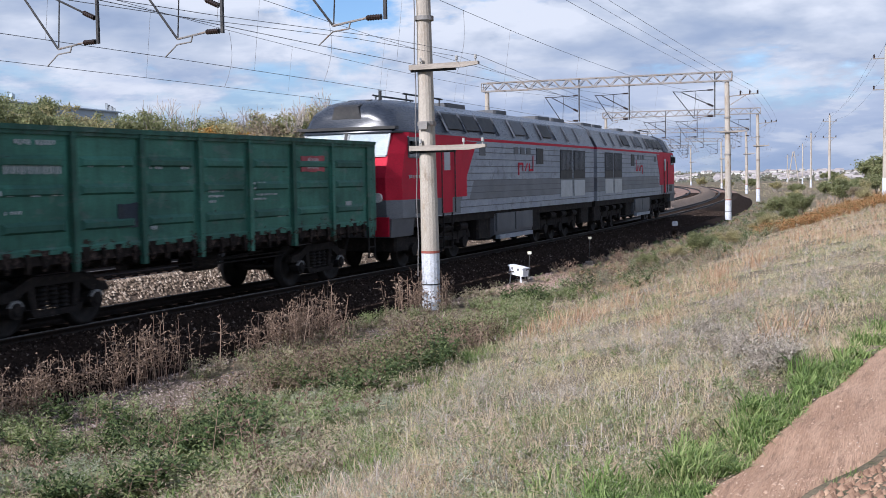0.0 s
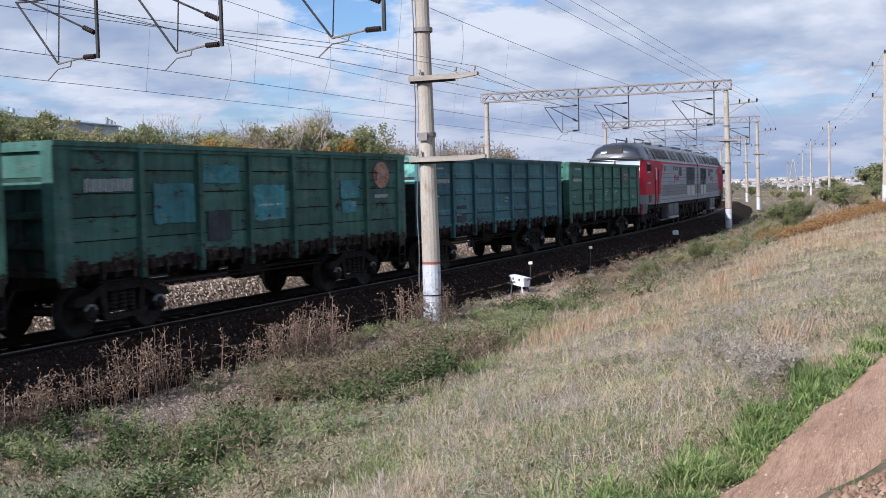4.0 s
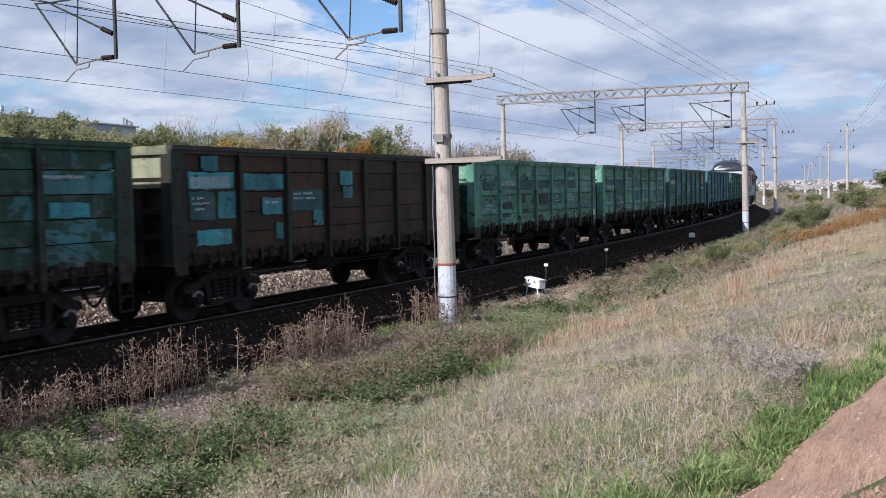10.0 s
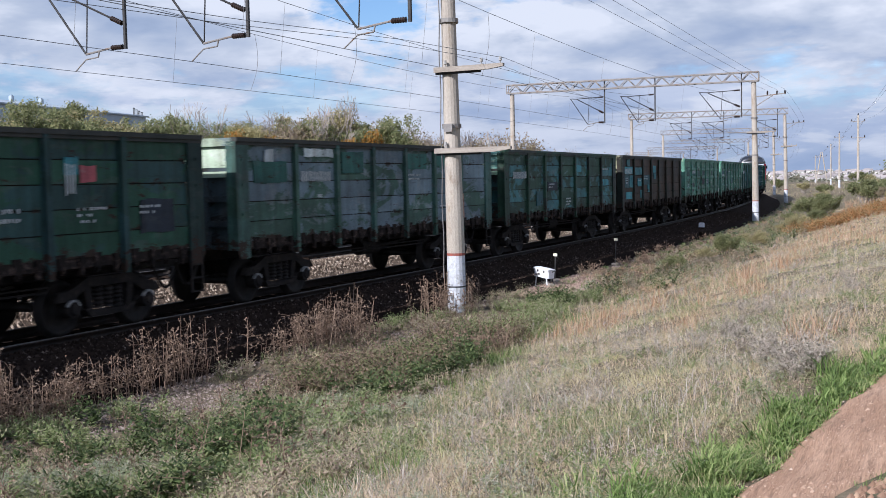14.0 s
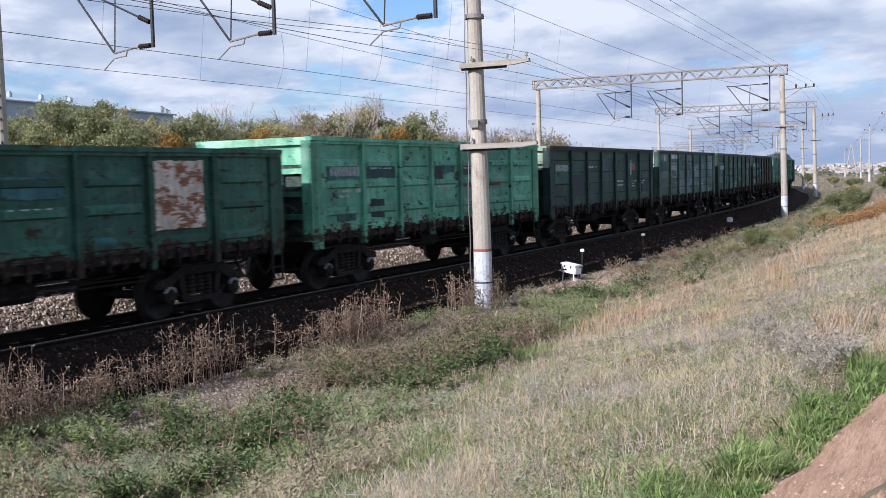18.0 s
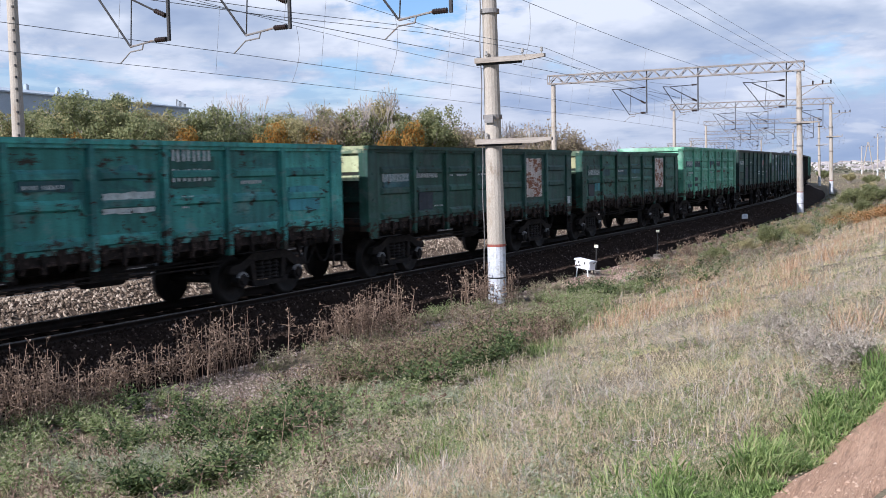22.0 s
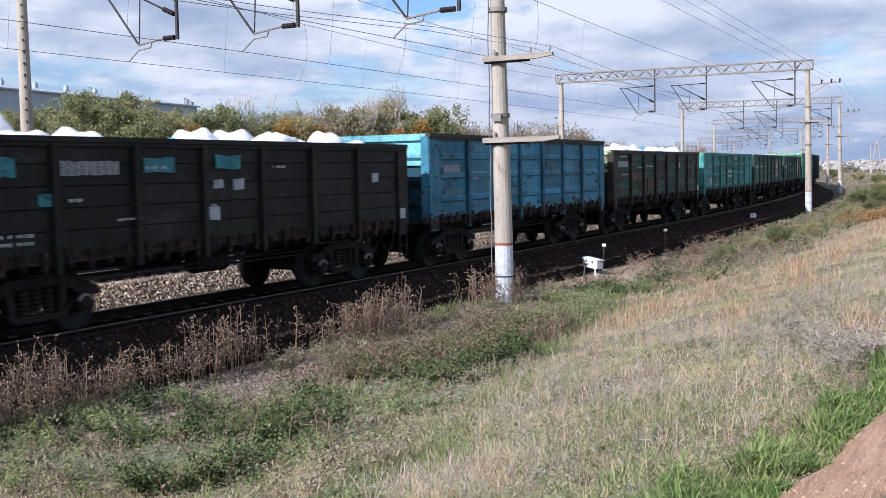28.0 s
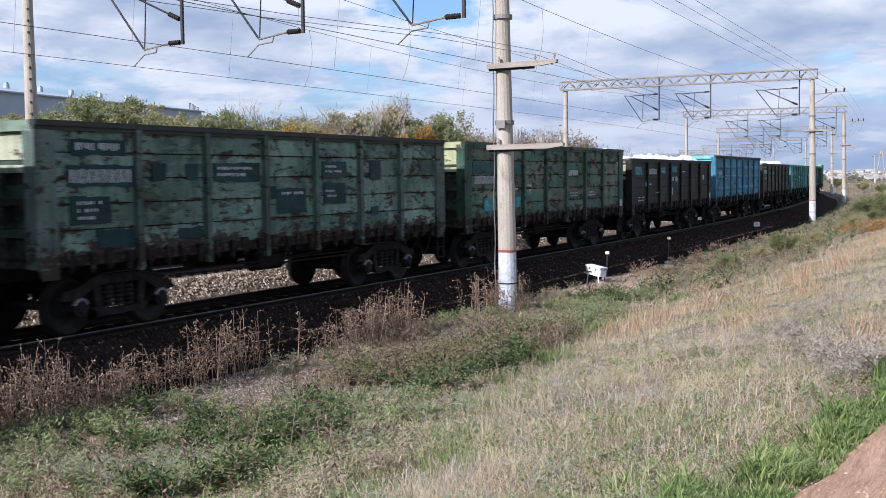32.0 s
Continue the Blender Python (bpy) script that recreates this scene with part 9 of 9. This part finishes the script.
        tagged(sheet("dry_stems", v, np.arange(len(v)).reshape(-1, 4), M[mat], False), words, "weeds", kind="stuff")


weeds()


def stones():
    """Loose ballast: broken stones on the bed, its shoulder and the gravel below."""
    g = np.random.default_rng(81)

    def scatter(n, s0, s1, u0, u1, size, z_of, name, label, mat=None):
        sa = s0 + (s1 - s0) * g.random(n) ** 1.5
        ua = g.uniform(u0, u1, n)
        a = np.maximum(sa - BEND, 0) / RADIUS
        x = np.where(sa > BEND, -RADIUS + (RADIUS + ua) * np.cos(a), ua)
        y = np.where(sa > BEND, BEND + (RADIUS + ua) * np.sin(a), sa)
        z = z_of(sa, ua, x, y)
        keep = np.isfinite(z)
        x, y, z = x[keep], y[keep], z[keep]
        n = len(x)
        octa = np.array([(1, 0, -0.4), (-1, 0, -0.4), (0, 1, -0.4), (0, -1, -0.4), (0, 0, 1)], float)
        pts = octa[None] * (size * g.uniform(0.5, 1.3, (n, 1, 1))) * g.uniform(0.6, 1.2, (n, 5, 3))
        ang = g.uniform(0, 6.28, n)
        c, s_ = np.cos(ang), np.sin(ang)
        r = np.stack([pts[..., 0] * c[:, None] - pts[..., 1] * s_[:, None], pts[..., 0] * s_[:, None] + pts[..., 1] * c[:, None], pts[..., 2] * 0.75], -1)
        r += g.normal(0, size * 0.12, r.shape)
        v = (r + np.stack([x, y, z], 1)[:, None]).reshape(-1, 3)
        tri = np.array([(0, 2, 4), (2, 1, 4), (1, 3, 4), (3, 0, 4)])
        f = (np.arange(n)[:, None, None] * 5 + tri[None]).reshape(-1, 3)
        tagged(sheet(name, v, f, mat or M["stones"], False), label, "stones", kind="stuff")

    def bed(sa, ua, x, y):
        z = np.interp(ua, (-12.2, -10.2, -1.3, 0.6, 0.98, 1.65, 2.3, 3.0, 3.6), (-1.0, -0.24, -0.24, -0.22, -0.10, -0.13, -0.52, -0.80, -0.98))
        z = np.maximum(z, np.interp(ua, (-3.1, -2.75, -2.05, -1.7, -1.25), (-0.24, 0.22, 0.30, 0.10, -0.24)))
        for c in TRACKS:
            for side in (-0.795, 0.795):
                z = np.where(np.abs(ua - c - side) < 0.1, np.nan, z)
        return np.where(ua > 2.3, np.maximum(z, land(x, y)), z) + 0.01

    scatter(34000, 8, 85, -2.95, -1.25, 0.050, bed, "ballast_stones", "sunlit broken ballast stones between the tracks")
    scatter(32000, 8, 80, 0.9, 3.6, 0.034, bed, "ballast_stones", "broken ballast stones on the shoulder, the train's shade in their colour", M["dark_stones"])

    def below(sa, ua, x, y):
        z = land(x, y) + 0.005
        return np.where(bare(x, y) | (ua < 3.8) | (soft_noise(x, y, 0.8, 83) > 0.62), z, np.nan)
    def foot(sa, ua, x, y):
        return np.where(soft_noise(x, y, 0.6, 84) > 0.5, land(x, y) + 0.005, np.nan)
    scatter(9000, 6.8, 11, 3.4, 8.0, 0.022, foot, "gravel", "loose pinkish gravel among the herbs", M["gravel"])
    def by_case(sa, ua, x, y):
        return np.where(oval(x, y, 4.2, 29.6, 1.1, 3.6) + 0.5 * soft_noise(x, y, 0.7, 85) > 0.3, land(x, y) + 0.012, np.nan)
    scatter(9000, 25, 34, 3.3, 5.4, 0.040, by_case, "rubble", "pinkish broken rubble round the relay case", M["rubble"])
    scatter(62000, 8, 50, 3.4, 6.4, 0.022, below, "gravel", "spilled grey-pink gravel below the ballast", M["gravel"])


stones()

# ---- what moves ----
def motions():
    for ob, offset in WAGONS + LOCOS:
        rows = []
        for k in range(17):
            t = 2.0 * k
            m = line_pose(START + SPEED * t + offset)
            if ob in FLIPPED:
                m = m @ pose(0, 0, 0, 0, 0, 180)
            rows.append((t, m))
        walk(ob, rows)
    # wheels roll without slip
    step = 0.1
    turn = math.degrees(SPEED * step / 0.475)
    for axles, way in ((AXLES, -1), (FRONT_AXLES, 1)):
        for ws, at in axles:
            walk(ws, [(k * step, pose(*at, way * turn * k)) for k in range(321)])


motions()
